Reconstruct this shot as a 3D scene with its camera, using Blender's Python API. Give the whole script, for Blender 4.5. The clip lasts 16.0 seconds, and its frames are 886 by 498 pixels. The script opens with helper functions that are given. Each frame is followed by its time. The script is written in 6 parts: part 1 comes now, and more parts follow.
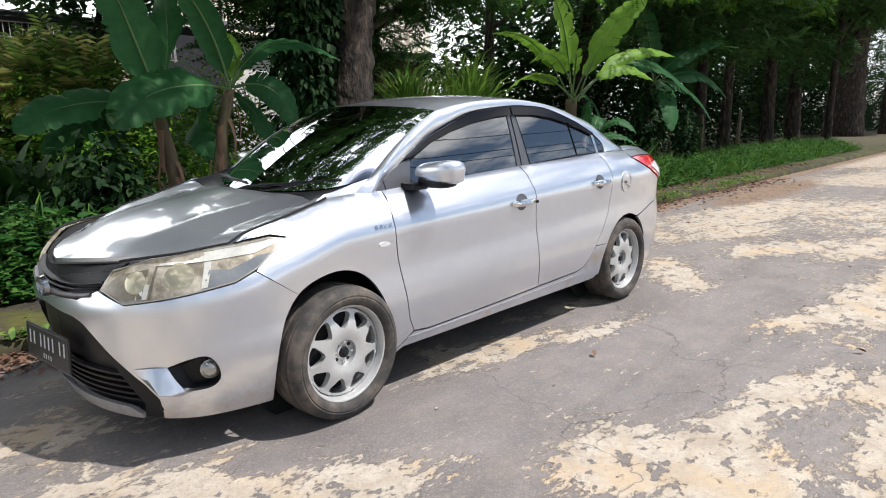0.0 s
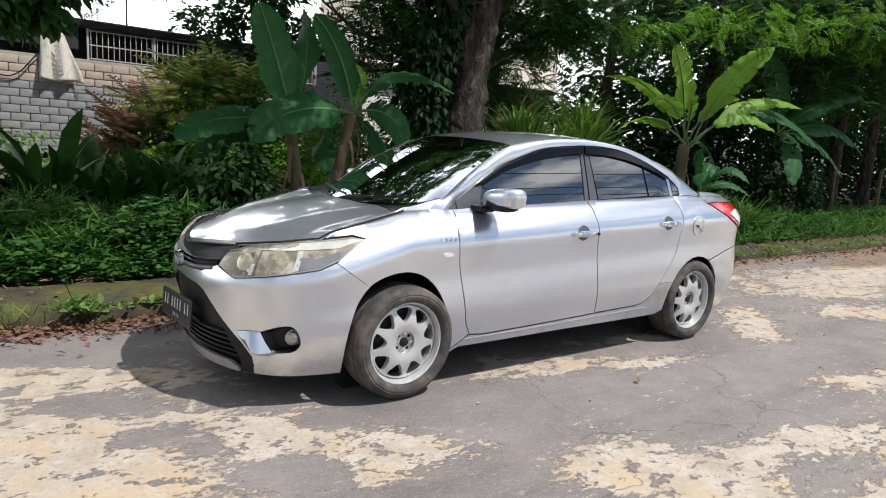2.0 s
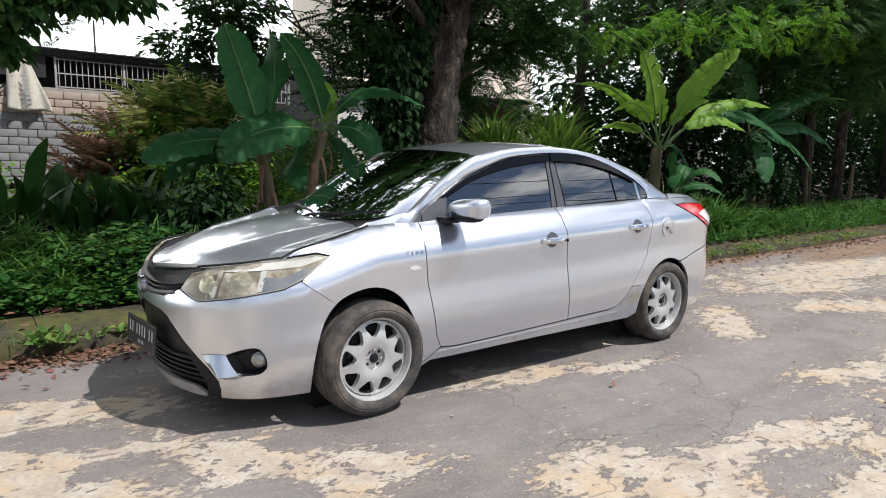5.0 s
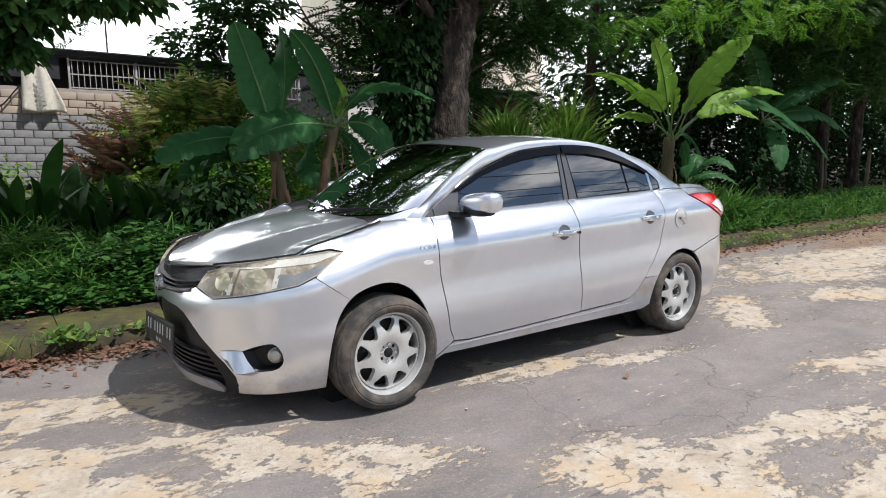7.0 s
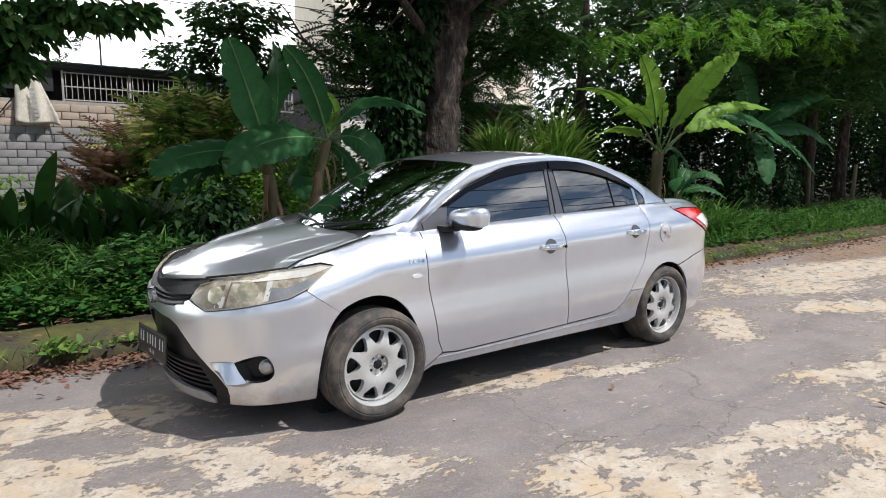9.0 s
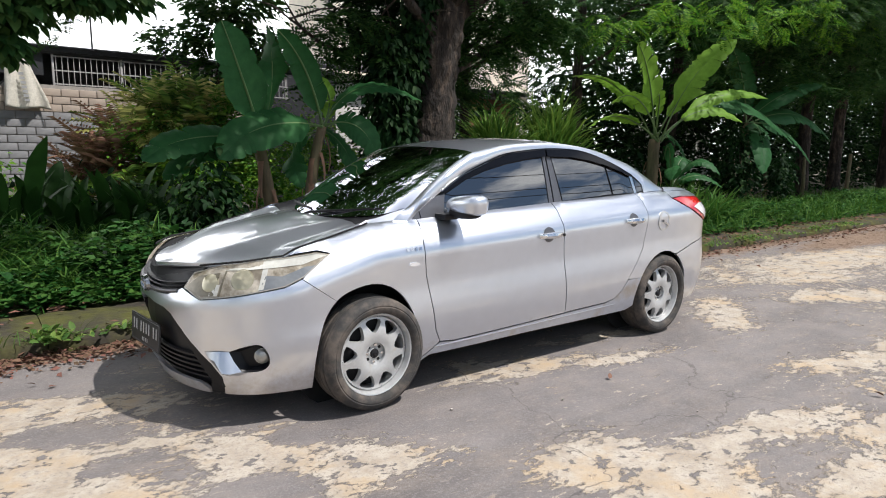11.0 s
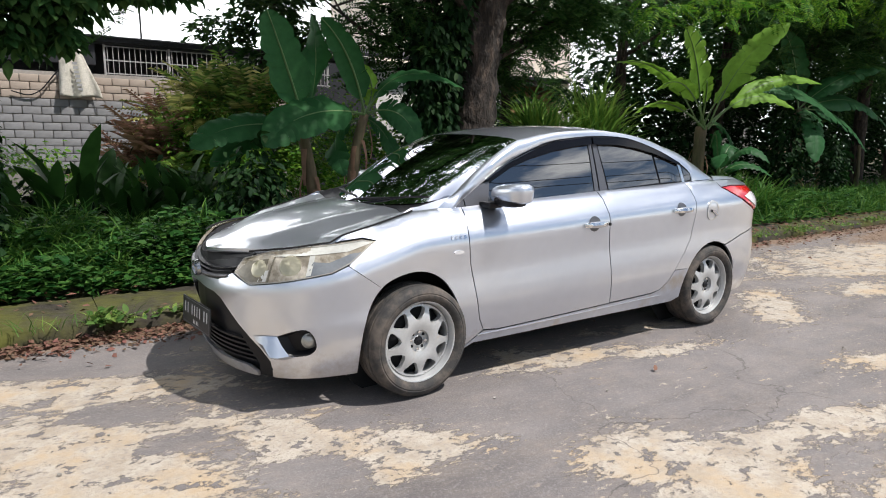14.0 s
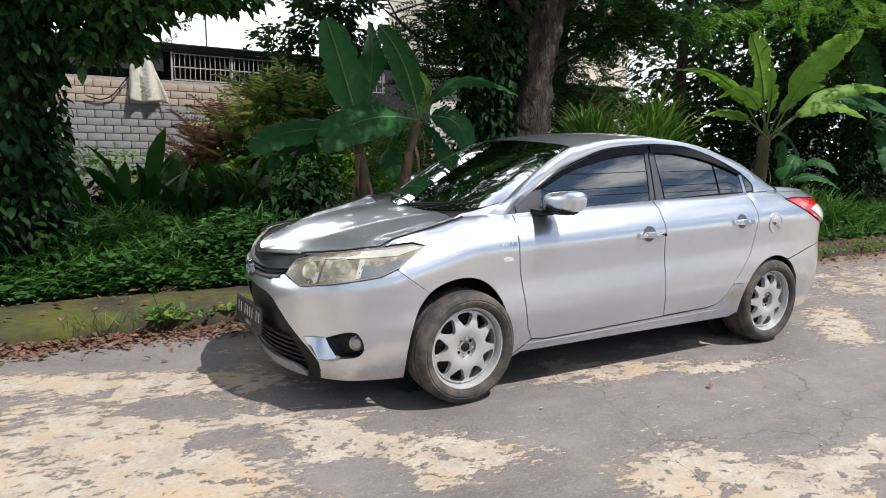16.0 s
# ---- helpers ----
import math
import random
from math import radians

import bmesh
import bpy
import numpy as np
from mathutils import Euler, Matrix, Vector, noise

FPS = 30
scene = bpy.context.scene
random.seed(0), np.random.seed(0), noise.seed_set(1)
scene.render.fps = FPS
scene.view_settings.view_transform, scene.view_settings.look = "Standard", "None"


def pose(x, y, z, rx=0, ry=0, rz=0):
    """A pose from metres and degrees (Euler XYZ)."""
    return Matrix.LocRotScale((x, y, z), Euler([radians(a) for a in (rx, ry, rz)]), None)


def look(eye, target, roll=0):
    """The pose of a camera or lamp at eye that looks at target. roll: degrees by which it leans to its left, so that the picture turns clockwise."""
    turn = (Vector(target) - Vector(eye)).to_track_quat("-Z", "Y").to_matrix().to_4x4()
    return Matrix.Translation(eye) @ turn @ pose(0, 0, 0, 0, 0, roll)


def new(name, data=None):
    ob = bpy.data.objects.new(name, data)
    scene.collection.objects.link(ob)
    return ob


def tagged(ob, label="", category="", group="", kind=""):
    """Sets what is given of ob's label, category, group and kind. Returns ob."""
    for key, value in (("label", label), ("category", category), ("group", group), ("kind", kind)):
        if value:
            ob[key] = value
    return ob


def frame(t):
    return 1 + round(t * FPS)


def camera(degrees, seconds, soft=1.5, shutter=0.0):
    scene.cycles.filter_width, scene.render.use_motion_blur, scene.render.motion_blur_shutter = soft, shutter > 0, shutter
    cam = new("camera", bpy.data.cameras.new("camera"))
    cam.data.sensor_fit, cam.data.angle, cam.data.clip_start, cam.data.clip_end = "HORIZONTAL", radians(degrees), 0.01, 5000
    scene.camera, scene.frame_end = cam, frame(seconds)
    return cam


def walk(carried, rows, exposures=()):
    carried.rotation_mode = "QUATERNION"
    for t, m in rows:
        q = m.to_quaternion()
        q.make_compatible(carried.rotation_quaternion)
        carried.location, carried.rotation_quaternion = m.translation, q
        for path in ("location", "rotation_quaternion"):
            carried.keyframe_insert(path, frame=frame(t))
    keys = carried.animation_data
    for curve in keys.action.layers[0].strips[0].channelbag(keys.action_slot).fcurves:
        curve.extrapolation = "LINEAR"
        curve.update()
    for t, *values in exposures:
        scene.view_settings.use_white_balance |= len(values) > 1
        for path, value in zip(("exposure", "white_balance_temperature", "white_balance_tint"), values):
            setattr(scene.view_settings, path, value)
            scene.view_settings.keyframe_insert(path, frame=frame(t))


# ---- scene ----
cam = camera(70.2, 16.0, soft=1.0)
PATH = [
    (0, (-1.643, -2.994, 1.324), (-0.231, -1.636, 0.921), -0.8),
    (0.5, (-1.775, -3.186, 1.333), (-0.346, -1.822, 1.021), -1.5),
    (1, (-1.849, -3.342, 1.345), (-0.497, -1.907, 1.011), -0.2),
    (1.5, (-1.862, -3.415, 1.348), (-0.593, -1.905, 1.016), 0.8),
    (2, (-1.75, -3.516, 1.328), (-0.597, -1.912, 1.012), 3.5),
    (2.5, (-1.66, -3.57, 1.309), (-0.494, -1.98, 0.975), 3.9),
    (3, (-1.63, -3.563, 1.321), (-0.446, -1.984, 0.993), 2.4),
    (3.2, (-1.614, -3.505, 1.339), (-0.407, -1.935, 1.054), 2.2),
    (5.5, (-1.664, -3.579, 1.327), (-0.469, -1.999, 1.054), 0.7),
    (6, (-1.649, -3.587, 1.344), (-0.375, -2.065, 1.095), 0.7),
    (6.5, (-1.667, -3.596, 1.337), (-0.451, -2.031, 1.069), 0.8),
    (7, (-1.667, -3.575, 1.337), (-0.508, -1.972, 1.041), -0.0),
    (7.5, (-1.694, -3.571, 1.351), (-0.594, -1.931, 1.034), 0.3),
    (8, (-1.702, -3.619, 1.363), (-0.573, -1.99, 1.098), -0.6),
    (8.5, (-1.685, -3.646, 1.367), (-0.498, -2.063, 1.08), -0.6),
    (9, (-1.693, -3.65, 1.361), (-0.513, -2.057, 1.101), 0.2),
    (9.2, (-1.681, -3.636, 1.351), (-0.481, -2.056, 1.103), 1.4),
    (11.3, (-1.685, -3.606, 1.359), (-0.495, -2.028, 1.05), 0.5),
    (11.5, (-1.69, -3.607, 1.358), (-0.499, -2.029, 1.051), 1.3),
    (12, (-1.689, -3.611, 1.357), (-0.468, -2.058, 1.044), 1.4),
    (12.5, (-1.73, -3.602, 1.352), (-0.615, -1.971, 1.043), 1.5),
    (13, (-1.724, -3.603, 1.36), (-0.624, -1.96, 1.058), 1.3),
    (13.5, (-1.714, -3.597, 1.361), (-0.592, -1.972, 1.041), 0.1),
    (14, (-1.713, -3.58, 1.358), (-0.621, -1.939, 1.021), 0.5),
    (14.5, (-1.726, -3.581, 1.346), (-0.704, -1.892, 1.027), 1.7),
    (15, (-1.709, -3.595, 1.344), (-0.706, -1.893, 1.034), 1.7),
    (15.5, (-1.679, -3.597, 1.346), (-0.654, -1.908, 1.031), 1.0),
    (16, (-1.7, -3.569, 1.349), (-0.743, -1.842, 1.032), 1.2),
]
walk(cam, [(t, look(eye, target, roll)) for t, eye, target, roll in PATH], [(0, 0.26), (0.5, 0.19), (1.0, 0.15), (2.0, 0.13), (3.2, 0.12), (16, 0.12)])

# ---------------------------------------------------------------- light
SUN_DIR = Vector((0.36, -0.45, 1.0)).normalized()
world = bpy.data.worlds.new("sky")
scene.world = world
world.use_nodes = True
wn, wl = world.node_tree.nodes, world.node_tree.links
sky = wn.new("ShaderNodeTexSky")
sky.sky_type = "NISHITA"
sky.sun_disc = False
sky.sun_elevation = math.asin(SUN_DIR.z)
sky.sun_rotation = math.atan2(SUN_DIR.x, SUN_DIR.y)
sky.dust_density = 0.2
# broken bright cloud over the blue
co = wn.new("ShaderNodeTexCoord")
mp = wn.new("ShaderNodeMapping")
mp.inputs["Scale"].default_value = (1.0, 1.0, 2.6)
cn = wn.new("ShaderNodeTexNoise")
cn.inputs["Scale"].default_value, cn.inputs["Detail"].default_value, cn.inputs["Roughness"].default_value = 3.1, 8, 0.6
cr = wn.new("ShaderNodeValToRGB")
cr.color_ramp.elements[0].position, cr.color_ramp.elements[1].position = 0.49, 0.62
mixc = wn.new("ShaderNodeMix")
mixc.data_type = "RGBA"
mixc.inputs["B"].default_value = (18.0, 18.3, 18.8, 1)
wl.new(co.outputs["Generated"], mp.inputs["Vector"])
wl.new(mp.outputs["Vector"], cn.inputs["Vector"])
wl.new(cn.outputs["Fac"], cr.inputs["Fac"])
# a bright bank of cloud stands over the wood, broken cloud and blue behind the road
sp = wn.new("ShaderNodeSeparateXYZ")
bank = wn.new("ShaderNodeMapRange")
bank.inputs["From Min"].default_value, bank.inputs["From Max"].default_value = 0.05, 0.55
top = wn.new("ShaderNodeMath")
top.operation = "MAXIMUM"
wl.new(co.outputs["Generated"], sp.inputs[0])
wl.new(sp.outputs["Y"], bank.inputs["Value"])
wl.new(bank.outputs[0], top.inputs[0])
wl.new(cr.outputs["Color"], top.inputs[1])
wl.new(top.outputs[0], mixc.inputs["Factor"])
wl.new(sky.outputs["Color"], mixc.inputs["A"])
glow = wn.new("ShaderNodeMapRange")
glow.inputs["To Min"].default_value, glow.inputs["To Max"].default_value = 1.0, 1.5
lit = wn.new("ShaderNodeVectorMath")
lit.operation = "SCALE"
wl.new(bank.outputs[0], glow.inputs["Value"])
wl.new(mixc.outputs["Result"], lit.inputs[0])
wl.new(glow.outputs[0], lit.inputs["Scale"])
wl.new(lit.outputs["Vector"], wn["Background"].inputs["Color"])
wn["Background"].inputs["Strength"].default_value = 0.082
sun = new("sun", bpy.data.lights.new("sun", "SUN"))
sun.data.energy, sun.data.angle, sun.data.color = 4.9, radians(0.8), (1.0, 0.97, 0.94)
sun.matrix_world = look(SUN_DIR * 60, (0, 0, 0))

# ---------------------------------------------------------------- mesh tools
def mesh_of(name, data, material, sharp=38):
    verts, faces = data
    me = bpy.data.meshes.new(name)
    me.from_pydata([tuple(v) for v in verts], [], [tuple(f) for f in faces])
    me.update()
    me.polygons.foreach_set("use_smooth", [True] * len(me.polygons))
    if sharp:
        me.set_sharp_from_angle(angle=radians(sharp))
    if material:
        me.materials.append(material)
    return me


def part(name, data, material, parent, label="", sharp=38):
    """One mesh object under a thing or a part; data is (verts, faces)."""
    ob = new(name, mesh_of(name, data, material, sharp))
    ob.parent = parent
    return tagged(ob, label) if label else ob


def thing(name, data, material, label, category, group="", kind="", sharp=38):
    return tagged(new(name, mesh_of(name, data, material, sharp) if data else None), label, category, group, kind)


def join(*datas):
    verts, faces = [], []
    for v, f in datas:
        n = len(verts)
        verts += [tuple(p) for p in v]
        faces += [tuple(i + n for i in q) for q in f]
    return verts, faces


def moved(data, m):
    return [m @ Vector(v) for v in data[0]], data[1]


def flipped(data):
    """The mirror image across the car's long axis."""
    return [(x, -y, z) for x, y, z in data[0]], [tuple(reversed(f)) for f in data[1]]


def box(c, s, b=0.0):
    """A box with chamfered edges."""
    x, y, z = (v / 2 for v in s)
    if b <= 0:
        v = [(i * x, j * y, k * z) for i in (-1, 1) for j in (-1, 1) for k in (-1, 1)]
        f = [(0, 1, 3, 2), (4, 6, 7, 5), (0, 4, 5, 1), (2, 3, 7, 6), (0, 2, 6, 4), (1, 5, 7, 3)]
    else:
        bm = bmesh.new()
        bmesh.ops.create_cube(bm, size=1, matrix=Matrix.Diagonal((s[0], s[1], s[2], 1)))
        bmesh.ops.bevel(bm, geom=bm.edges[:], offset=b, segments=2, affect="EDGES", profile=0.6)
        bm.verts.ensure_lookup_table()
        bm.verts.index_update()
        v, f = [tuple(p.co) for p in bm.verts], [tuple(p.index for p in q.verts) for q in bm.faces]
        bm.free()
    return [(p[0] + c[0], p[1] + c[1], p[2] + c[2]) for p in v], f


def loft(rows, closed=False, cap=False):
    n, verts, faces = len(rows[0]), [p for r in rows for p in r], []
    for i in range(len(rows) - 1):
        for j in range(n if closed else n - 1):
            k = (j + 1) % n
            faces.append((i * n + j, i * n + k, (i + 1) * n + k, (i + 1) * n + j))
    if cap:
        faces += [tuple(range(n))[::-1], tuple((len(rows) - 1) * n + j for j in range(n))]
    return verts, faces


def lathe(profile, n=48):
    """Profile (r, y) turned about the y axis."""
    return loft([[(r * math.cos(a), y, r * math.sin(a)) for r, y in profile] for a in (2 * math.pi * i / n for i in range(n + 1))])


def tube(path, radii, n=8, wobble=0.0, seed=0):
    path = [Vector(p) for p in path]
    rows, rnd = [], random.Random(seed)
    up = Vector((0.31, 0.17, 0.93))
    for i, p in enumerate(path):
        d = (path[min(i + 1, len(path) - 1)] - path[max(i - 1, 0)]).normalized()
        a = d.cross(up if abs(d.dot(up)) < 0.95 else Vector((1, 0, 0))).normalized()
        b = d.cross(a)
        r = radii[i] if hasattr(radii, "__len__") else radii
        rows.append([p + (a * math.cos(t) + b * math.sin(t)) * r * (1 + wobble * rnd.uniform(-1, 1)) for t in (2 * math.pi * k / n for k in range(n))])
    return loft(rows, closed=True, cap=True)


def lerp_table(tab, v):
    if v <= tab[0][0]:
        return tab[0][1]
    for (a, b), (c, d) in zip(tab, tab[1:]):
        if v <= c:
            return b + (d - b) * (v - a) / (c - a)
    return tab[-1][1]


def catmull(pts, n):
    out = []
    p = [tuple(2 * a - b for a, b in zip(pts[0], pts[1]))] + list(pts) + [tuple(2 * a - b for a, b in zip(pts[-1], pts[-2]))]
    for i in range(1, len(p) - 2):
        for k in range(n):
            t = k / n
            out.append(tuple(0.5 * (2 * b + (c - a) * t + (2 * a - 5 * b + 4 * c - d) * t * t + (3 * b - a - 3 * c + d) * t ** 3) for a, b, c, d in zip(*p[i - 1:i + 3])))
    return out + [tuple(pts[-1])]


def inside(poly, x, y):
    hit = False
    for (a, b), (c, d) in zip(poly, poly[1:] + poly[:1]):
        if (b > y) != (d > y) and x < a + (c - a) * (y - b) / (d - b):
            hit = not hit
    return hit


def dense(poly, step):
    out = []
    for (a, b), (c, d) in zip(poly, poly[1:] + poly[:1]):
        n = max(1, int(math.hypot(c - a, d - b) / step))
        out += [(a + (c - a) * k / n, b + (d - b) * k / n) for k in range(n)]
    return out


def shrunk(poly, e):
    """The outline moved inwards by e (outlines run either way round)."""
    area = sum(a * d - b * c for (a, b), (c, d) in zip(poly, poly[1:] + poly[:1]))
    g, out = (1 if area > 0 else -1), []
    for i, (x, y) in enumerate(poly):
        (a, b), (c, d) = poly[i - 1], poly[(i + 1) % len(poly)]
        n = math.hypot(c - a, d - b) or 1
        out.append((x - g * (d - b) / n * e, y + g * (c - a) / n * e))
    return out


def sheet(outline, lift, step=0.04, holes=(), flange=0.0, inward=None):
    """A panel: the flat outline (with holes) filled with an even net and lifted onto a surface; a flange turns its edges inwards."""
    from mathutils import geometry
    outline = dense(outline, step)
    holes = [dense(list(h), step) for h in holes]
    pts, edges = [], []
    for loop in (outline, *holes):
        n = len(pts)
        pts += loop
        edges += [(n + i, n + (i + 1) % len(loop)) for i in range(len(loop))]
    border = len(pts)
    xs, ys = [p[0] for p in outline], [p[1] for p in outline]
    row, y = 0, min(ys) + step * 0.5
    while y < max(ys):
        x = min(xs) + step * (0.5 if row % 2 else 0.95)
        while x < max(xs):
            if inside(outline, x, y) and not any(inside(h, x, y) for h in holes):
                if min((x - a) ** 2 + (y - b) ** 2 for a, b in pts[:border]) > (0.45 * step) ** 2:
                    pts.append((x, y))
            x += step
        y, row = y + step * 0.87, row + 1
    vs, _, fs, *_ = geometry.delaunay_2d_cdt([Vector(p) for p in pts], edges, [], 0, 1e-6)
    faces = []
    for f in fs:
        cx, cy = sum(vs[i][0] for i in f) / len(f), sum(vs[i][1] for i in f) / len(f)
        if inside(outline, cx, cy) and not any(inside(h, cx, cy) for h in holes):
            faces.append(tuple(f))
    verts = [Vector(lift(v[0], v[1])) for v in vs]
    if flange:
        count = {}
        for f in faces:
            for a, b in zip(f, f[1:] + f[:1]):
                count[(a, b)] = 1
        low = {}
        for a, b in list(count):
            if (b, a) not in count:
                for i in (a, b):
                    if i not in low:
                        low[i] = len(verts)
                        verts.append(verts[i] + Vector(inward(vs[i][0], vs[i][1])) * flange)
                faces.append((b, a, low[a], low[b]))
    return verts, faces


# ---------------------------------------------------------------- materials
def material(name, colour, rough=0.6, metal=0.0, noise_scale=0.0, vary=0.0, bump=0.0, fine=0.0, coat=0.0, second=None, spread=0.5, island=0.0, leaf=0.0, bump_scale=None, detail=6, stretch=None):
    """A principled material with two sizes of mottling, relief and, for foliage, light through the leaf."""
    m = bpy.data.materials.new(name)
    m.use_nodes = True
    n, l = m.node_tree.nodes, m.node_tree.links
    p = n["Principled BSDF"]
    p.inputs["Roughness"].default_value, p.inputs["Metallic"].default_value = rough, metal
    if leaf:
        p.inputs["Specular IOR Level"].default_value = 0.14
    p.inputs["Coat Weight"].default_value, p.inputs["Coat Roughness"].default_value = coat, 0.04
    base = n.new("ShaderNodeRGB")
    base.outputs[0].default_value = (*colour, 1)
    out = base.outputs[0]
    tc = n.new("ShaderNodeTexCoord")
    vec = tc.outputs["Object"]
    if stretch:
        mp_ = n.new("ShaderNodeMapping")
        mp_.inputs["Scale"].default_value = stretch
        l.new(vec, mp_.inputs["Vector"])
        vec = mp_.outputs["Vector"]
    if noise_scale:
        a = n.new("ShaderNodeTexNoise")
        a.inputs["Scale"].default_value, a.inputs["Detail"].default_value, a.inputs["Roughness"].default_value = noise_scale, detail, 0.62
        l.new(vec, a.inputs["Vector"])
        if second:
            r = n.new("ShaderNodeValToRGB")
            r.color_ramp.elements[0].position, r.color_ramp.elements[1].position = spread - 0.09, spread + 0.09
            l.new(a.outputs["Fac"], r.inputs["Fac"])
            mx = n.new("ShaderNodeMix")
            mx.data_type = "RGBA"
            mx.inputs["B"].default_value = (*second, 1)
            l.new(r.outputs["Color"], mx.inputs["Factor"])
            l.new(out, mx.inputs["A"])
            out = mx.outputs["Result"]
        if vary:
            b = n.new("ShaderNodeTexNoise")
            b.inputs["Scale"].default_value, b.inputs["Detail"].default_value = noise_scale * 5.3, 5
            l.new(vec, b.inputs["Vector"])
            add = n.new("ShaderNodeMath")
            add.operation = "ADD"
            l.new(a.outputs["Fac"], add.inputs[0])
            l.new(b.outputs["Fac"], add.inputs[1])
            mr = n.new("ShaderNodeMapRange")
            mr.inputs["From Min"].default_value, mr.inputs["From Max"].default_value = 0.6, 1.4
            mr.inputs["To Min"].default_value, mr.inputs["To Max"].default_value = 1 - vary, 1 + vary
            l.new(add.outputs[0], mr.inputs["Value"])
            hs = n.new("ShaderNodeHueSaturation")
            l.new(mr.outputs[0], hs.inputs["Value"])
            l.new(out, hs.inputs["Color"])
            out = hs.outputs["Color"]
    if island:
        g = n.new("ShaderNodeNewGeometry")
        mr2 = n.new("ShaderNodeMapRange")
        mr2.inputs["To Min"].default_value, mr2.inputs["To Max"].default_value = 1 - island, 1 + island
        l.new(g.outputs["Random Per Island"], mr2.inputs["Value"])
        mr3 = n.new("ShaderNodeMapRange")
        mr3.inputs["To Min"].default_value, mr3.inputs["To Max"].default_value = 0.53, 0.475
        l.new(g.outputs["Random Per Island"], mr3.inputs["Value"])
        hs2 = n.new("ShaderNodeHueSaturation")
        l.new(mr2.outputs[0], hs2.inputs["Value"])
        l.new(mr3.outputs[0], hs2.inputs["Hue"])
        l.new(out, hs2.inputs["Color"])
        out = hs2.outputs["Color"]
    l.new(out, p.inputs["Base Color"])
    if bump:
        c = n.new("ShaderNodeTexNoise")
        c.inputs["Scale"].default_value, c.inputs["Detail"].default_value = bump_scale or noise_scale * 6 or 40, 6
        l.new(vec, c.inputs["Vector"])
        bp = n.new("ShaderNodeBump")
        bp.inputs["Strength"].default_value, bp.inputs["Distance"].default_value = bump, fine or 0.01
        l.new(c.outputs["Fac"], bp.inputs["Height"])
        l.new(bp.outputs["Normal"], p.inputs["Normal"])
    if leaf:
        tr = n.new("ShaderNodeBsdfTranslucent")
        l.new(out, tr.inputs["Color"])
        ms = n.new("ShaderNodeMixShader")
        ms.inputs["Fac"].default_value = leaf
        l.new(p.outputs[0], ms.inputs[1])
        l.new(tr.outputs[0], ms.inputs[2])
        l.new(ms.outputs[0], n["Material Output"].inputs["Surface"])
    return m


PAINT = material("silver_paint", (0.665, 0.695, 0.765), 0.32, 0.92, 2.2, 0.04, 0.03, 0.0005, coat=1.0, bump_scale=900)
PAINT.node_tree.nodes["Principled BSDF"].inputs["Coat IOR"].default_value = 1.9
def dusted(m, colour, low, high):
    """Splashed road dust towards the bottom of the bodywork, broken up by noise."""
    n, l = m.node_tree.nodes, m.node_tree.links
    p = n["Principled BSDF"]
    tc, sp_, nz_, mr_, ad_, mx_, dull = (n.new("ShaderNode" + k) for k in ("TexCoord", "SeparateXYZ", "TexNoise", "MapRange", "Math", "Mix", "Mix"))
    nz_.inputs["Scale"].default_value, nz_.inputs["Detail"].default_value, nz_.inputs["Roughness"].default_value = 14, 8, 0.72
    mr_.inputs["From Min"].default_value, mr_.inputs["From Max"].default_value = high, low
    ad_.operation = "MULTIPLY_ADD"
    ad_.inputs[1].default_value, ad_.inputs[2].default_value = 0.30, -0.15
    total = n.new("ShaderNodeMath")
    total.operation = "SUBTRACT"
    l.new(tc.outputs["Object"], sp_.inputs[0])
    l.new(tc.outputs["Object"], nz_.inputs["Vector"])
    l.new(nz_.outputs["Fac"], ad_.inputs[0])
    l.new(sp_.outputs["Z"], total.inputs[0])
    l.new(ad_.outputs[0], total.inputs[1])
    l.new(total.outputs[0], mr_.inputs["Value"])
    mx_.data_type = "RGBA"
    mx_.inputs["B"].default_value = (*colour, 1)
    l.new(p.inputs["Base Color"].links[0].from_socket, mx_.inputs["A"])
    l.new(mr_.outputs[0], mx_.inputs["Factor"])
    l.new(mx_.outputs["Result"], p.inputs["Base Color"])
    dull.inputs["A"].default_value, dull.inputs["B"].default_value = p.inputs["Metallic"].default_value, 0.1
    l.new(mr_.outputs[0], dull.inputs["Factor"])
    l.new(dull.outputs["Result"], p.inputs["Metallic"])
    p.inputs["Coat Weight"].default_value = 1.0


dusted(PAINT, (0.35, 0.285, 0.235), 0.10, 0.30)
BLACK_PLASTIC = material("black_plastic", (0.009, 0.009, 0.011), 0.42, 0, 30, 0.2, 0.1, 0.001)
BLACK_PLASTIC.node_tree.nodes["Principled BSDF"].inputs["Specular IOR Level"].default_value = 0.28
# black with the shade of gaps and hollows in it; cables share it
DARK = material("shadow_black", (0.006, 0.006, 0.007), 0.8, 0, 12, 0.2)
RUBBER = material("tyre_rubber", (0.045, 0.042, 0.040), 0.85, 0, 9, 0.3, 0.3, 0.002, second=(0.100, 0.082, 0.068), spread=0.52)
RIM = material("wheel_silver_white", (0.54, 0.54, 0.535), 0.38, 0.45, 14, 0.08, second=(0.5, 0.46, 0.40), spread=0.68)
CHROME = material("chrome", (0.78, 0.79, 0.80), 0.12, 1.0, 20, 0.05)
LAMP_LENS = material("aged_headlight_lens", (0.26, 0.218, 0.155), 0.2, 0.35, 14, 0.25, coat=1.0, second=(0.45, 0.40, 0.315), spread=0.5)
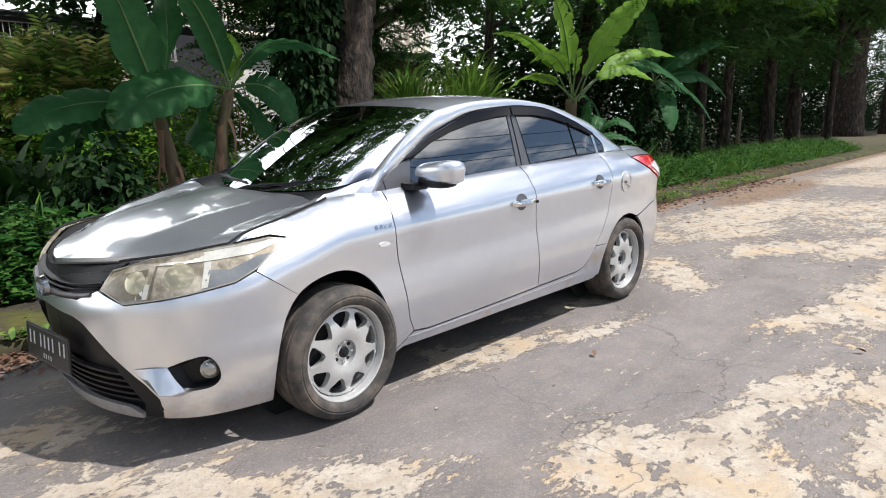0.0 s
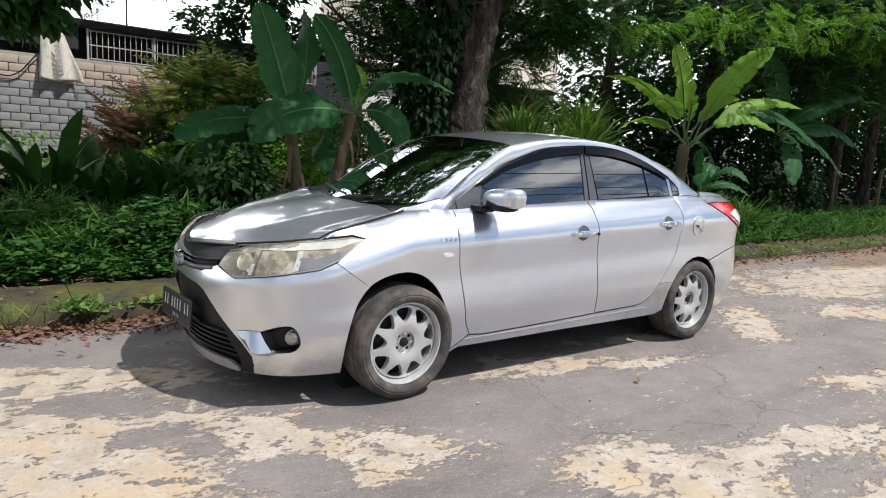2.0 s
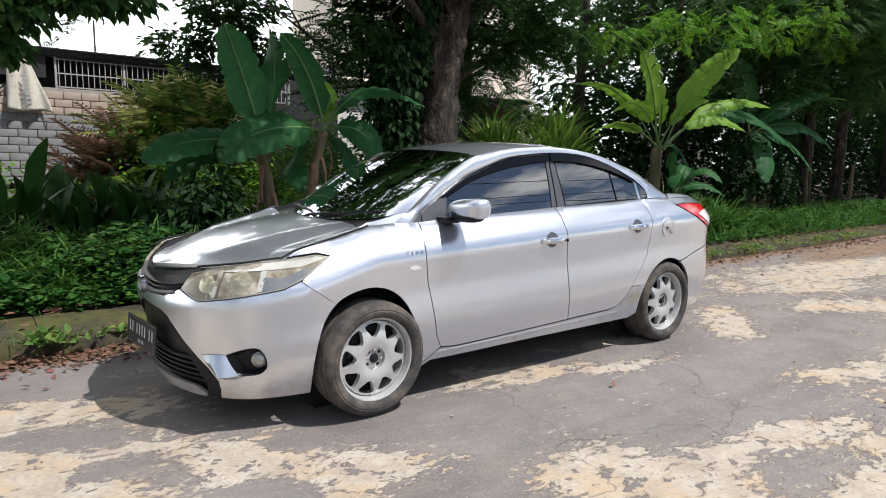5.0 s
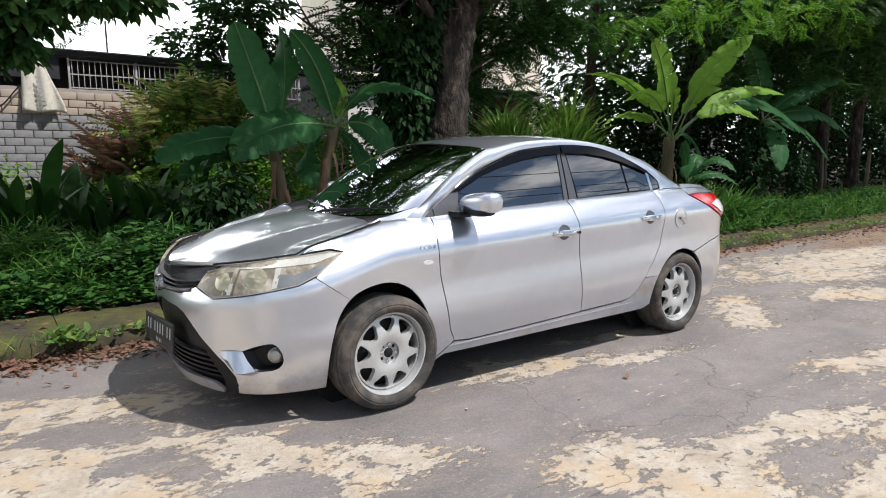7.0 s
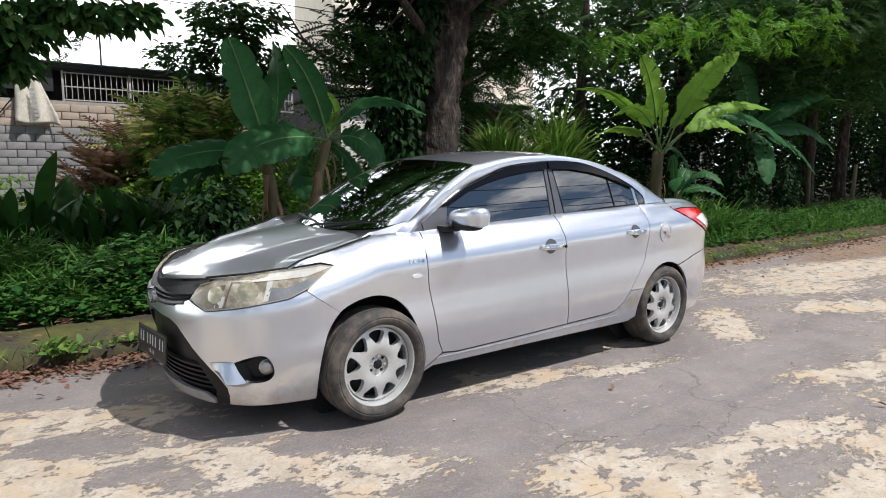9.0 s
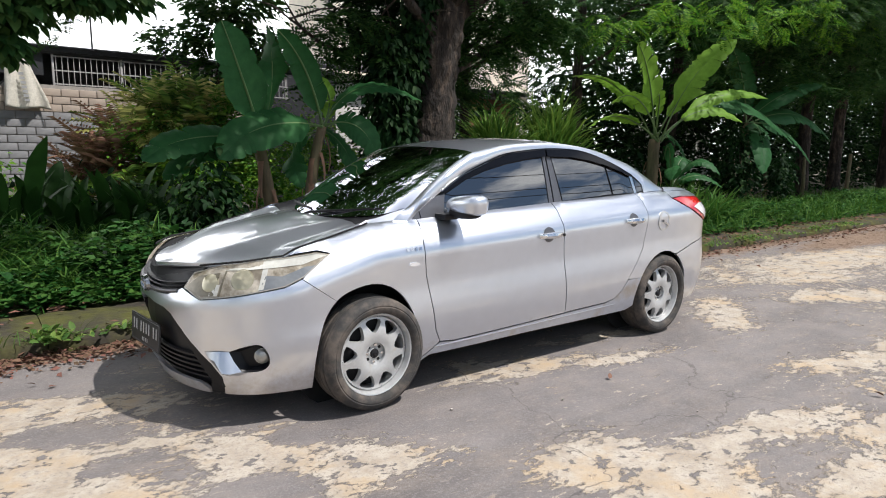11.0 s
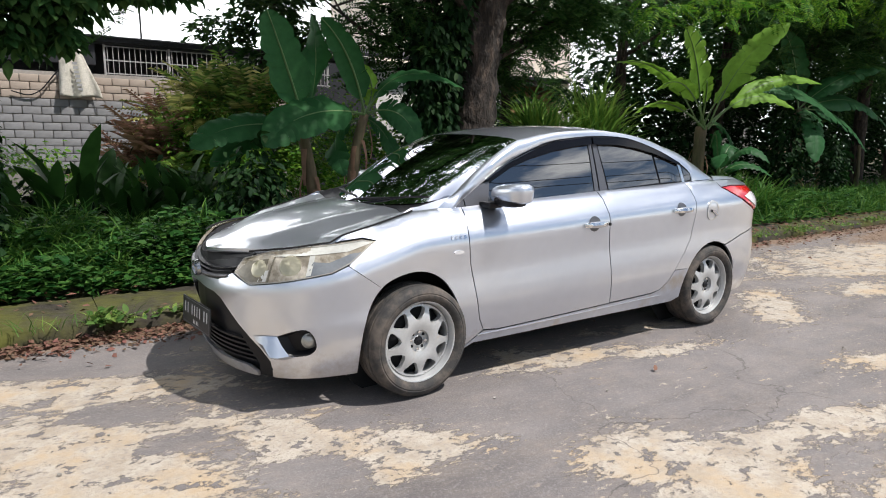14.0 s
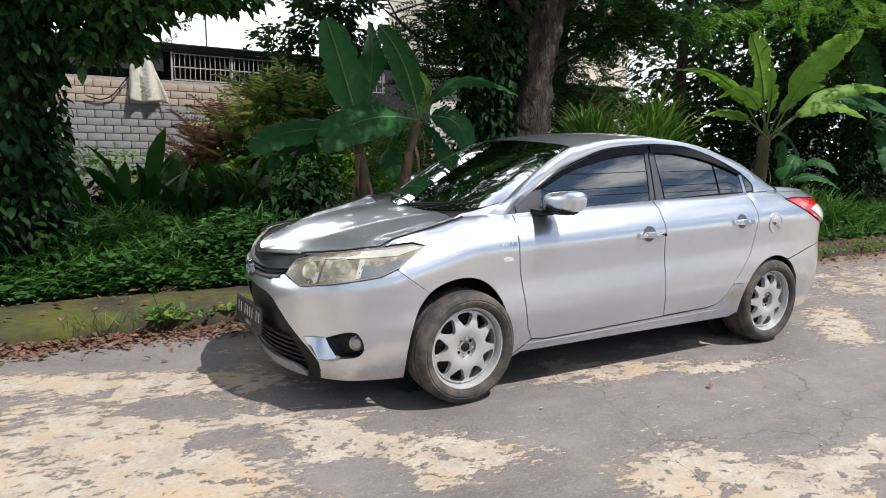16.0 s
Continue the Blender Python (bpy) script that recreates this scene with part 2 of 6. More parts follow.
# blue-grey that paints the shade inside the headlight
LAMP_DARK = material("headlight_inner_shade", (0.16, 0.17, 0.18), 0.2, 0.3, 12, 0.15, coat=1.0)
TAIL_RED = material("tail_lamp_red", (0.55, 0.012, 0.012), 0.12, 0, 30, 0.1, coat=1.0)
TAIL_WHITE = material("tail_lamp_clear", (0.72, 0.70, 0.70), 0.12, 0, 30, 0.1, coat=1.0)
PLATE_BLACK = material("plate_black", (0.02, 0.02, 0.022), 0.4, 0, 20, 0.2)
PLATE_WHITE = material("plate_white", (0.48, 0.48, 0.48), 0.5, 0, 20, 0.1)
DULL_CHROME = material("dull_chrome", (0.33, 0.34, 0.36), 0.2, 1.0, 40, 0.1)
GREY_LOUVRE = material("grille_grey", (0.13, 0.13, 0.14), 0.35, 0.6, 20, 0.1)
SMOKE = material("smoked_acrylic", (0.005, 0.005, 0.006), 0.10, 0, 10, 0.1)
SMOKE.node_tree.nodes["Principled BSDF"].inputs["Specular IOR Level"].default_value = 0.25
MUD = material("dusty_silver_sill", (0.54, 0.565, 0.63), 0.45, 0.85, 4.5, 0.1, 0.1, 0.001, second=(0.46, 0.42, 0.38), spread=0.62)


def tinted_glass(name, tint, ior=1.62, sheen=(1, 1, 1)):
    m = bpy.data.materials.new(name)
    m.use_nodes = True
    n, l = m.node_tree.nodes, m.node_tree.links
    n.remove(n["Principled BSDF"])
    t = n.new("ShaderNodeBsdfTransparent")
    t.inputs["Color"].default_value = (*tint, 1)
    g = n.new("ShaderNodeBsdfGlossy")
    g.inputs["Roughness"].default_value = 0.015
    g.inputs["Color"].default_value = (*sheen, 1)
    f = n.new("ShaderNodeFresnel")
    f.inputs["IOR"].default_value = ior
    x = n.new("ShaderNodeMixShader")
    l.new(f.outputs[0], x.inputs["Fac"])
    l.new(t.outputs[0], x.inputs[1])
    l.new(g.outputs[0], x.inputs[2])
    l.new(x.outputs[0], n["Material Output"].inputs["Surface"])
    return m


GLASS = tinted_glass("tinted_window_glass", (0.05, 0.05, 0.06), 1.46, (0.9, 0.92, 1.0))
CLEAR = tinted_glass("clear_lamp_glass", (0.85, 0.85, 0.82))

# ---------------------------------------------------------------- ground
def road_material():
    m = bpy.data.materials.new("worn_road")
    m.use_nodes = True
    n, l = m.node_tree.nodes, m.node_tree.links
    p = n["Principled BSDF"]
    p.inputs["Roughness"].default_value = 0.86
    geo = n.new("ShaderNodeTexCoord")
    at = n.new("ShaderNodeAttribute")
    at.attribute_name = "pale"
    di = n.new("ShaderNodeAttribute")
    di.attribute_name = "dirt"

    def tex(scale, detail=8, rough=0.65, stretch=(1, 1, 1), turn=0.0):
        mp_ = n.new("ShaderNodeMapping")
        mp_.inputs["Scale"].default_value = stretch
        mp_.inputs["Rotation"].default_value = (0, 0, radians(turn))
        l.new(geo.outputs["Object"], mp_.inputs["Vector"])
        t = n.new("ShaderNodeTexNoise")
        t.inputs["Scale"].default_value, t.inputs["Detail"].default_value, t.inputs["Roughness"].default_value = scale, detail, rough
        l.new(mp_.outputs["Vector"], t.inputs["Vector"])
        return t.outputs["Fac"]

    def calc(op, a, b):
        x = n.new("ShaderNodeMath")
        x.operation = op
        for i, v in enumerate((a, b)):
            if isinstance(v, (int, float)):
                x.inputs[i].default_value = v
            else:
                l.new(v, x.inputs[i])
        return x.outputs[0]

    def ramp(v, lo, hi):
        r = n.new("ShaderNodeMapRange")
        r.inputs["From Min"].default_value, r.inputs["From Max"].default_value = lo, hi
        l.new(v, r.inputs["Value"])
        return r.outputs[0]

    def mix(f, a, b):
        x = n.new("ShaderNodeMix")
        x.data_type = "RGBA"
        for key, v in (("Factor", f), ("A", a), ("B", b)):
            if isinstance(v, tuple):
                x.inputs[key].default_value = (*v, 1)
            else:
                l.new(v, x.inputs[key])
        return x.outputs["Result"]

    ragged = calc("ADD", calc("MULTIPLY", calc("SUBTRACT", tex(3.0, 12, 0.8, (0.8, 1.3, 1), 20), 0.5), 3.4), calc("MULTIPLY", calc("SUBTRACT", tex(13, 9, 0.8, (0.75, 1.35, 1), 20), 0.5), 3.0))
    field = calc("ADD", at.outputs["Fac"], ragged)
    worn = ramp(field, -0.02, 0.02)
    grey = mix(ramp(tex(1.3, 5, 0.6), 0.35, 0.65), (0.132, 0.117, 0.114), (0.196, 0.175, 0.168))
    # darker bands that tyres have rubbed along the road
    grey = mix(calc("MULTIPLY", ramp(tex(1.0, 4, 0.55, (0.16, 2.4, 1), 8), 0.50, 0.70), 0.55), grey, (0.088, 0.077, 0.074))
    grey = mix(ramp(tex(90, 4, 0.7), 0.5, 0.8), grey, (0.27, 0.25, 0.24))
    pale = mix(ramp(tex(5, 8, 0.72), 0.42, 0.62), (0.44, 0.385, 0.32), (0.34, 0.28, 0.215))
    pale = mix(ramp(tex(45, 6, 0.75), 0.52, 0.62), pale, (0.29, 0.25, 0.215))
    pale = mix(ramp(tex(2.2, 6, 0.7), 0.49, 0.64), pale, (0.43, 0.325, 0.215))
    film = calc("MULTIPLY", ramp(field, -1.3, 0.1), ramp(tex(5, 9, 0.75, (0.7, 1.4, 1), 20), 0.42, 0.66))
    grey = mix(calc("MULTIPLY", film, 0.45), grey, (0.33, 0.265, 0.21))
    # crumbs of the skim coat left on the concrete, and small chips out of it elsewhere
    crumbs = ramp(tex(8, 8, 0.70, (0.85, 1.15, 1), 20), 0.575, 0.59)
    pale = mix(crumbs, pale, (0.165, 0.146, 0.138))
    chips = calc("MULTIPLY", ramp(tex(17, 7, 0.72, (0.6, 1.5, 1), 20), 0.60, 0.612), ramp(calc("ADD", at.outputs["Fac"], calc("MULTIPLY", calc("SUBTRACT", tex(1.7, 4, 0.6), 0.5), 2.6)), -0.62, -0.30))
    both = mix(calc("MAXIMUM", worn, chips), grey, pale)
    edge_lip = calc("MULTIPLY", worn, calc("SUBTRACT", 1.0, crumbs))
    soil = mix(ramp(tex(14, 6, 0.7), 0.4, 0.6), (0.17, 0.105, 0.070), (0.25, 0.175, 0.12))
    both = mix(ramp(calc("ADD", di.outputs["Fac"], calc("MULTIPLY", ragged, 0.45)), 0.0, 0.35), both, soil)
    # hair cracks
    vo = n.new("ShaderNodeTexVoronoi")
    vo.feature = "DISTANCE_TO_EDGE"
    vo.inputs["Scale"].default_value = 0.2
    ad = n.new("ShaderNodeVectorMath")
    nz = n.new("ShaderNodeTexNoise")
    nz.inputs["Scale"].default_value, nz.inputs["Detail"].default_value = 1.6, 8
    sc = n.new("ShaderNodeVectorMath")
    sc.operation = "SCALE"
    sc.inputs["Scale"].default_value = 0.9
    l.new(geo.outputs["Object"], nz.inputs["Vector"])
    l.new(nz.outputs["Color"], sc.inputs[0])
    l.new(geo.outputs["Object"], ad.inputs[0])
    l.new(sc.outputs[0], ad.inputs[1])
    l.new(ad.outputs[0], vo.inputs["Vector"])
    crack = calc("LESS_THAN", vo.outputs["Distance"], 0.0009)
    both = mix(calc("MULTIPLY", crack, 0.5), both, (0.07, 0.06, 0.055))
    l.new(both, p.inputs["Base Color"])
    height = calc("ADD", calc("ADD", calc("MULTIPLY", tex(130, 4, 0.7), 0.5), calc("MULTIPLY", tex(28, 5, 0.65), 0.5)), calc("MULTIPLY", edge_lip, -0.7))
    height = calc("SUBTRACT", height, crack)
    bp = n.new("ShaderNodeBump")
    bp.inputs["Strength"].default_value, bp.inputs["Distance"].default_value = 0.9, 0.008
    l.new(height, bp.inputs["Height"])
    l.new(bp.outputs["Normal"], p.inputs["Normal"])
    return m


# where the grey skim coat has worn off the pale concrete: centre, half axes, turn
WORN = [(-1.58, -0.52, 0.48, 0.30, -32), (-1.62, -1.0, 0.55, 0.45, 0), (-2.5, -0.7, 0.6, 0.6, 0), (-1.2, -0.62, 0.36, 0.22, -40),
        (-0.72, -0.95, 0.28, 0.24, -30), (-0.52, -1.27, 0.40, 0.18, -15), (0.55, -1.95, 0.30, 0.24, -20), (1.05, -2.12, 0.48, 0.12, -12),
        (1.6, -2.22, 0.45, 0.12, -15), (0.62, -2.27, 0.36, 0.2, -10), (2.1, -2.6, 0.45, 0.11, -15), (1.35, -2.68, 0.42, 0.13, 0),
        (2.85, -1.98, 0.36, 0.15, -20), (3.5, -2.18, 0.75, 0.24, 0), (0.98, -0.68, 0.36, 0.11, -22), (3.55, -0.8, 0.52, 0.2, 35)]
WORN += [(5.3, -1.15, 0.72, 0.26, -25), (5.9, -1.8, 0.9, 0.24, -10), (7.6, -0.1, 2.4, 0.55, -5), (5.9, -0.45, 0.8, 0.28, -20), (4.4, -2.3, 0.6, 0.25, 0),
         (2.1, -0.62, 0.42, 0.06, -10), (-1.95, 0.42, 0.75, 0.13, -25), (-1.5, 0.78, 0.5, 0.08, -20), (0.5, -0.64, 0.28, 0.09, -20), (1.2, -0.86, 0.42, 0.10, -8), (1.8, -1.05, 0.35, 0.07, -12), (12, -1.5, 4.5, 1.9, 0), (-2.0, -2.3, 0.9, 0.5, 0), (1.0, -3.3, 0.8, 0.3, 0)]


def steps(parts_):
    out = []
    for a, b, d in parts_:
        n = max(1, round((b - a) / d))
        out += [a + (b - a) * k / n for k in range(n)]
    return out + [parts_[-1][1]]


gx_ = np.array(steps([(-400, -60, 68), (-60, -12, 8), (-12, -3.2, 0.5), (-3.2, 7.5, 0.05), (7.5, 20, 0.25), (20, 60, 4), (60, 400, 68)]))
gy_ = np.array(steps([(-400, -60, 68), (-60, -8, 5), (-8, -4, 0.4), (-4, 1.6, 0.05), (1.6, 12, 1.3), (12, 60, 8), (60, 400, 68)]))
X, Y = np.meshgrid(gx_, gy_, indexing="ij")
field = np.full(X.shape, -1.0)
for cx, cy, rx, ry, rot in WORN:
    c, s = math.cos(radians(rot)), math.sin(radians(rot))
    u, v = ((X - cx) * c + (Y - cy) * s) / rx, (-(X - cx) * s + (Y - cy) * c) / ry
    field = np.maximum(field, (1 - np.hypot(u, v)) * min(1.0, 1.4 * ry / 0.3 + 0.35))
field = field * 0.75 + 0.10
field = np.maximum(field, -0.70)
for cx, cy, rx, ry, rot in ((-1.41, -0.25, 0.34, 0.17, -30), (-1.21, -0.67, 0.26, 0.15, -30), (-0.49, -0.88, 0.18, 0.12, -20), (-0.78, -1.26, 0.24, 0.14, -10), (-1.5, 0.75, 0.7, 0.25, -25), (0.45, -0.60, 0.25, 0.12, 0)):
    c, s = math.cos(radians(rot)), math.sin(radians(rot))
    u, v = ((X - cx) * c + (Y - cy) * s) / rx, (-(X - cx) * s + (Y - cy) * c) / ry
    field = field - 1.3 * np.clip(1.2 - np.hypot(u, v), 0, 1)
field = field + 0.52 * np.exp(-((X + 1.2) / 0.85) ** 2 - ((Y - 0.05) / 0.5) ** 2)
wide = 0.9 * np.sin(X * 0.53 + 1.3 * np.sin(Y * 0.41)) * np.sin(Y * 0.77 + X * 0.21) - 0.15
away = np.clip(np.maximum.reduce([(X - 9) / 3, (-2.8 - X) / 0.8, (-3.4 - Y) / 0.8]), 0, 1)
field = field * (1 - away) + wide * away + np.where(X > 12, 0.35, 0)
near_kerb = np.clip(1 - np.abs(Y - 1.22) / np.where(X > 5.5, 0.55, 0.34), -1, 1)
puddle = np.clip(1 - np.hypot((X - 10.5) / 3.2, (Y - 0.55) / 0.55), -1, 1) * 1.2
dirt = np.maximum(np.where(Y > 1.3, 0.6, near_kerb - 0.35), puddle - 0.1)
nx_, ny_ = X.shape
idx = np.arange(nx_ * ny_).reshape(nx_, ny_)
quads = np.stack([idx[:-1, :-1], idx[1:, :-1], idx[1:, 1:], idx[:-1, 1:]], -1).reshape(-1, 4)
Z = 0.004 * np.sin(X * 0.9 + 1) * np.cos(Y * 1.3) * (np.abs(X) < 15)
road = new("road", mesh_of("road", (np.stack([X, Y, Z - 0.004], -1).reshape(-1, 3).tolist(), quads.tolist()), road_material(), 0))
tagged(road, "worn grey road with pale concrete showing through", "road", kind="structure")
for key, val in (("pale", field), ("dirt", dirt)):
    road.data.attributes.new(key, "FLOAT", "POINT").data.foreach_set("value", val.reshape(-1).astype(np.float32))

# ---- kerb slabs: mossy concrete, each slab with chipped edges
MOSS = material("mossy_concrete", (0.036, 0.029, 0.019), 0.92, 0, 2.2, 0.45, 0.7, 0.014, second=(0.062, 0.062, 0.008), spread=0.50, bump_scale=22)
kerb = thing("kerb", None, None, "low mossy concrete kerb slabs along the road", "kerb", kind="structure")
rk = random.Random(4)
x = -9.0
while x < 34:
    w = rk.uniform(1.4, 2.1)
    rows = []
    for i in range(13):
        xx = x + 0.003 + (w - 0.006) * i / 12
        e = 0.018 * noise.noise(Vector((xx * 3, 0, 0))) + 0.012 * noise.noise(Vector((xx * 11, 3, 0)))
        top = 0.10 + 0.010 * noise.noise(Vector((xx * 2, 7, 0)))
        rows.append([(xx, 1.25 + e, -0.03), (xx, 1.262 + e, top - 0.035), (xx, 1.30 + e * 0.6, top - 0.006), (xx, 1.36, top), (xx, 1.62, top + 0.004 * noise.noise(Vector((xx * 4, 1, 1)))), (xx, 1.88, top + 0.006), (xx, 2.10 + e, top - 0.002), (xx, 2.12 + e, -0.03)])
    d = loft(rows)
    d = (d[0], d[1] + [tuple(range(7, -1, -1)), tuple(range(12 * 8, 12 * 8 + 8))])
    part("kerb_slab", d, MOSS, kerb, sharp=50)
    x += w
# earth behind the kerb
SOIL = material("verge_soil", (0.085, 0.062, 0.042), 0.95, 0, 5, 0.4, 0.8, 0.02, second=(0.05, 0.055, 0.02), spread=0.5)
vx = steps([(-60, -8, 6), (-8, 20, 0.4), (20, 80, 5)])
vy = steps([(2.08, 10, 0.35), (10, 60, 6)])
rows = [[(a, b, 0.06 + 0.10 * min(1, (b - 2.08) / 1.5) + 0.05 * noise.noise(Vector((a * 0.7, b * 0.7, 0)))) for b in vy] for a in vx]
thing("verge", loft(rows), SOIL, "damp dark earth behind the kerb", "ground", kind="structure", sharp=0)

# ---------------------------------------------------------------- walls and buildings behind
BLOCK = material("painted_block", (0.46, 0.375, 0.31), 0.9, 0, 1.1, 0.14, 0.3, 0.006, bump_scale=40)
BLOCK_GREY = material("bare_block", (0.28, 0.275, 0.28), 0.92, 0, 2.1, 0.18, 0.4, 0.006, bump_scale=40)
MORTAR = material("mortar", (0.30, 0.275, 0.25), 0.95, 0, 8, 0.2, 0.4, 0.006)
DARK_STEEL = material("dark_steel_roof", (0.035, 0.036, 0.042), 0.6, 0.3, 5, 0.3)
BAR = material("rusty_pale_bars", (0.52, 0.50, 0.50), 0.6, 0.2, 9, 0.3)
CREAM = material("cream_plaster", (0.82, 0.75, 0.63), 0.9, 0, 0.8, 0.12, 0.2, 0.01, second=(0.72, 0.66, 0.56), spread=0.58)
WHITE_PLASTER = material("white_plaster", (0.72, 0.70, 0.67), 0.9, 0, 1.2, 0.14, 0.2, 0.01, second=(0.5, 0.48, 0.45), spread=0.62)
BRICK = material("red_brick", (0.33, 0.145, 0.085), 0.9, 0, 6, 0.3, 0.4, 0.006, island=0.25)
GREY_RENDER = material("grey_render", (0.36, 0.36, 0.36), 0.9, 0, 2, 0.2)

wall = thing("wall_block", box((-3.0, 10.10, 1.26), (13.0, 0.18, 2.54), 0.01), MORTAR, "pale concrete block garden wall, painted above and bare below", "wall", kind="structure")
roof_body = thing("shed", None, None, "open shed with a barred opening under a dark sheet roof", "shed")
rb = random.Random(8)
bw, bh = 0.290, 0.140
long_ = mesh_of("block", box((0, 0, 0), (bw - 0.014, 0.05, bh - 0.013), 0.008), BLOCK)
low_ = mesh_of("block", box((0, 0, 0), (bw - 0.014, 0.05, bh - 0.013), 0.008), BLOCK_GREY)
for row in range(18):
    for k in range(24):
        z = 0.09 + bh * (row + 0.5) - 0.0
        if z > 2.5 or z < 0.75:
            continue
        o = new("block", long_ if z > 2.04 else low_)
        o.parent = wall
        o.location = (-3.5 + bw * (k + 0.5 * (row % 2)), 10.0 + rb.uniform(-0.003, 0.004), z)
# the shed behind the wall: back wall coloured dark for the shade inside, bars, sheet roof
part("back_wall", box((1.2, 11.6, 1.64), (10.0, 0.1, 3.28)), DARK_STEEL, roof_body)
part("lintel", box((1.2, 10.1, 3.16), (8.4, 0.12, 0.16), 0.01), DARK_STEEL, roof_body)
for z in (2.56, 2.80, 3.05):
    part("rail", box((2.0, 10.06, z), (4.5, 0.02, 0.02)), BAR, roof_body)
bar_me = mesh_of("bar", box((0, 0, 0), (0.012, 0.012, 0.52), 0.003), BAR)
for k in range(48):
    o = new("bar", bar_me)
    o.parent = roof_body
    o.location = (-0.20 + 0.094 * k, 10.04, 2.80)
for x in (-0.25, 0.88, 2.0, 3.1, 4.2):
    part("post", box((x, 10.07, 2.83), (0.035, 0.05, 0.62), 0.005), BAR, roof_body)
part("side_post", box((-1.2, 10.1, 2.95), (1.6, 0.1, 0.5)), DARK_STEEL, roof_body)
rows = [[(-4.2 + 0.03 * i, y, z + 0.012 * math.cos(i * 1.05)) for y, z in ((9.93, 3.20), (9.98, 3.205), (11.6, 3.30))] for i in range(300)]
part("sheet_roof", loft(rows), DARK_STEEL, roof_body)
part("eave_board", box((0.3, 9.985, 3.165), (9.0, 0.03, 0.09)), DARK_STEEL, roof_body)
thing("antenna_pole", tube([(0.55, 11.0, 3.2), (0.55, 11.0, 3.98)], 0.018, 6), DARK_STEEL, "thin dark pole standing on the shed roof", "pole")

# sack hung on the wall
SACK = material("woven_sack", (0.66, 0.62, 0.54), 0.85, 0, 7, 0.2, 0.5, 0.01, second=(0.45, 0.42, 0.35), spread=0.6)
rows = []
for i in range(19):
    u = i / 18
    left, right = -0.98 - 0.05 * u, -0.68 + 0.34 * u
    rows.append([(left + (right - left) * j / 12, 9.90 + 0.035 * math.sin(j * 1.1 + 4 * u) * (0.4 + u) - 0.02 * u, 3.00 - 0.88 * u - 0.03 * math.sin(j * 0.5) - (0.06 * j / 12 if u > 0.9 else 0)) for j in range(13)])
sack = thing("hanging_sack", loft(rows), SACK, "crumpled off-white woven sack hung over the wall", "sack", sharp=0)
sol = sack.modifiers.new("thick", "SOLIDIFY")
sol.thickness = 0.006
for k in range(7):
    part("printed_bar", box((-0.76 + 0.01 * k, 9.835, 2.68 - 0.075 * k), (0.075, 0.004, 0.045)), GREY_RENDER, sack)
thing("wall_cable", tube(catmull([(-1.75, 9.93, 2.16), (-1.5, 9.93, 2.10), (-1.3, 9.92, 2.2), (-1.1, 9.92, 2.45), (-0.95, 9.92, 2.62)], 5), 0.012, 5), DARK, "black cable sagging along the block wall", "cable")

# pale building, far behind the trees
block = thing("apartment_building", None, None, "tall cream plastered building behind the trees", "building")
part("wall", box((12.9, 17.5, 4.2), (9.3, 3.0, 8.4), 0.02), CREAM, block)
for x in (8.6, 11.2, 13.8, 16.4):
    part("pilaster", box((x, 15.93, 4.2), (0.35, 0.16, 8.4), 0.02), CREAM, block)
for z in (3.9, 6.6):
    part("ledge", box((12.9, 15.92, z), (9.4, 0.22, 0.18), 0.02), CREAM, block)
part("roof", box((12.9, 17.4, 8.5), (10.0, 3.8, 0.25), 0.03), GREY_RENDER, block)
for x in (12.5,):
    for z in (2.4,):
        wdw = part("window", box((x, 15.99, z), (1.1, 0.06, 1.3), 0.01), DARK_STEEL, block)
        part("sill", box((x, 15.93, z - 0.68), (1.25, 0.14, 0.06), 0.01), CREAM, wdw)
# low white house with a dark eave
house = thing("low_house", None, None, "low white rendered house with a dark eave", "house")
part("wall", box((7.2, 12.8, 1.75), (5.4, 1.4, 3.5), 0.02), WHITE_PLASTER, house)
part("roof", loft([[(4.2, 11.7, 3.52), (10.1, 11.7, 3.52)], [(4.2, 11.7, 3.60), (10.1, 11.7, 3.60)], [(4.2, 13.6, 4.0), (10.1, 13.6, 4.0)]]), DARK_STEEL, house)
# brick outbuilding
shack = thing("brick_outbuilding", None, None, "small red brick outbuilding with a grey rendered corner", "outbuilding")
part("wall", box((10.75, 11.4, 1.5), (2.4, 1.0, 3.0), 0.01), MORTAR, shack)
part("corner_pillar", box((9.55, 10.85, 1.45), (0.62, 0.3, 2.9), 0.01), GREY_RENDER, shack)
part("roof", box((10.6, 11.3, 3.14), (3.2, 1.6, 0.10), 0.01), DARK_STEEL, shack)
bits = []
for row in range(22):
    for k in range(10):
        bits.append(box((9.98 + 0.215 * (k + 0.5 * (row % 2)) + rb.uniform(-0.004, 0.004), 10.885, 1.42 + 0.072 * row), (0.202, 0.03, 0.062)))
tagged(part("bricks", join(*bits), BRICK, shack), kind="stuff")
part("meter_box", box((10.15, 10.82, 2.45), (0.22, 0.1, 0.26), 0.01), DARK_STEEL, shack)
# white garden wall among the woods
thing("wall_white", box((16.9, 8.6, 1.2), (4.2, 0.16, 2.4), 0.01), WHITE_PLASTER, "weathered white garden wall behind the trees", "wall", kind="structure")
thing("antenna_pole", tube([(6.35, 12.1, 3.5), (6.35, 12.1, 5.6)], 0.025, 6), DARK_STEEL, "thin dark mast on the low house roof", "pole")
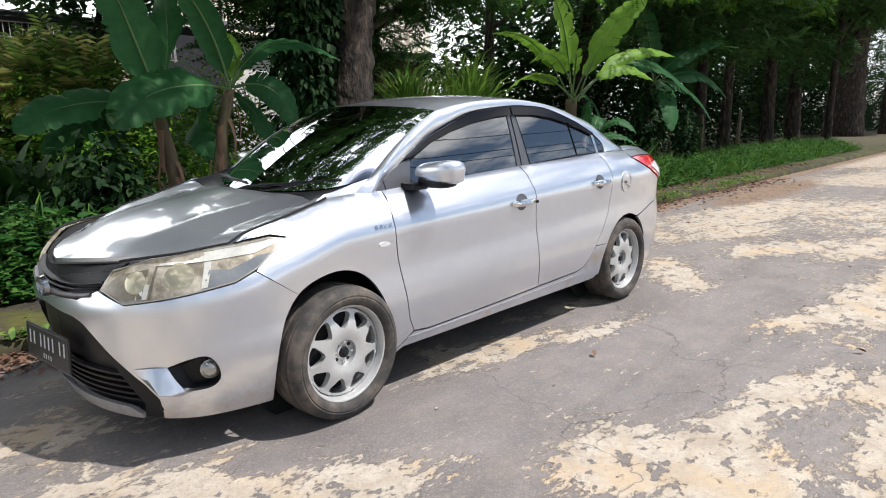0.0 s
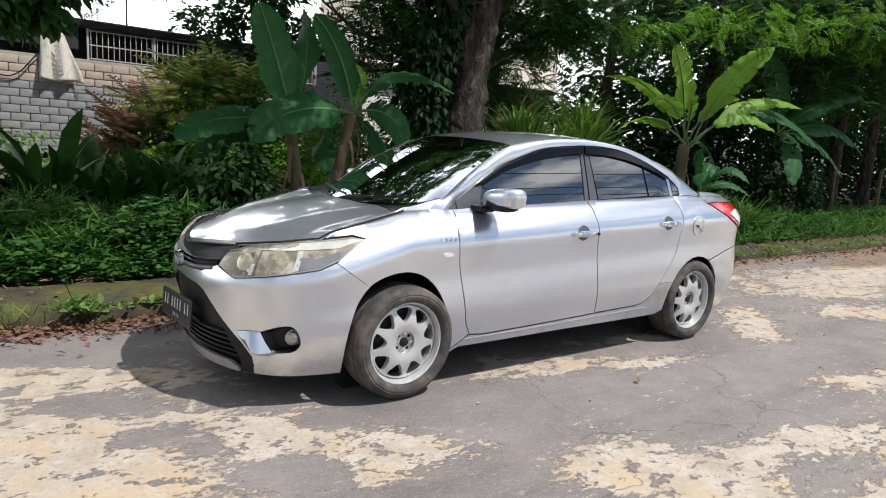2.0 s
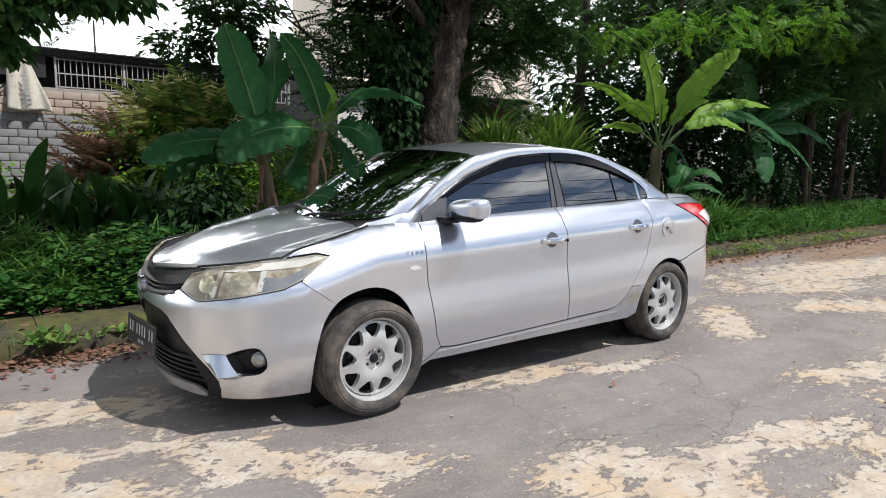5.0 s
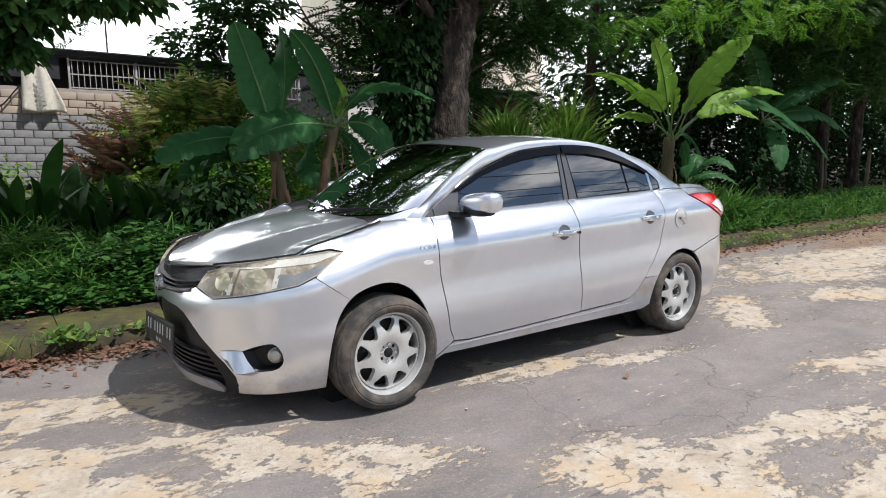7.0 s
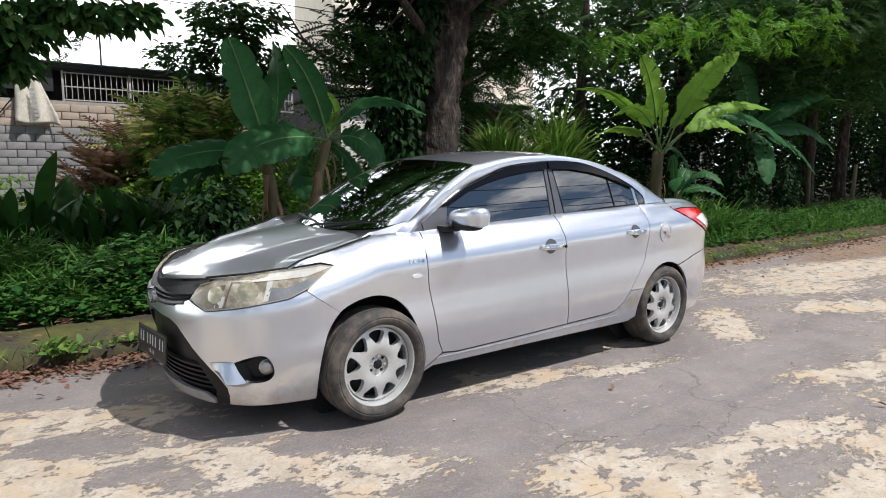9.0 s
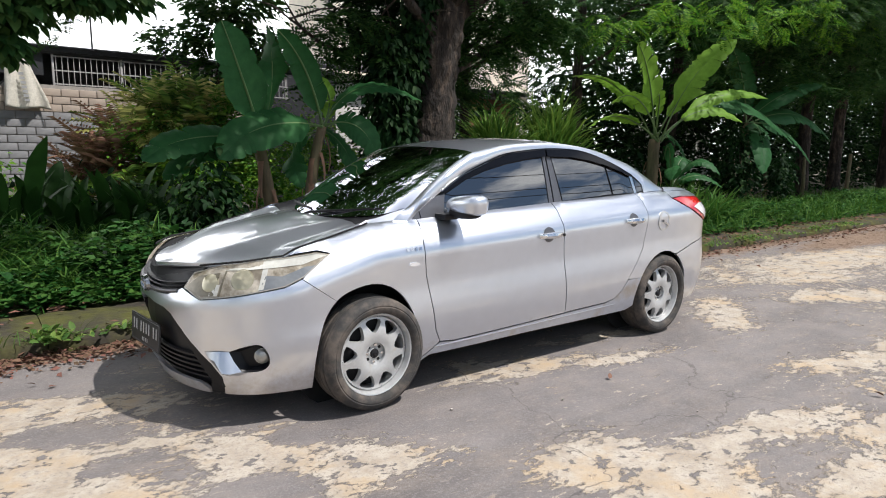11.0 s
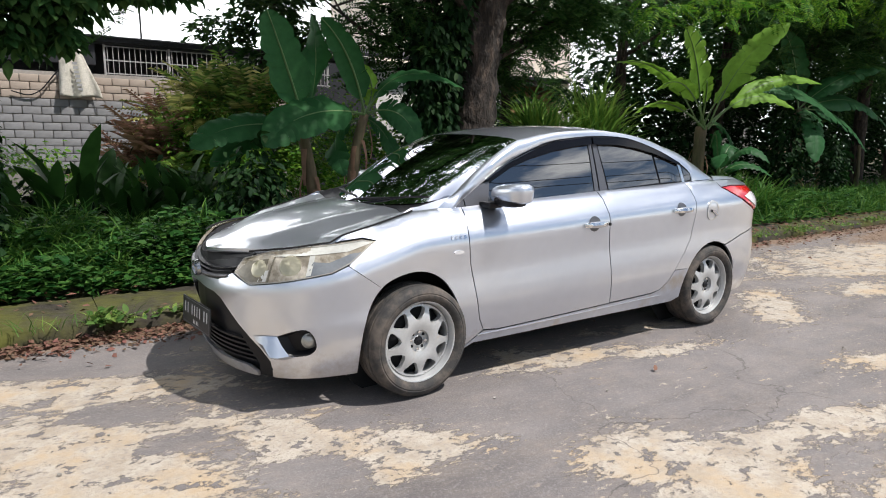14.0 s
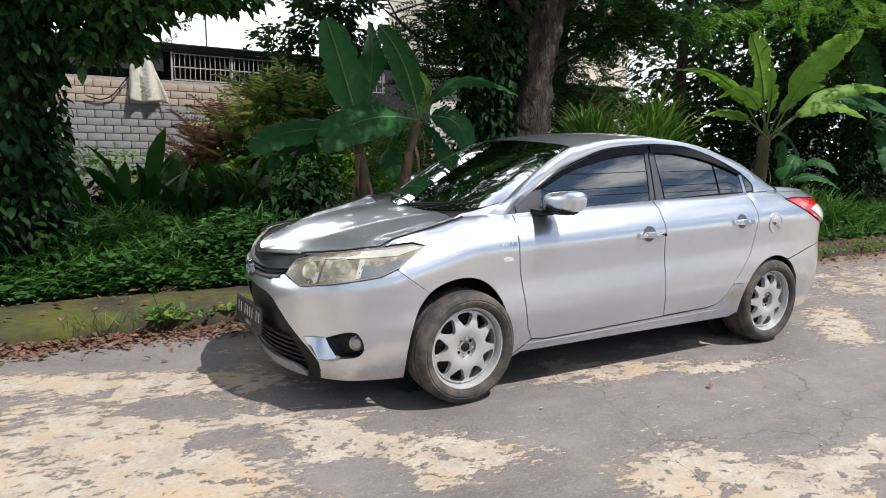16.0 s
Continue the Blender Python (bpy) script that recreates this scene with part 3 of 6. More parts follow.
# small far houses at the end of the road
for x, y in ((60, 8.5), (68, 13.5)):
    far = thing("far_house", None, None, "small pale far house with a grey roof", "house", "houses at the end of the road")
    part("wall", box((0, 0, 1.2), (4, 5, 2.4), 0.03), WHITE_PLASTER, far)
    part("roof", loft([[(-2.4, -3, 2.35), (2.4, -3, 2.35)], [(-2.4, 0, 3.4), (2.4, 0, 3.4)], [(-2.4, 3, 2.35), (2.4, 3, 2.35)]]), GREY_RENDER, far)
    part("door", box((-2.01, -0.5, 1.0), (0.06, 0.9, 2.0), 0.01), DARK_STEEL, far)
    part("window", box((-2.01, 1.2, 1.4), (0.06, 1.0, 0.9), 0.01), DARK_STEEL, far)
    far.location = (x, y, 0)
# overhead cables with the poles that carry them
POLE = material("pole_concrete", (0.34, 0.33, 0.31), 0.9, 0, 5, 0.2)
for x in (-16.0, 24.0):
    thing("utility_pole", tube([(x, 13.0, 0), (x, 13.0, 7.0)], [0.14, 0.10], 10), POLE, "grey concrete utility pole", "pole", "utility poles")
    thing("utility_pole", tube([(x, -9.0, 0), (x, -9.0, 7.6)], [0.14, 0.10], 10), POLE, "grey concrete utility pole", "pole", "utility poles")
for z in (5.6, 5.95):
    thing("overhead_cable", tube([(-16 + 2.0 * i, 13.0, z - 0.0032 * (i * (20 - i))) for i in range(21)], 0.012, 5), DARK, "thin black overhead cable against the sky", "cable", "overhead cables")
for z in (6.0, 6.4, 7.3):
    thing("overhead_cable", tube([(-16 + 4.0 * i, -9.0, z - 0.012 * (i * (10 - i))) for i in range(11)], 0.018, 5), DARK, "thin black overhead cable across the road", "cable", "overhead cables")

# ---------------------------------------------------------------- plants
G_WEED = material("weed_leaf", (0.036, 0.106, 0.020), 0.6, 0, 0.7, 0.25, island=0.45, leaf=0.28)
G_GRASS = material("grass_blade", (0.066, 0.155, 0.026), 0.6, 0, 0.7, 0.25, island=0.4, leaf=0.3)
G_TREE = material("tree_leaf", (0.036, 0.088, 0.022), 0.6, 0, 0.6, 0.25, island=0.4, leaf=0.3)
# lighter copy of the tree leaf, with the sunlight put into its green
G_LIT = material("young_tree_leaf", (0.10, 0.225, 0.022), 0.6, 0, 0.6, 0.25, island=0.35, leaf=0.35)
# real ivy, and other leaves whose deep shade is put into the green
G_IVY_SHADED = material("ivy_leaf", (0.011, 0.037, 0.009), 0.65, 0, 0.8, 0.3, island=0.45, leaf=0.2)
G_STRAP = material("strap_leaf", (0.020, 0.060, 0.012), 0.45, 0, 2.0, 0.3, island=0.3, leaf=0.25)
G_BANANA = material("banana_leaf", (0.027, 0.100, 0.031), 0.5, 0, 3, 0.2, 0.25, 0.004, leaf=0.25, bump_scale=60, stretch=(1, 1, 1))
# brighter copy of the banana leaf, sunlight put into its colour
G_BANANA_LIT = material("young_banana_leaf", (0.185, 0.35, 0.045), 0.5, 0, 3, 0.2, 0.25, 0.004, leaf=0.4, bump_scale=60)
RIB = material("banana_midrib", (0.085, 0.15, 0.045), 0.5, 0, 8, 0.2)
STEM = material("banana_stem", (0.155, 0.110, 0.062), 0.8, 0, 5, 0.4, 0.5, 0.01, second=(0.085, 0.075, 0.035), spread=0.5, stretch=(1, 1, 0.25))
BARK = material("tree_bark", (0.024, 0.018, 0.014), 0.95, 0, 9, 0.6, 1.0, 0.06, second=(0.068, 0.048, 0.036), spread=0.57, stretch=(1, 1, 0.4), bump_scale=16)
FERN_GREEN = material("green_fern", (0.14, 0.24, 0.05), 0.6, 0, 1.5, 0.3, island=0.5, leaf=0.35)
FERN_GOLD = material("yellowing_fern", (0.32, 0.33, 0.11), 0.6, 0, 1.5, 0.3, island=0.5, leaf=0.4)
FERN_DEAD = material("dry_frond", (0.25, 0.15, 0.10), 0.8, 0, 1.5, 0.3, island=0.35, leaf=0.2)
LITTER = material("fallen_leaf", (0.140, 0.070, 0.044), 0.85, 0, 2, 0.3, island=0.38)


def fast_mesh(name, verts, tris, mat):
    me = bpy.data.meshes.new(name)
    me.vertices.add(len(verts))
    me.vertices.foreach_set("co", np.ascontiguousarray(verts, dtype=np.float32).reshape(-1))
    me.loops.add(tris.size)
    me.loops.foreach_set("vertex_index", tris.reshape(-1).astype(np.int32))
    me.polygons.add(len(tris))
    me.polygons.foreach_set("loop_start", np.arange(0, tris.size, 3, dtype=np.int32))
    me.polygons.foreach_set("use_smooth", np.ones(len(tris), dtype=bool))
    me.materials.append(mat)
    me.update(calc_edges=True)
    return me


def template(rows):
    """A leaf about its midrib: rows of (along, half width, lift of the rim, lift of the rib)."""
    v, f = [], []
    for a, w, r, m in rows:
        v += [(a, -w, r), (a, 0, m), (a, w, r)]
    for i in range(len(rows) - 1):
        for j in (0, 1):
            p, q = 3 * i + j, 3 * i + 3 + j
            f += [(p, q, q + 1), (p, q + 1, p + 1)]
    return np.array(v), np.array(f)


OVATE = template([(0, 0.01, 0, 0), (0.3, 0.25, 0.05, 0), (0.68, 0.20, 0.02, -0.03), (1.0, 0.01, -0.12, -0.12)])
SIMPLE = (np.array([(0, 0, 0), (0.45, 0.26, 0.05), (1, 0, -0.10), (0.45, -0.26, 0.05), (0.45, 0, -0.01)]), np.array([(0, 4, 1), (1, 4, 2), (0, 3, 4), (3, 2, 4)]))
BLADE = template([(0, 0.018, 0, 0), (0.4, 0.022, 0.0, -0.01), (0.75, 0.014, -0.10, -0.11), (1.0, 0.002, -0.30, -0.30)])
STRAP = template([(0, 0.012, 0, 0), (0.42, 0.012, 0.004, 0), (0.52, 0.045, 0.015, 0), (0.66, 0.074, 0.02, 0.0), (0.80, 0.072, 0.0, -0.02), (0.92, 0.04, -0.05, -0.06), (1.0, 0.003, -0.10, -0.10)])


def pinnate(pairs, leaf_len, leaf_w, sag):
    v, f = [], []
    for k in range(pairs):
        t = (k + 1) / (pairs + 0.5)
        z0 = -sag * t * t
        ll = leaf_len * (1 - 0.55 * abs(t - 0.45))
        for s in (-1, 1):
            b = len(v)
            dx, dy = 0.35 * ll, s * ll * 0.94
            v += [(t, 0, z0), (t + dx * 0.5 - leaf_w * 0.5, dy * 0.5, z0 + 0.01), (t + dx, dy, z0 - 0.05), (t + dx * 0.5 + leaf_w * 0.5, dy * 0.5, z0 + 0.01)]
            f += [(b, b + 1, b + 2), (b, b + 2, b + 3)]
    b = len(v)
    v += [(0, 0.006, 0), (0, -0.006, 0), (0.5, 0.005, -sag * 0.25), (0.5, -0.005, -sag * 0.25), (1, 0, -sag)]
    f += [(b, b + 1, b + 2), (b + 1, b + 3, b + 2), (b + 2, b + 3, b + 4)]
    return np.array(v), np.array(f)


PINNATE = pinnate(7, 0.30, 0.12, 0.18)
FROND = pinnate(15, 0.26, 0.045, 0.35)


def scatter(tmpl, pos, az, pitch, roll, size):
    v, f = tmpl
    n = len(pos)
    ca, sa, cp, sp, cr, sr = np.cos(az), np.sin(az), np.cos(pitch), np.sin(pitch), np.cos(roll), np.sin(roll)
    ex = np.stack([ca * cp, sa * cp, sp], -1)
    ey0 = np.stack([-sa, ca, np.zeros(n)], -1)
    ez0 = np.cross(ex, ey0)
    ey = ey0 * cr[:, None] + ez0 * sr[:, None]
    ez = np.cross(ex, ey)
    out = pos[:, None, :] + size[:, None, None] * (v[None, :, 0:1] * ex[:, None] + v[None, :, 1:2] * ey[:, None] + v[None, :, 2:3] * ez[:, None])
    tri = f[None] + (np.arange(n) * len(v))[:, None, None]
    return out.reshape(-1, 3), tri.reshape(-1, 3)


def merge(*items):
    vs, ts, n = [], [], 0
    for v, t in items:
        vs.append(v)
        ts.append(t + n)
        n += len(v)
    return np.concatenate(vs), np.concatenate(ts)


def foliage(tmpl, blobs, count, size, seed, droop=0.2, shell=0.55):
    """Leaves through a set of lumps (centre and half axes), thicker towards their outsides."""
    r = np.random.default_rng(seed)
    vol = np.array([b[3] * b[4] * b[5] for b in blobs]) ** 0.8
    which = r.choice(len(blobs), count, p=vol / vol.sum())
    b = np.array(blobs)[which]
    d = r.normal(size=(count, 3))
    d /= np.linalg.norm(d, axis=1)[:, None]
    rad = r.random(count) ** (1 / 3) * (1 - shell) + shell * r.random(count) ** 0.25
    wob = 1 + 0.28 * np.sin(5 * d[:, 0] + which * 1.7) * np.cos(4 * d[:, 1] + which) + 0.15 * r.normal(size=count)
    pos = b[:, :3] + d * b[:, 3:6] * (rad * wob)[:, None]
    az = np.arctan2(d[:, 1], d[:, 0]) + r.normal(size=count) * 0.9
    return scatter(tmpl, pos, az, -droop + r.normal(size=count) * 0.35, r.normal(size=count) * 0.45, r.uniform(size[0], size[1], count))


def carpet(tmpl, x0, x1, y0, y1, count, size, height, seed, pitch=(0.0, 0.5), clump=0.0):
    """Low growth over a strip of ground; taller where a slow noise says so."""
    r = np.random.default_rng(seed)
    x, y = r.uniform(x0, x1, count), r.uniform(y0, y1, count)
    if clump:
        keep = np.sin(x * 2.1 + seed) * np.cos(y * 2.7 + seed * 0.7) + 0.6 * np.sin(x * 5.3 + y * 3.1) > clump + r.normal(size=count) * 0.35
        x, y = x[keep], y[keep]
    n = len(x)
    h = height * (0.58 + 0.30 * np.sin(x * 4.3 + 2 * np.sin(y * 3.3)) * np.sin(y * 3.7) + 0.40 * np.sin(x * 1.7 + 1.3 * np.sin(y * 2.1)) * np.sin(y * 1.9 + 0.6 * x)) * np.clip((y - y0) / 0.5 + 0.25, 0.25, 1)
    z = 0.10 + h * r.random(n) ** 0.6
    return scatter(tmpl, np.stack([x, y, z], -1), r.uniform(0, 6.283, n), r.uniform(pitch[0], pitch[1], n), r.normal(size=n) * 0.4, r.uniform(size[0], size[1], n))


def stuff(name, data, mat, label, category):
    ob = new(name, fast_mesh(name, *data, mat))
    return tagged(ob, label, category, kind="stuff")


def leaf_part(name, data, mat, parent, label=""):
    ob = new(name, fast_mesh(name, *data, mat))
    ob.parent = parent
    ob["kind"] = "stuff"
    return tagged(ob, label) if label else ob


# ---- verge growth
stuff("ground_weeds", merge(carpet(OVATE, -5.5, 3.2, 2.10, 3.7, 30000, (0.04, 0.105), 0.55, 1), carpet(OVATE, -5.5, 3.2, 2.12, 3.5, 900, (0.10, 0.16), 0.6, 101), carpet(OVATE, 3.2, 24, 1.78, 3.6, 22000, (0.05, 0.13), 0.42, 2)), G_WEED, "low leafy green weeds along the verge", "weeds")
stuff("verge_grass", merge(carpet(BLADE, -5.5, 3.5, 2.3, 4.0, 18000, (0.16, 0.36), 0.52, 3, (0.1, 1.2), -0.25), carpet(BLADE, 4.5, 24, 1.72, 4.0, 8500, (0.22, 0.45), 0.2, 4, (0.3, 1.4)), carpet(BLADE, 5.0, 9.5, 2.2, 3.6, 1700, (0.45, 0.85), 0.2, 14, (0.7, 1.45))), G_GRASS, "tangled green grass along the verge", "grass")
stuff("tall_grass", carpet(BLADE, 6.2, 8.2, 5.0, 5.7, 3600, (0.7, 1.3), 2.0, 5, (0.8, 1.5)), material("tall_reed", (0.15, 0.27, 0.05), 0.55, 0, 0.7, 0.25, island=0.35, leaf=0.3), "tall bright green reed grass clump", "grass")
stuff("kerb_weeds", merge(carpet(OVATE, -1.40, -0.50, 1.14, 1.32, 700, (0.04, 0.09), 0.17, 6, (0.1, 0.9), -0.3), carpet(OVATE, 5.2, 12, 1.05, 1.35, 1500, (0.03, 0.07), 0.05, 7, (0.1, 0.9), 0.25), carpet(BLADE, -2.6, 12, 1.12, 1.3, 900, (0.06, 0.16), 0.02, 8, (0.6, 1.4), 0.2)), material("kerb_weed_leaf", (0.12, 0.20, 0.045), 0.55, 0, 2, 0.2, island=0.35, leaf=0.3), "small light green weeds at the foot of the kerb", "weeds")
r = np.random.default_rng(11)


def fallen(n, x0, x1, y0, y1, z, size, bias=None):
    x, y = r.uniform(x0, x1, n), r.uniform(y0, y1, n)
    if bias is not None:
        y = bias + np.abs(r.normal(size=n)) * (y0 - bias)
    return scatter(SIMPLE, np.stack([x, y, z + r.random(n) * 0.02], -1), r.uniform(0, 6.28, n), r.normal(size=n) * 0.25, r.normal(size=n) * 0.4, r.uniform(size[0], size[1], n))


stuff("leaf_litter", merge(fallen(3400, -4.5, 0.6, 1.08, 1.24, 0.004, (0.025, 0.07), 1.24), fallen(260, 0.6, 12, 0.95, 1.24, 0.004, (0.03, 0.07), 1.24), fallen(160, -4.5, 4, 1.3, 2.1, 0.112, (0.03, 0.08)), fallen(900, 4, 16, 1.26, 2.0, 0.112, (0.03, 0.09)), fallen(700, 4.6, 13, 1.02, 1.24, 0.004, (0.03, 0.08), 1.24), fallen(500, -4.5, 12, 2.05, 2.5, 0.12, (0.05, 0.11)), fallen(26, -3.5, 1, -0.6, 1.0, 0.004, (0.02, 0.055))), LITTER, "brown fallen leaves along the kerb", "leaves")
for k, (x, y, s, a) in enumerate(((1.358, -1.276, 0.055, 0.5), (2.42, -2.38, 0.06, 2.2), (1.83, -0.35, 0.03, 1.0), (-1.45, 0.62, 0.05, 3.0), (-0.2, -2.2, 0.04, 4.0))):
    v, t = scatter(OVATE, np.array([(x, y, 0.008)]), np.array([a]), np.array([0.45]), np.array([0.5]), np.array([s]))
    tagged(new("fallen_leaf", fast_mesh("fallen_leaf", v, t, LITTER)), "single curled brown leaf lying on the road", "leaf", "leaves on the road")
rp = random.Random(2)
PEB = material("pebble", (0.30, 0.27, 0.24), 0.9, 0, 20, 0.3, island=0.3)
bits = []
for k in range(80):
    x, y, s = rp.uniform(-2.6, 5.5), rp.uniform(-2.9, 1.1), rp.uniform(0.004, 0.012)
    bits.append(moved(box((0, 0, 0), (s * 1.5, s, s * 0.8), s * 0.25), pose(x, y, s * 0.3, rp.uniform(-20, 20), rp.uniform(-20, 20), rp.uniform(0, 360))))
tagged(new("grit", mesh_of("grit", join(*bits), PEB)), "loose grit and small stones on the road", "grit", kind="stuff")


# ---- banana plants
def banana_leaf(p0, pm, p1, width, seed, mat, parent, tilt=0.0, tears=9, gap=0.25, start=0.12):
    """Blade along the arc p0-pm-p1, torn into strips that hang a little."""
    rr = random.Random(seed)
    p0, pm, p1 = Vector(p0), Vector(pm), Vector(p1)
    c = pm * 2 - (p0 + p1) / 2

    def at(t):
        return p0 * (1 - t) ** 2 + c * 2 * t * (1 - t) + p1 * t * t

    def frame_at(t):
        d = (at(min(1, t + 0.02)) - at(max(0, t - 0.02))).normalized()
        s = d.cross(Vector((0, 0, 1)))
        s = s.normalized() if s.length > 0.05 else Vector((1, 0, 0))
        u = s.cross(d)
        q = Matrix.Rotation(tilt, 3, d)
        return q @ s, q @ u, d

    def half(t):
        return width * (min(1, max(0.0, t - start + 0.04) / 0.14) ** 0.7) * (max(0.0, 1 - t ** 4.5)) ** 0.75
    verts, faces = [], []
    for side in (-1, 1):
        cuts = sorted([start, 1.0] + [rr.uniform(start + 0.03, 0.97) for _ in range(tears)])
        for a, b in zip(cuts, cuts[1:]):
            hang, n, m = rr.uniform(0.0, gap), max(2, int((b - a) * 30)), 5
            base = len(verts)
            for i in range(n + 1):
                t = a + (b - a) * i / n
                s, u, d = frame_at(t)
                for j in range(m + 1):
                    w = j / m
                    pinch = 1 - 0.16 * w * w * (abs(2 * i / n - 1) ** 3)
                    p = at(t) + s * side * half(t) * w * pinch + d * half(t) * 0.30 * w + u * (0.16 * w - (0.22 + hang) * w * w) * half(t) * 1.0
                    p += u * 0.012 * math.sin(t * 60 + side) * w
                    verts.append(p)
            for i in range(n):
                for j in range(m):
                    k = base + i * (m + 1) + j
                    q = (k, k + 1, k + m + 2, k + m + 1)
                    faces.append(q if side < 0 else q[::-1])
    leaf_ = part("leaf", (verts, faces), mat, parent, sharp=0)
    part("midrib", tube([at(k / 14) - frame_at(k / 14)[1] * 0.008 for k in range(15)], [0.015 * (1 - 0.85 * k / 14) + 0.003 for k in range(15)], 6), RIB, leaf_)
    return leaf_


def banana_stem(path, r0, r1, parent, seed):
    pts = catmull(path, 6)
    n = len(pts) - 1
    stem = part("stem", tube(pts, [r0 + (r1 - r0) * i / n for i in range(n + 1)], 14, 0.07, seed), STEM, parent, sharp=0)
    rr = random.Random(seed)
    for k in range(7):
        a, z = rr.uniform(0, 6.28), rr.uniform(0.25, 0.95)
        i = int(z * n)
        p = Vector(pts[i]) + Vector((math.cos(a), math.sin(a), 0)) * (r0 * 0.9)
        d = Vector((math.cos(a), math.sin(a), 0))
        rows_ = []
        for q in range(6):
            t = q / 5
            m = p + d * 0.05 * math.sin(2.6 * t) - Vector((0, 0, 0.42 * t))
            s = d.cross(Vector((0, 0, 1))) * (0.035 * (1 - 0.6 * t))
            rows_.append([m - s, m + d * 0.012, m + s])
        part("dry_sheath", loft(rows_), FERN_DEAD, stem, sharp=0)
    return stem


clump = thing("banana_plant", None, None, "banana clump with broad dark green leaves and two brown stems", "banana plant", "banana plants")
banana_stem([(1.20, 3.5, 0.05), (1.15, 3.5, 0.7), (1.09, 3.5, 1.13), (1.02, 3.5, 1.5)], 0.085, 0.06, clump, 1)
banana_stem([(1.66, 3.6, 0.05), (1.70, 3.6, 0.8), (1.77, 3.6, 1.29), (1.88, 3.6, 1.68)], 0.08, 0.055, clump, 2)
for k, (p0, pm, p1, w, tilt, mat) in enumerate((
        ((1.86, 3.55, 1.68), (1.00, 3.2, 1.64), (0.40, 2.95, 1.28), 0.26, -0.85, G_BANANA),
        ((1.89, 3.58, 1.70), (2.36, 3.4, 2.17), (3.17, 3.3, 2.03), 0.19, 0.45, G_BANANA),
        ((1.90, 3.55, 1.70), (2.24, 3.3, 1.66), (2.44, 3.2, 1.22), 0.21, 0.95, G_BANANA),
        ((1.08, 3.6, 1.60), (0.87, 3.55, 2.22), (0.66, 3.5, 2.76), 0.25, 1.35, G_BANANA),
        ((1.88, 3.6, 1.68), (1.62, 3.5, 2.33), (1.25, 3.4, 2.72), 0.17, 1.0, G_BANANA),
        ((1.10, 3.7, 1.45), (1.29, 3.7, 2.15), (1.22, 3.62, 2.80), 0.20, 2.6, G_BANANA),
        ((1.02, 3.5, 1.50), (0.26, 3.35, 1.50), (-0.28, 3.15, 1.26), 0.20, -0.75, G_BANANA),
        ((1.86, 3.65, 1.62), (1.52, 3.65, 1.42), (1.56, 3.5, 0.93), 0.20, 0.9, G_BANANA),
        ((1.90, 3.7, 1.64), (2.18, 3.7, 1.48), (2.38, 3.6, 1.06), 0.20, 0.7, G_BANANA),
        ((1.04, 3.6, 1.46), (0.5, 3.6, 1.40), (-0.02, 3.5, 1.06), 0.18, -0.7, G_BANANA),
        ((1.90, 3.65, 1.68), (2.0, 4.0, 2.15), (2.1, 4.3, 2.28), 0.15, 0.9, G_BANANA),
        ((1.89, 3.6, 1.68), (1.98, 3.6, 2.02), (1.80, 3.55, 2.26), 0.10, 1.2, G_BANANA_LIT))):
    banana_leaf(p0, pm, p1, w, 20 + k, mat, clump, tilt, tears=6, gap=0.12)

lone = thing("banana_plant", None, None, "young banana plant with upright leaves in a sunlit bright green by the verge", "banana plant", "banana plants")
banana_stem([(8.66, 3.6, 0.05), (8.69, 3.6, 1.0), (8.72, 3.6, 1.66)], 0.13, 0.10, lone, 3)
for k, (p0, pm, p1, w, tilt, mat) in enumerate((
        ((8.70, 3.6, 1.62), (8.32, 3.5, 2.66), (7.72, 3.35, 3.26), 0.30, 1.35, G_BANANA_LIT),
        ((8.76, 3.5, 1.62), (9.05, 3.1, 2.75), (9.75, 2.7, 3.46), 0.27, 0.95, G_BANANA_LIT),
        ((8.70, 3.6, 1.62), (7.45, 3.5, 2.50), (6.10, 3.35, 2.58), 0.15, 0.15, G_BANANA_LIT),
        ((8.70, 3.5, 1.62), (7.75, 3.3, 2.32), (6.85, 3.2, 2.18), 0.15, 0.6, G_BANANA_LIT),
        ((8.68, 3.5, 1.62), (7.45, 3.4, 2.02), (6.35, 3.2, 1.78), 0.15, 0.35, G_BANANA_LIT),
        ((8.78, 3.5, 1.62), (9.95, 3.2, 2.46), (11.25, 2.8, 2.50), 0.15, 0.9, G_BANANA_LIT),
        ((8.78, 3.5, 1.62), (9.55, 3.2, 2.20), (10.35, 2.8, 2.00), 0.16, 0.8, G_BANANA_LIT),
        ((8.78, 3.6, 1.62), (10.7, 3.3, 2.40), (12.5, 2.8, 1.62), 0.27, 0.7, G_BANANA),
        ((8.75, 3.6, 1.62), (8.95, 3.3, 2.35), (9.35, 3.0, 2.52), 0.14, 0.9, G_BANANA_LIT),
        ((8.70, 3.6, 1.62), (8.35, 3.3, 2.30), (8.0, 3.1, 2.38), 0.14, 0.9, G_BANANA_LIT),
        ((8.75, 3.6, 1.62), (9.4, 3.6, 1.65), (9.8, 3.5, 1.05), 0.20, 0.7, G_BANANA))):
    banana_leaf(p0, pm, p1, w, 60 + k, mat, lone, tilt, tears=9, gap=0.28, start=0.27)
dark_b = thing("banana_plant", None, None, "shaded banana plant with long drooping leaves", "banana plant", "banana plants")
banana_stem([(12.45, 3.7, 0.05), (12.4, 3.7, 1.0), (12.2, 3.7, 2.1)], 0.11, 0.07, dark_b, 4)
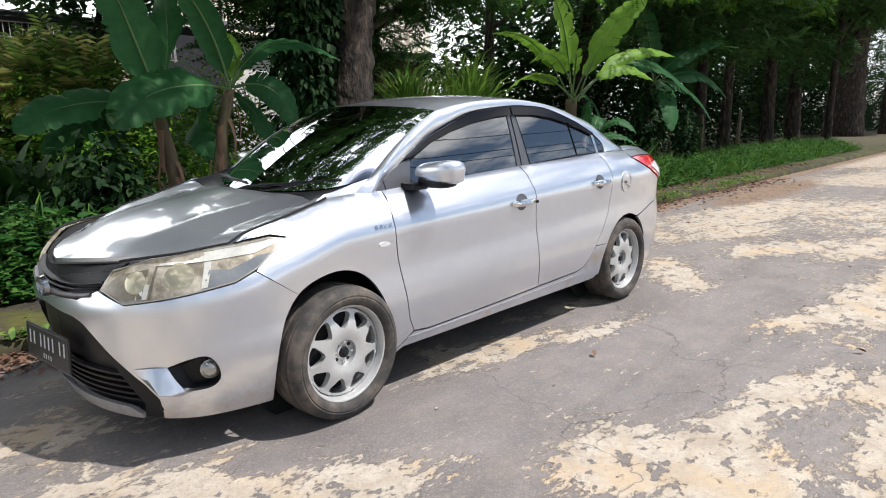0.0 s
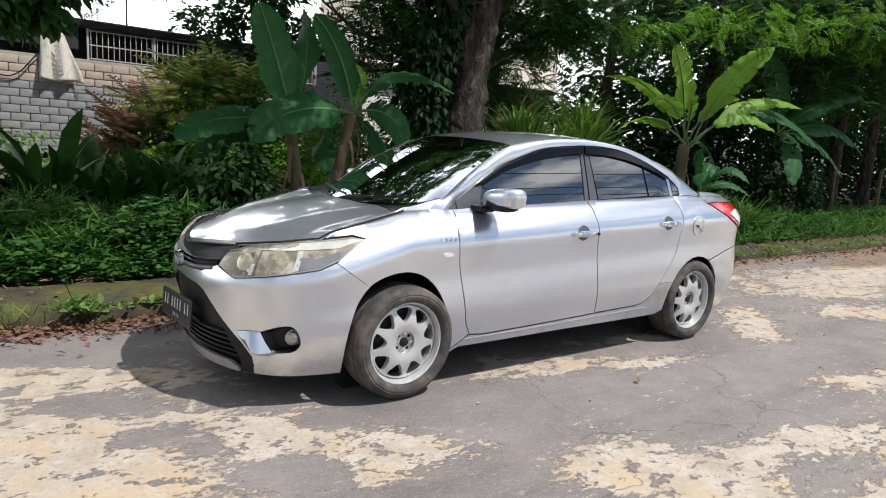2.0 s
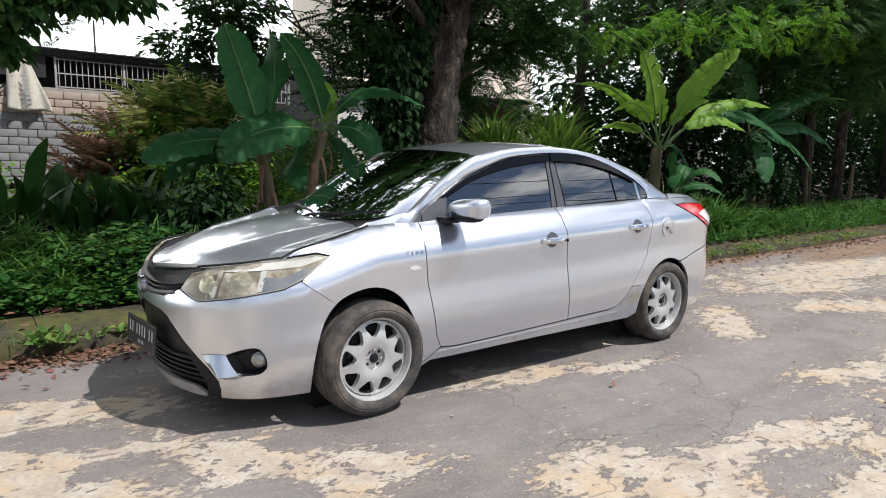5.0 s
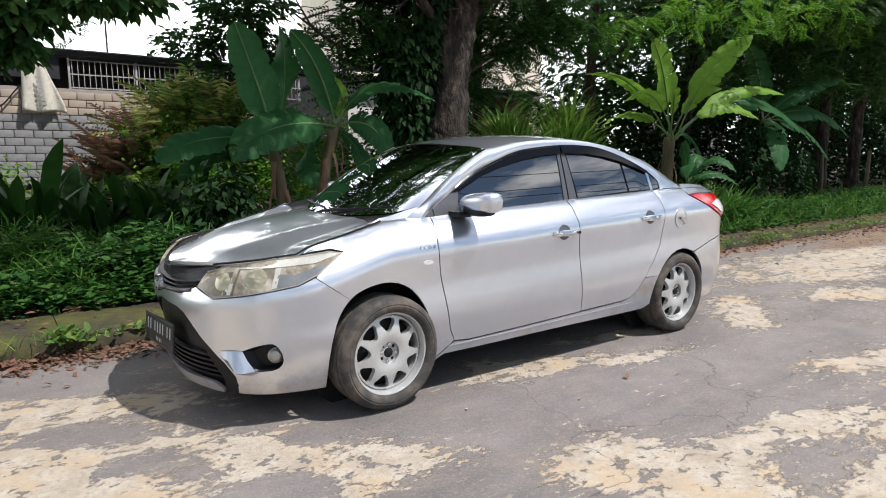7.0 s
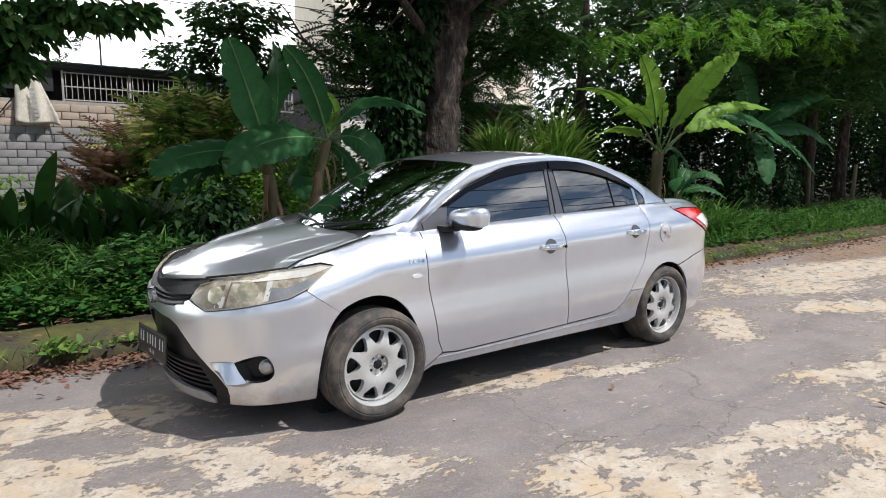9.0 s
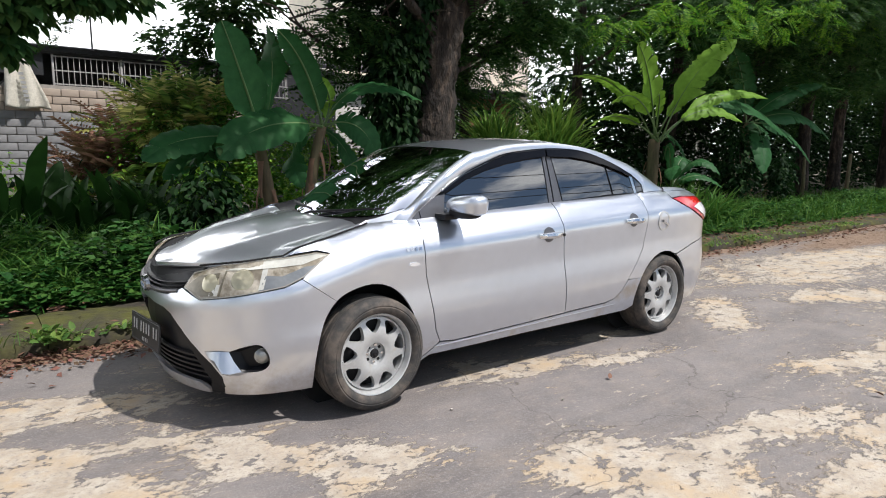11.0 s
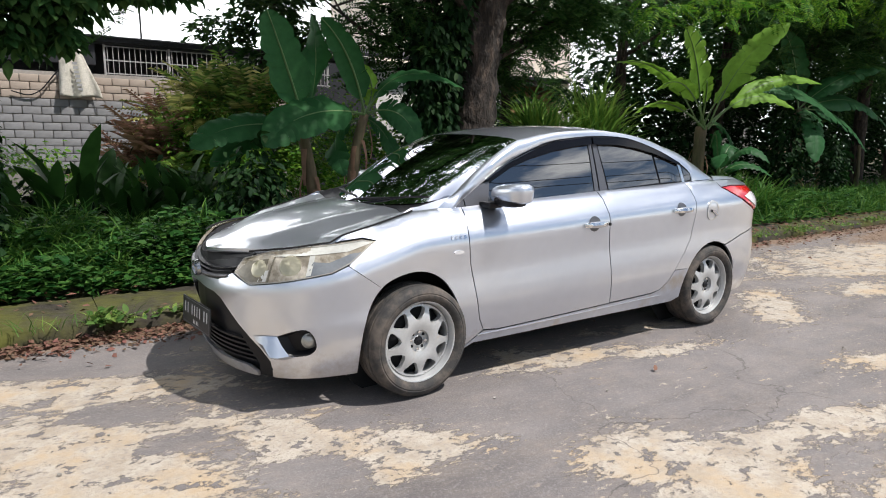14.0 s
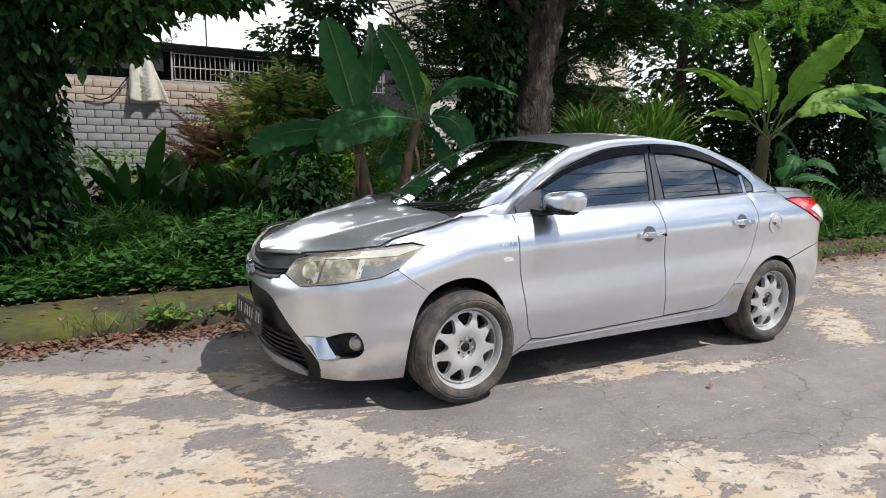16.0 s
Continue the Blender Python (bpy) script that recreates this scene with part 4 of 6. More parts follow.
for k, (p0, pm, p1, w, tilt) in enumerate((
        ((12.2, 3.7, 2.1), (13.0, 3.3, 2.74), (14.2, 3.0, 3.02), 0.24, 0.55), ((12.2, 3.6, 2.1), (13.9, 3.4, 2.32), (15.3, 3.2, 1.74), 0.30, 0.7),
        ((12.2, 3.7, 2.1), (11.7, 3.6, 2.5), (11.0, 3.5, 2.2), 0.26, -0.5), ((12.2, 3.6, 2.1), (11.9, 3.2, 1.8), (11.5, 2.9, 1.0), 0.30, -0.4),
        ((12.2, 3.7, 2.1), (11.9, 3.7, 3.0), (11.4, 3.7, 3.6), 0.26, 0.9), ((12.2, 3.6, 2.1), (13.2, 3.3, 1.9), (13.9, 3.0, 1.2), 0.28, 0.6))):
    banana_leaf(p0, pm, p1, w, 90 + k, G_BANANA, dark_b, tilt, tears=9, gap=0.3)
sprout = thing("banana_plant", None, None, "small banana sucker with short green leaves", "banana plant", "banana plants")
for k, (dx, dy, dz) in enumerate(((0.55, -0.45, 0.0), (0.2, -0.6, 0.25), (-0.5, -0.3, 0.15), (0.6, 0.1, 0.3), (-0.1, 0.1, 0.5))):
    banana_leaf((8.75, 3.2, 0.75), (8.75 + dx * 0.6, 3.2 + dy * 0.6, 1.0 + dz), (8.75 + dx * 1.3, 3.2 + dy * 1.3, 0.78 + dz), 0.15, 120 + k, G_BANANA, sprout, 0.4, 5, 0.2)
part("stem", tube([(8.75, 3.2, 0.05), (8.75, 3.2, 0.8)], [0.07, 0.04], 10), STEM, sprout)


# ---- trees
def limbs(trunk_path, radii, branches, tree_, seed):
    pts = catmull(trunk_path, 8)
    n = len(pts) - 1
    rads = [lerp_table([(i / (len(radii) - 1), r_) for i, r_ in enumerate(radii)], k / n) for k in range(n + 1)]
    v, f = tube(pts, rads, 22, 0.05, seed)
    v = [Vector(p) + Vector((noise.noise(Vector(p) * 5), noise.noise(Vector(p) * 5 + Vector((9, 0, 0))), 0)) * rads[0] * 0.16 for p in v]
    trunk_ = part("trunk", (v, f), BARK, tree_, sharp=0)
    rr = random.Random(seed)
    for path_, r0 in branches:
        q = catmull(path_, 5)
        part("limb", tube(q, [r0 * (1 - 0.8 * i / (len(q) - 1)) for i in range(len(q))], 8, 0.08, seed), BARK, trunk_, sharp=0)
        for k in range(7):
            p = Vector(q[rr.randrange(len(q) // 3, len(q))])
            d = Vector((rr.uniform(-1, 1), rr.uniform(-1, 1), rr.uniform(-0.3, 0.7))).normalized() * rr.uniform(0.4, 0.9)
            part("twig", tube([p, p + d * 0.5 + Vector((0, 0, 0.05)), p + d], [r0 * 0.22, r0 * 0.14, r0 * 0.05], 5), BARK, trunk_, sharp=0)
    return trunk_


def around(path_, reach, count, size, seed, tmpl=OVATE):
    """Climbing leaves on and about a trunk."""
    r_ = np.random.default_rng(seed)
    pts = np.array(catmull(path_, 12))
    i = r_.integers(0, len(pts), count)
    a = r_.uniform(0, 6.283, count)
    rad = reach[0] + (reach[1] - reach[0]) * r_.random(count) ** 2
    pos = pts[i] + np.stack([np.cos(a) * rad, np.sin(a) * rad, r_.uniform(-0.15, 0.15, count)], -1)
    return scatter(tmpl, pos, a + r_.normal(size=count) * 0.5, -0.9 + r_.normal(size=count) * 0.4, r_.normal(size=count) * 0.4, r_.uniform(size[0], size[1], count))


main_tree = thing("tree", None, None, "large roadside tree with rough brown bark wrapped in ivy", "tree", "roadside trees")
limbs([(3.90, 4.2, 0.0), (3.92, 4.2, 0.8), (3.94, 4.2, 1.6), (4.02, 4.2, 2.3), (4.13, 4.2, 3.0), (4.34, 4.2, 3.9), (4.5, 4.1, 5.5)], [0.50, 0.41, 0.36, 0.33, 0.31, 0.24, 0.09],
      [([(4.1, 4.2, 2.7), (3.4, 4.3, 2.85), (2.5, 4.4, 2.75), (1.8, 4.3, 3.05)], 0.07), ([(4.1, 4.2, 3.0), (3.2, 3.8, 3.5), (2.2, 3.2, 4.2)], 0.10), ([(4.05, 4.2, 2.4), (4.8, 4.3, 2.8), (5.7, 4.3, 3.3), (6.6, 4.2, 3.7)], 0.08),
       ([(4.2, 4.2, 3.2), (5.4, 3.6, 4.2), (7.0, 3.0, 4.8)], 0.10), ([(4.2, 4.2, 3.4), (4.4, 2.9, 4.2), (4.4, 1.8, 4.8)], 0.09), ([(4.1, 4.25, 2.6), (4.7, 5.0, 3.0), (5.6, 5.8, 3.4)], 0.06), ([(4.0, 4.2, 2.2), (3.3, 4.6, 2.4), (2.6, 4.9, 2.35)], 0.05)], main_tree, 5)
# several lumps are unseen overhead, added to shade plants and darken windscreen reflections
leaf_part("crown", foliage(PINNATE, [(3.7, 4.4, 4.9, 2.2, 1.2, 0.9), (0.4, 2.2, 5.4, 1.7, 0.9, 0.5), (2.6, 1.8, 5.2, 1.5, 0.45, 0.5), (1.0, 5.4, 7.0, 2.0, 1.0, 0.5), (2.8, 5.2, 7.2, 1.8, 1.2, 0.5), (2.0, 5.7, 5.2, 1.2, 0.8, 0.6), (5.6, 4.0, 4.8, 1.5, 1.0, 0.7), (4.2, 5.4, 4.8, 1.4, 1.0, 0.7), (4.0, 3.8, 6.3, 1.6, 1.6, 0.6), (3.2, 4.9, 4.5, 1.2, 0.7, 0.4), (5.4, 4.3, 3.6, 1.2, 0.6, 0.45), (-1.0, 5.4, 5.3, 1.8, 1.1, 0.9), (1.2, 5.9, 5.6, 1.8, 0.9, 1.1), (3.6, 6.2, 5.8, 1.8, 0.9, 1.1)], 8600, (0.28, 0.46), 21), G_TREE, main_tree)
# dense dark fill added to close sky gaps mirrored in the windscreen
leaf_part("inner_crown", foliage(SIMPLE, [(4.0, 4.9, 4.7, 1.7, 0.9, 1.1), (5.0, 4.9, 4.9, 0.8, 0.6, 0.6), (3.6, 5.2, 3.4, 0.6, 0.5, 0.6), (1.6, 5.6, 6.8, 1.6, 0.6, 0.4)], 9500, (0.12, 0.22), 27), G_IVY_SHADED, main_tree)
leaf_part("lower_crown", foliage(PINNATE, [(2.2, 4.35, 2.78, 0.50, 0.25, 0.24), (3.1, 4.3, 2.70, 0.45, 0.3, 0.28), (2.7, 4.4, 3.1, 0.6, 0.3, 0.25), (5.1, 4.4, 3.0, 0.7, 0.4, 0.3), (6.3, 4.1, 3.35, 1.0, 0.5, 0.35), (5.0, 5.2, 2.5, 0.6, 0.5, 0.35), (2.6, 4.8, 2.35, 0.4, 0.3, 0.2)], 900, (0.24, 0.40), 22), G_TREE, main_tree)
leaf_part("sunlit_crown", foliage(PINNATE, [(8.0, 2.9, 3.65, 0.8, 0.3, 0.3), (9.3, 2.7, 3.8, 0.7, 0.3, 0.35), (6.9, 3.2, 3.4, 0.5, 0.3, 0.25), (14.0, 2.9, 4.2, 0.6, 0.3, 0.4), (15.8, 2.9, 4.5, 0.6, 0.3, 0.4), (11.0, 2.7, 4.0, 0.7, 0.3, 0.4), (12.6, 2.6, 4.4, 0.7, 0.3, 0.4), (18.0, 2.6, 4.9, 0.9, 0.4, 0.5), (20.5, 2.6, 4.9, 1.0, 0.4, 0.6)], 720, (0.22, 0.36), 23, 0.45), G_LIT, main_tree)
leaf_part("ivy", merge(around([(3.42, 4.15, 0.3), (3.40, 4.15, 1.3), (3.46, 4.15, 2.2), (3.60, 4.15, 3.0), (3.85, 4.1, 4.0)], (0.05, 0.28), 3600, (0.08, 0.17), 24), around([(3.12, 4.15, 2.9), (3.15, 4.15, 2.0), (3.15, 4.1, 1.0)], (0.05, 0.40), 2600, (0.08, 0.17), 25), around([(4.25, 4.3, 0.4), (4.25, 4.3, 1.8)], (0.05, 0.25), 350, (0.06, 0.12), 26)), G_IVY_SHADED, main_tree, "dark ivy hanging round the trunk")

left_tree = thing("tree", None, None, "roadside tree trunk fully wrapped in climbing ivy", "tree", "roadside trees")
limbs([(-2.35, 3.1, 0.0), (-2.3, 3.1, 1.0), (-2.3, 3.1, 2.0), (-2.2, 3.1, 3.2), (-2.2, 3.0, 4.8)], [0.26, 0.22, 0.2, 0.17, 0.08],
      [([(-2.25, 3.1, 2.3), (-1.8, 3.1, 2.75), (-1.1, 3.0, 2.95), (-0.4, 2.9, 3.0)], 0.05), ([(-2.2, 3.0, 3.0), (-1.4, 2.8, 3.9), (-0.4, 2.6, 4.5)], 0.08), ([(-2.2, 3.1, 2.8), (-3.2, 3.0, 3.6), (-4.4, 3.0, 4.2)], 0.08)], left_tree, 6)
# the last lump is unseen, added to cast shade on the hanging branch
leaf_part("crown", foliage(PINNATE, [(-2.0, 2.8, 4.9, 2.2, 1.7, 0.8), (-4.6, 3.0, 4.6, 2.0, 1.8, 0.9), (-1.0, 3.0, 4.4, 1.1, 1.1, 0.5), (-3.0, 4.8, 4.6, 2.4, 1.2, 0.8), (-0.6, 1.6, 4.9, 1.5, 0.7, 0.45)], 3000, (0.24, 0.42), 31), G_TREE, left_tree)
leaf_part("hanging_branch", merge(foliage(OVATE, [(-1.35, 2.75, 2.50, 0.34, 0.25, 0.22), (-0.85, 2.7, 2.66, 0.38, 0.22, 0.14), (-0.42, 2.7, 2.72, 0.22, 0.16, 0.10), (-1.30, 2.75, 2.20, 0.10, 0.12, 0.12), (-1.62, 2.8, 2.3, 0.25, 0.2, 0.3), (-2.0, 2.8, 2.6, 0.4, 0.25, 0.25)], 2100, (0.09, 0.17), 32, 0.7), foliage(PINNATE, [(-0.98, 2.9, 2.5, 0.12, 0.1, 0.25)], 26, (0.12, 0.2), 33)), G_TREE, left_tree)
leaf_part("ivy", merge(around([(-2.33, 3.0, 0.1), (-2.3, 3.0, 1.2), (-2.28, 3.0, 2.4), (-2.2, 3.0, 3.4)], (0.16, 0.42), 3300, (0.07, 0.15), 34), around([(-1.98, 2.95, 2.6), (-2.0, 2.95, 1.6), (-2.02, 2.95, 0.7)], (0.02, 0.16), 700, (0.06, 0.12), 35), foliage(OVATE, [(-2.5, 2.75, 0.55, 0.7, 0.4, 0.5), (-3.2, 3.0, 0.8, 0.6, 0.5, 0.8)], 1500, (0.07, 0.15), 36, 0.5)), G_IVY_SHADED, left_tree, "dark ivy covering the trunk")

behind = thing("tree", None, None, "small leafy tree behind the banana clump", "tree", "roadside trees")
limbs([(1.55, 7.4, 0.0), (1.61, 7.4, 1.16), (1.8, 7.3, 2.41), (2.05, 7.2, 3.66)], [0.1, 0.09, 0.06, 0.025], [([(1.67, 7.4, 1.91), (1.17, 7.3, 2.66), (0.8, 7.2, 3.1)], 0.035), ([(1.8, 7.3, 2.41), (2.42, 7.1, 3.04), (2.92, 7.0, 3.41)], 0.035)], behind, 7)
leaf_part("crown", foliage(SIMPLE, [(1.2, 7.2, 3.06, 0.53, 0.38, 0.3), (1.86, 7.2, 3.35, 0.62, 0.38, 0.38), (2.42, 7.1, 3.04, 0.56, 0.38, 0.44), (2.05, 7.2, 3.79, 0.88, 0.5, 0.31), (1.8, 7.2, 2.53, 0.5, 0.38, 0.38)], 3400, (0.10, 0.18), 41), G_TREE, behind)

woods = [(6.6, 6.6, 0.10), (9.5, 6.2, 0.12), (12.2, 5.6, 0.14), (14.6, 4.9, 0.11), (17.2, 4.6, 0.15), (20.8, 5.2, 0.16), (24.6, 5.0, 0.2), (30.0, 5.6, 0.26), (37.5, 5.2, 0.75), (27.5, 3.6, 0.12), (42.0, 4.0, 0.3), (50.0, 2.0, 0.3), (52.0, 9.0, 0.3), (58.0, -4.0, 0.3)]
for k, (x, y, rad) in enumerate(woods):
    w = thing("tree", None, None, "dark leafy tree in the shaded roadside wood" if k < 8 else "very thick dark trunk at the end of the wood", "tree", "roadside trees")
    hgt = 5.6 + 0.15 * x
    lean = rp.uniform(-0.4, 0.4)
    limbs([(x, y, 0), (x + lean * 0.3, y, hgt * 0.3), (x + lean, y - 0.2, hgt * 0.65), (x + lean, y - 0.2, hgt)], [rad * 1.3, rad, rad * 0.75, rad * 0.3],
          [([(x + lean * 0.4, y, hgt * 0.38), (x - 1.0, y - 0.9, hgt * 0.5), (x - 1.8, y - 1.6, hgt * 0.52)], rad * 0.45), ([(x + lean * 0.6, y, hgt * 0.45), (x + 1.2, y - 0.8, hgt * 0.58), (x + 2.0, y - 1.5, hgt * 0.6)], rad * 0.45), ([(x + lean, y, hgt * 0.5), (x + 0.2, y - 1.2, hgt * 0.62), (x + 0.2, y - 2.2, hgt * 0.62)], rad * 0.45)], w, 50 + k)
    bl = [(x, y - 0.3, hgt * 0.72, 2.2, 1.8, hgt * 0.22), (x - 1.6, y - 1.3, hgt * 0.55, 1.2, 1.0, 0.8), (x + 1.6, y - 1.2, hgt * 0.58, 1.3, 1.0, 0.9), (x + 0.1, y - 1.9, hgt * 0.6, 1.3, 0.8, 0.7), (x + 0.6, y + 0.8, hgt * 0.42, 1.9, 0.7, hgt * 0.18)]
    if 0 < k < 8:
        bl += [(x - 0.9, y - 1.4, hgt * 0.40, 0.9, 0.6, 0.5), (x + 1.0, y - 1.2, hgt * 0.42, 0.9, 0.6, 0.5)]
    # high unseen lumps towards the road, added to shade the wood's front
    if k > 3:
        bl += [(x + 1.0, y - 3.6, hgt * 0.98 + 0.4, 2.4, 1.5, 0.6), (x - 0.8, y - 2.6, hgt * 1.05, 2.0, 1.5, 0.6)]
    leaf_part("crown", foliage(PINNATE, bl if k > 1 else bl[:1] + bl[4:5], (420, 620)[k] if k < 2 else 2900 if k < 6 else 1900, (0.4, 0.62) if k < 2 else (0.28, 0.5) if k < 6 else (0.4, 0.75), 60 + k), G_TREE, w)
# undergrowth and far trees take the dark leaf, with the wood's shade in it
stuff("thicket", merge(foliage(SIMPLE, [(4.9, 6.2, 0.9, 1.6, 0.8, 0.9), (8.0, 7.4, 1.0, 2.2, 0.6, 0.9), (11.5, 7.8, 1.3, 2.2, 0.6, 1.1), (42, 8, 2, 5, 2, 2.6), (52, 6, 2.2, 5, 2, 2.6), (7.0, 5.4, 0.8, 1.3, 0.7, 0.8), (10.3, 5.2, 0.8, 1.4, 0.7, 0.8), (11.0, 6.6, 1.6, 1.6, 0.7, 0.9), (13.4, 5.6, 1.2, 1.8, 0.8, 1.3), (16.4, 6.2, 1.5, 2.2, 0.8, 1.6), (19.5, 6.4, 1.6, 2.2, 0.9, 1.7), (23.5, 6.8, 1.7, 2.6, 0.9, 1.8), (28, 7.0, 1.8, 3, 1.0, 2.0), (33, 7.4, 1.8, 3, 1.0, 2.0)], 46000, (0.10, 0.24), 71)), G_IVY_SHADED, "dense dark undergrowth in the wood", "undergrowth")
stuff("far_wood", foliage(SIMPLE, [(7.2, 7.4, 1.7, 0.9, 0.4, 0.9), (9.7, 7.8, 1.0, 1.1, 0.4, 0.9), (10.2, 7.8, 2.2, 0.9, 0.4, 0.7), (10.9, 7.9, 2.5, 0.9, 0.4, 1.3), (12.3, 8.0, 1.5, 1.1, 0.4, 1.4), (13.0, 8.0, 3.5, 1.0, 0.4, 1.2), (11.6, 7.8, 4.6, 1.0, 0.4, 0.7), (14.6, 7.6, 2.6, 1.2, 0.5, 1.6), (16.8, 7.8, 3.4, 1.4, 0.5, 1.8), (46, 0.5, 3.0, 3.0, 2.0, 2.6), (54, 3.0, 4.0, 4.0, 2.0, 3.4)] + [(13.5 + 3.4 * k, 8.8 + 0.5 * (k % 3), 2.2 + 0.12 * k, 2.4, 0.9, 2.4 + 0.15 * k) for k in range(10)] + [(14 + 4.5 * k, 9.6, 5.6 + 0.2 * k, 2.8, 0.9, 1.6) for k in range(8)], 34000, (0.22, 0.42), 76), G_IVY_SHADED, "dense dark trees closing the wood", "trees")
# the last two lumps are dark backing added behind the strap plants
stuff("vine_mound", foliage(OVATE, [(0.30, 3.05, 0.75, 0.34, 0.3, 0.62), (0.05, 3.1, 0.5, 0.5, 0.3, 0.4), (0.55, 3.2, 0.5, 0.35, 0.3, 0.42), (11.6, 3.5, 1.2, 0.5, 0.4, 0.95), (12.9, 3.2, 0.9, 0.35, 0.3, 0.6), (-1.2, 4.8, 0.55, 1.1, 0.25, 0.45), (-0.1, 4.85, 0.55, 0.7, 0.25, 0.5)], 5200, (0.07, 0.14), 72, 0.6), G_IVY_SHADED, "mounds of hanging dark green vine", "vine")
# shrubs in the sunlit leaf colour, so they read as lit
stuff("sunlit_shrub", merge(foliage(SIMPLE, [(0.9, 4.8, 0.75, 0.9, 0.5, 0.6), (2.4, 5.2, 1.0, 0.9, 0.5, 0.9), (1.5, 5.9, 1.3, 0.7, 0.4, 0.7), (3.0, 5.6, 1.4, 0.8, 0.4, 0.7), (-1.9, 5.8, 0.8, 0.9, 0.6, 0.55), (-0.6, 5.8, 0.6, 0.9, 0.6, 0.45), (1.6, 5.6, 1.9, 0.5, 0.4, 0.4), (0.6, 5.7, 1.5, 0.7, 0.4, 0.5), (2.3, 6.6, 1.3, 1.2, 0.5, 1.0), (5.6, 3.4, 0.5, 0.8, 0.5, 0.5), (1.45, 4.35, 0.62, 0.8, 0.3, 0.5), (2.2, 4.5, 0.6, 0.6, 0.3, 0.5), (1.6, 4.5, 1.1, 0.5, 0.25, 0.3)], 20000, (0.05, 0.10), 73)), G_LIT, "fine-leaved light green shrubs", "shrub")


def rosette(name, x, y, n, tmpl, size, mat, seed, label, category, group, pitch=(0.6, 1.4), z=0.15):
    r_ = np.random.default_rng(seed)
    pos = np.stack([x + r_.normal(size=n) * 0.05, y + r_.normal(size=n) * 0.05, np.full(n, z)], -1)
    turn, rise, twist, long_ = r_.uniform(0, 6.283, n), r_.uniform(pitch[0], pitch[1], n), r_.normal(size=n) * 0.2, r_.uniform(size[0], size[1], n)
    if tmpl is not STRAP:
        v, t = scatter(tmpl, pos, turn, rise, twist, long_)
        return tagged(new(name, fast_mesh(name, v, t, mat)), label, category, group)
    plant_ = thing(name, None, None, label, category, group)
    for i in range(n):
        s_ = slice(i, i + 1)
        v, t = scatter(tmpl, pos[s_], turn[s_], rise[s_], twist[s_], long_[s_])
        o = new("leaf", fast_mesh(name, v, t, mat))
        o.parent = plant_
    return plant_


for k, (x, y, s) in enumerate(((-1.14, 4.2, 1.38), (-0.88, 4.35, 1.12), (-0.62, 4.2, 1.08), (-0.40, 4.45, 1.18), (-0.18, 4.25, 1.16), (0.05, 4.4, 1.10), (0.28, 4.3, 1.0), (-1.45, 4.3, 1.15), (-1.8, 4.4, 1.1), (-0.75, 4.6, 1.2), (-0.05, 4.65, 1.2))):
    rosette("strap_leaf_plant", x, y, 13, STRAP, (s * 0.62, s * (0.92 if k else 1.04)), G_STRAP, 80 + k, "upright plant with broad dark green strap leaves on long stalks", "plant", "strap-leaved plants", (0.75, 1.48))
FERNS = ((-0.45, 6.2, 0.85, 0.75, FERN_DEAD), (-0.25, 6.0, 1.25, 0.7, FERN_DEAD), (-0.05, 6.2, 1.0, 0.8, FERN_DEAD), (0.1, 6.3, 1.45, 0.7, FERN_DEAD), (0.4, 6.0, 1.05, 0.9, FERN_GREEN), (0.3, 6.1, 1.6, 0.75, FERN_GOLD), (0.65, 6.2, 1.75, 0.8, FERN_GREEN), (0.55, 6.3, 2.0, 0.6, FERN_GOLD), (0.9, 6.0, 1.35, 0.9, FERN_GREEN), (1.05, 6.2, 1.85, 0.8, FERN_GREEN), (1.35, 6.1, 1.55, 0.9, FERN_GOLD), (1.3, 6.3, 2.1, 0.6, FERN_GREEN), (0.75, 5.9, 0.6, 0.8, FERN_GREEN), (0.1, 5.9, 0.6, 0.8, FERN_GREEN), (1.5, 6.0, 0.9, 0.9, FERN_GREEN))
for k, (x, y, z, s, mat) in enumerate(FERNS):
    plant = rosette("cycad", x, y, 26, FROND, (s * 0.65, s * 1.1), mat, 90 + k, {FERN_DEAD: "shaggy palm-like plant with dry brown fronds", FERN_GOLD: "shaggy palm-like plant with yellowing fronds", FERN_GREEN: "shaggy palm-like plant with green fronds"}[mat], "plant", "palm-like plants", (0.0, 1.3), z)
    part("stem", tube([(x, y, 0.05), (x + 0.03, y, z * 0.5), (x, y, z + 0.06)], [0.05, 0.04, 0.035], 7), STEM, plant)
for k, (x, y, rad) in enumerate(((14.3, 4.2, 0.045), (16.1, 4.1, 0.05), (19.2, 4.2, 0.06), (13.6, 4.4, 0.05))):
    thing("stump", tube([(x, y, 0), (x + 0.05, y, 0.6), (x + 0.12 * (k % 3 - 1), y, 1.25 + 0.1 * (k % 3))], [rad * 1.3, rad, rad * 0.8], 12, 0.1, k), STEM, "bare broken stem standing at the edge of the wood", "stump", "bare stems in the wood", sharp=0)

# ---------------------------------------------------------------- the car
# x runs from nose to tail with the front axle at 0, the car's middle is y = 0.
CONTOUR = [(-0.958, 0), (-0.948, 0.2), (-0.908, 0.38), (-0.825, 0.555), (-0.67, 0.71), (-0.45, 0.787), (-0.2, 0.815), (0.2, 0.83), (0.7, 0.845),
           (1.3, 0.85), (2.0, 0.85), (2.5, 0.838), (2.9, 0.806), (3.18, 0.752), (3.35, 0.62), (3.43, 0.36), (3.455, 0)]
FINE = catmull(CONTOUR, 12)
ARC = [0.0]
for p_, q_ in zip(FINE, FINE[1:]):
    ARC.append(ARC[-1] + math.dist(p_, q_))
END = ARC[-1]
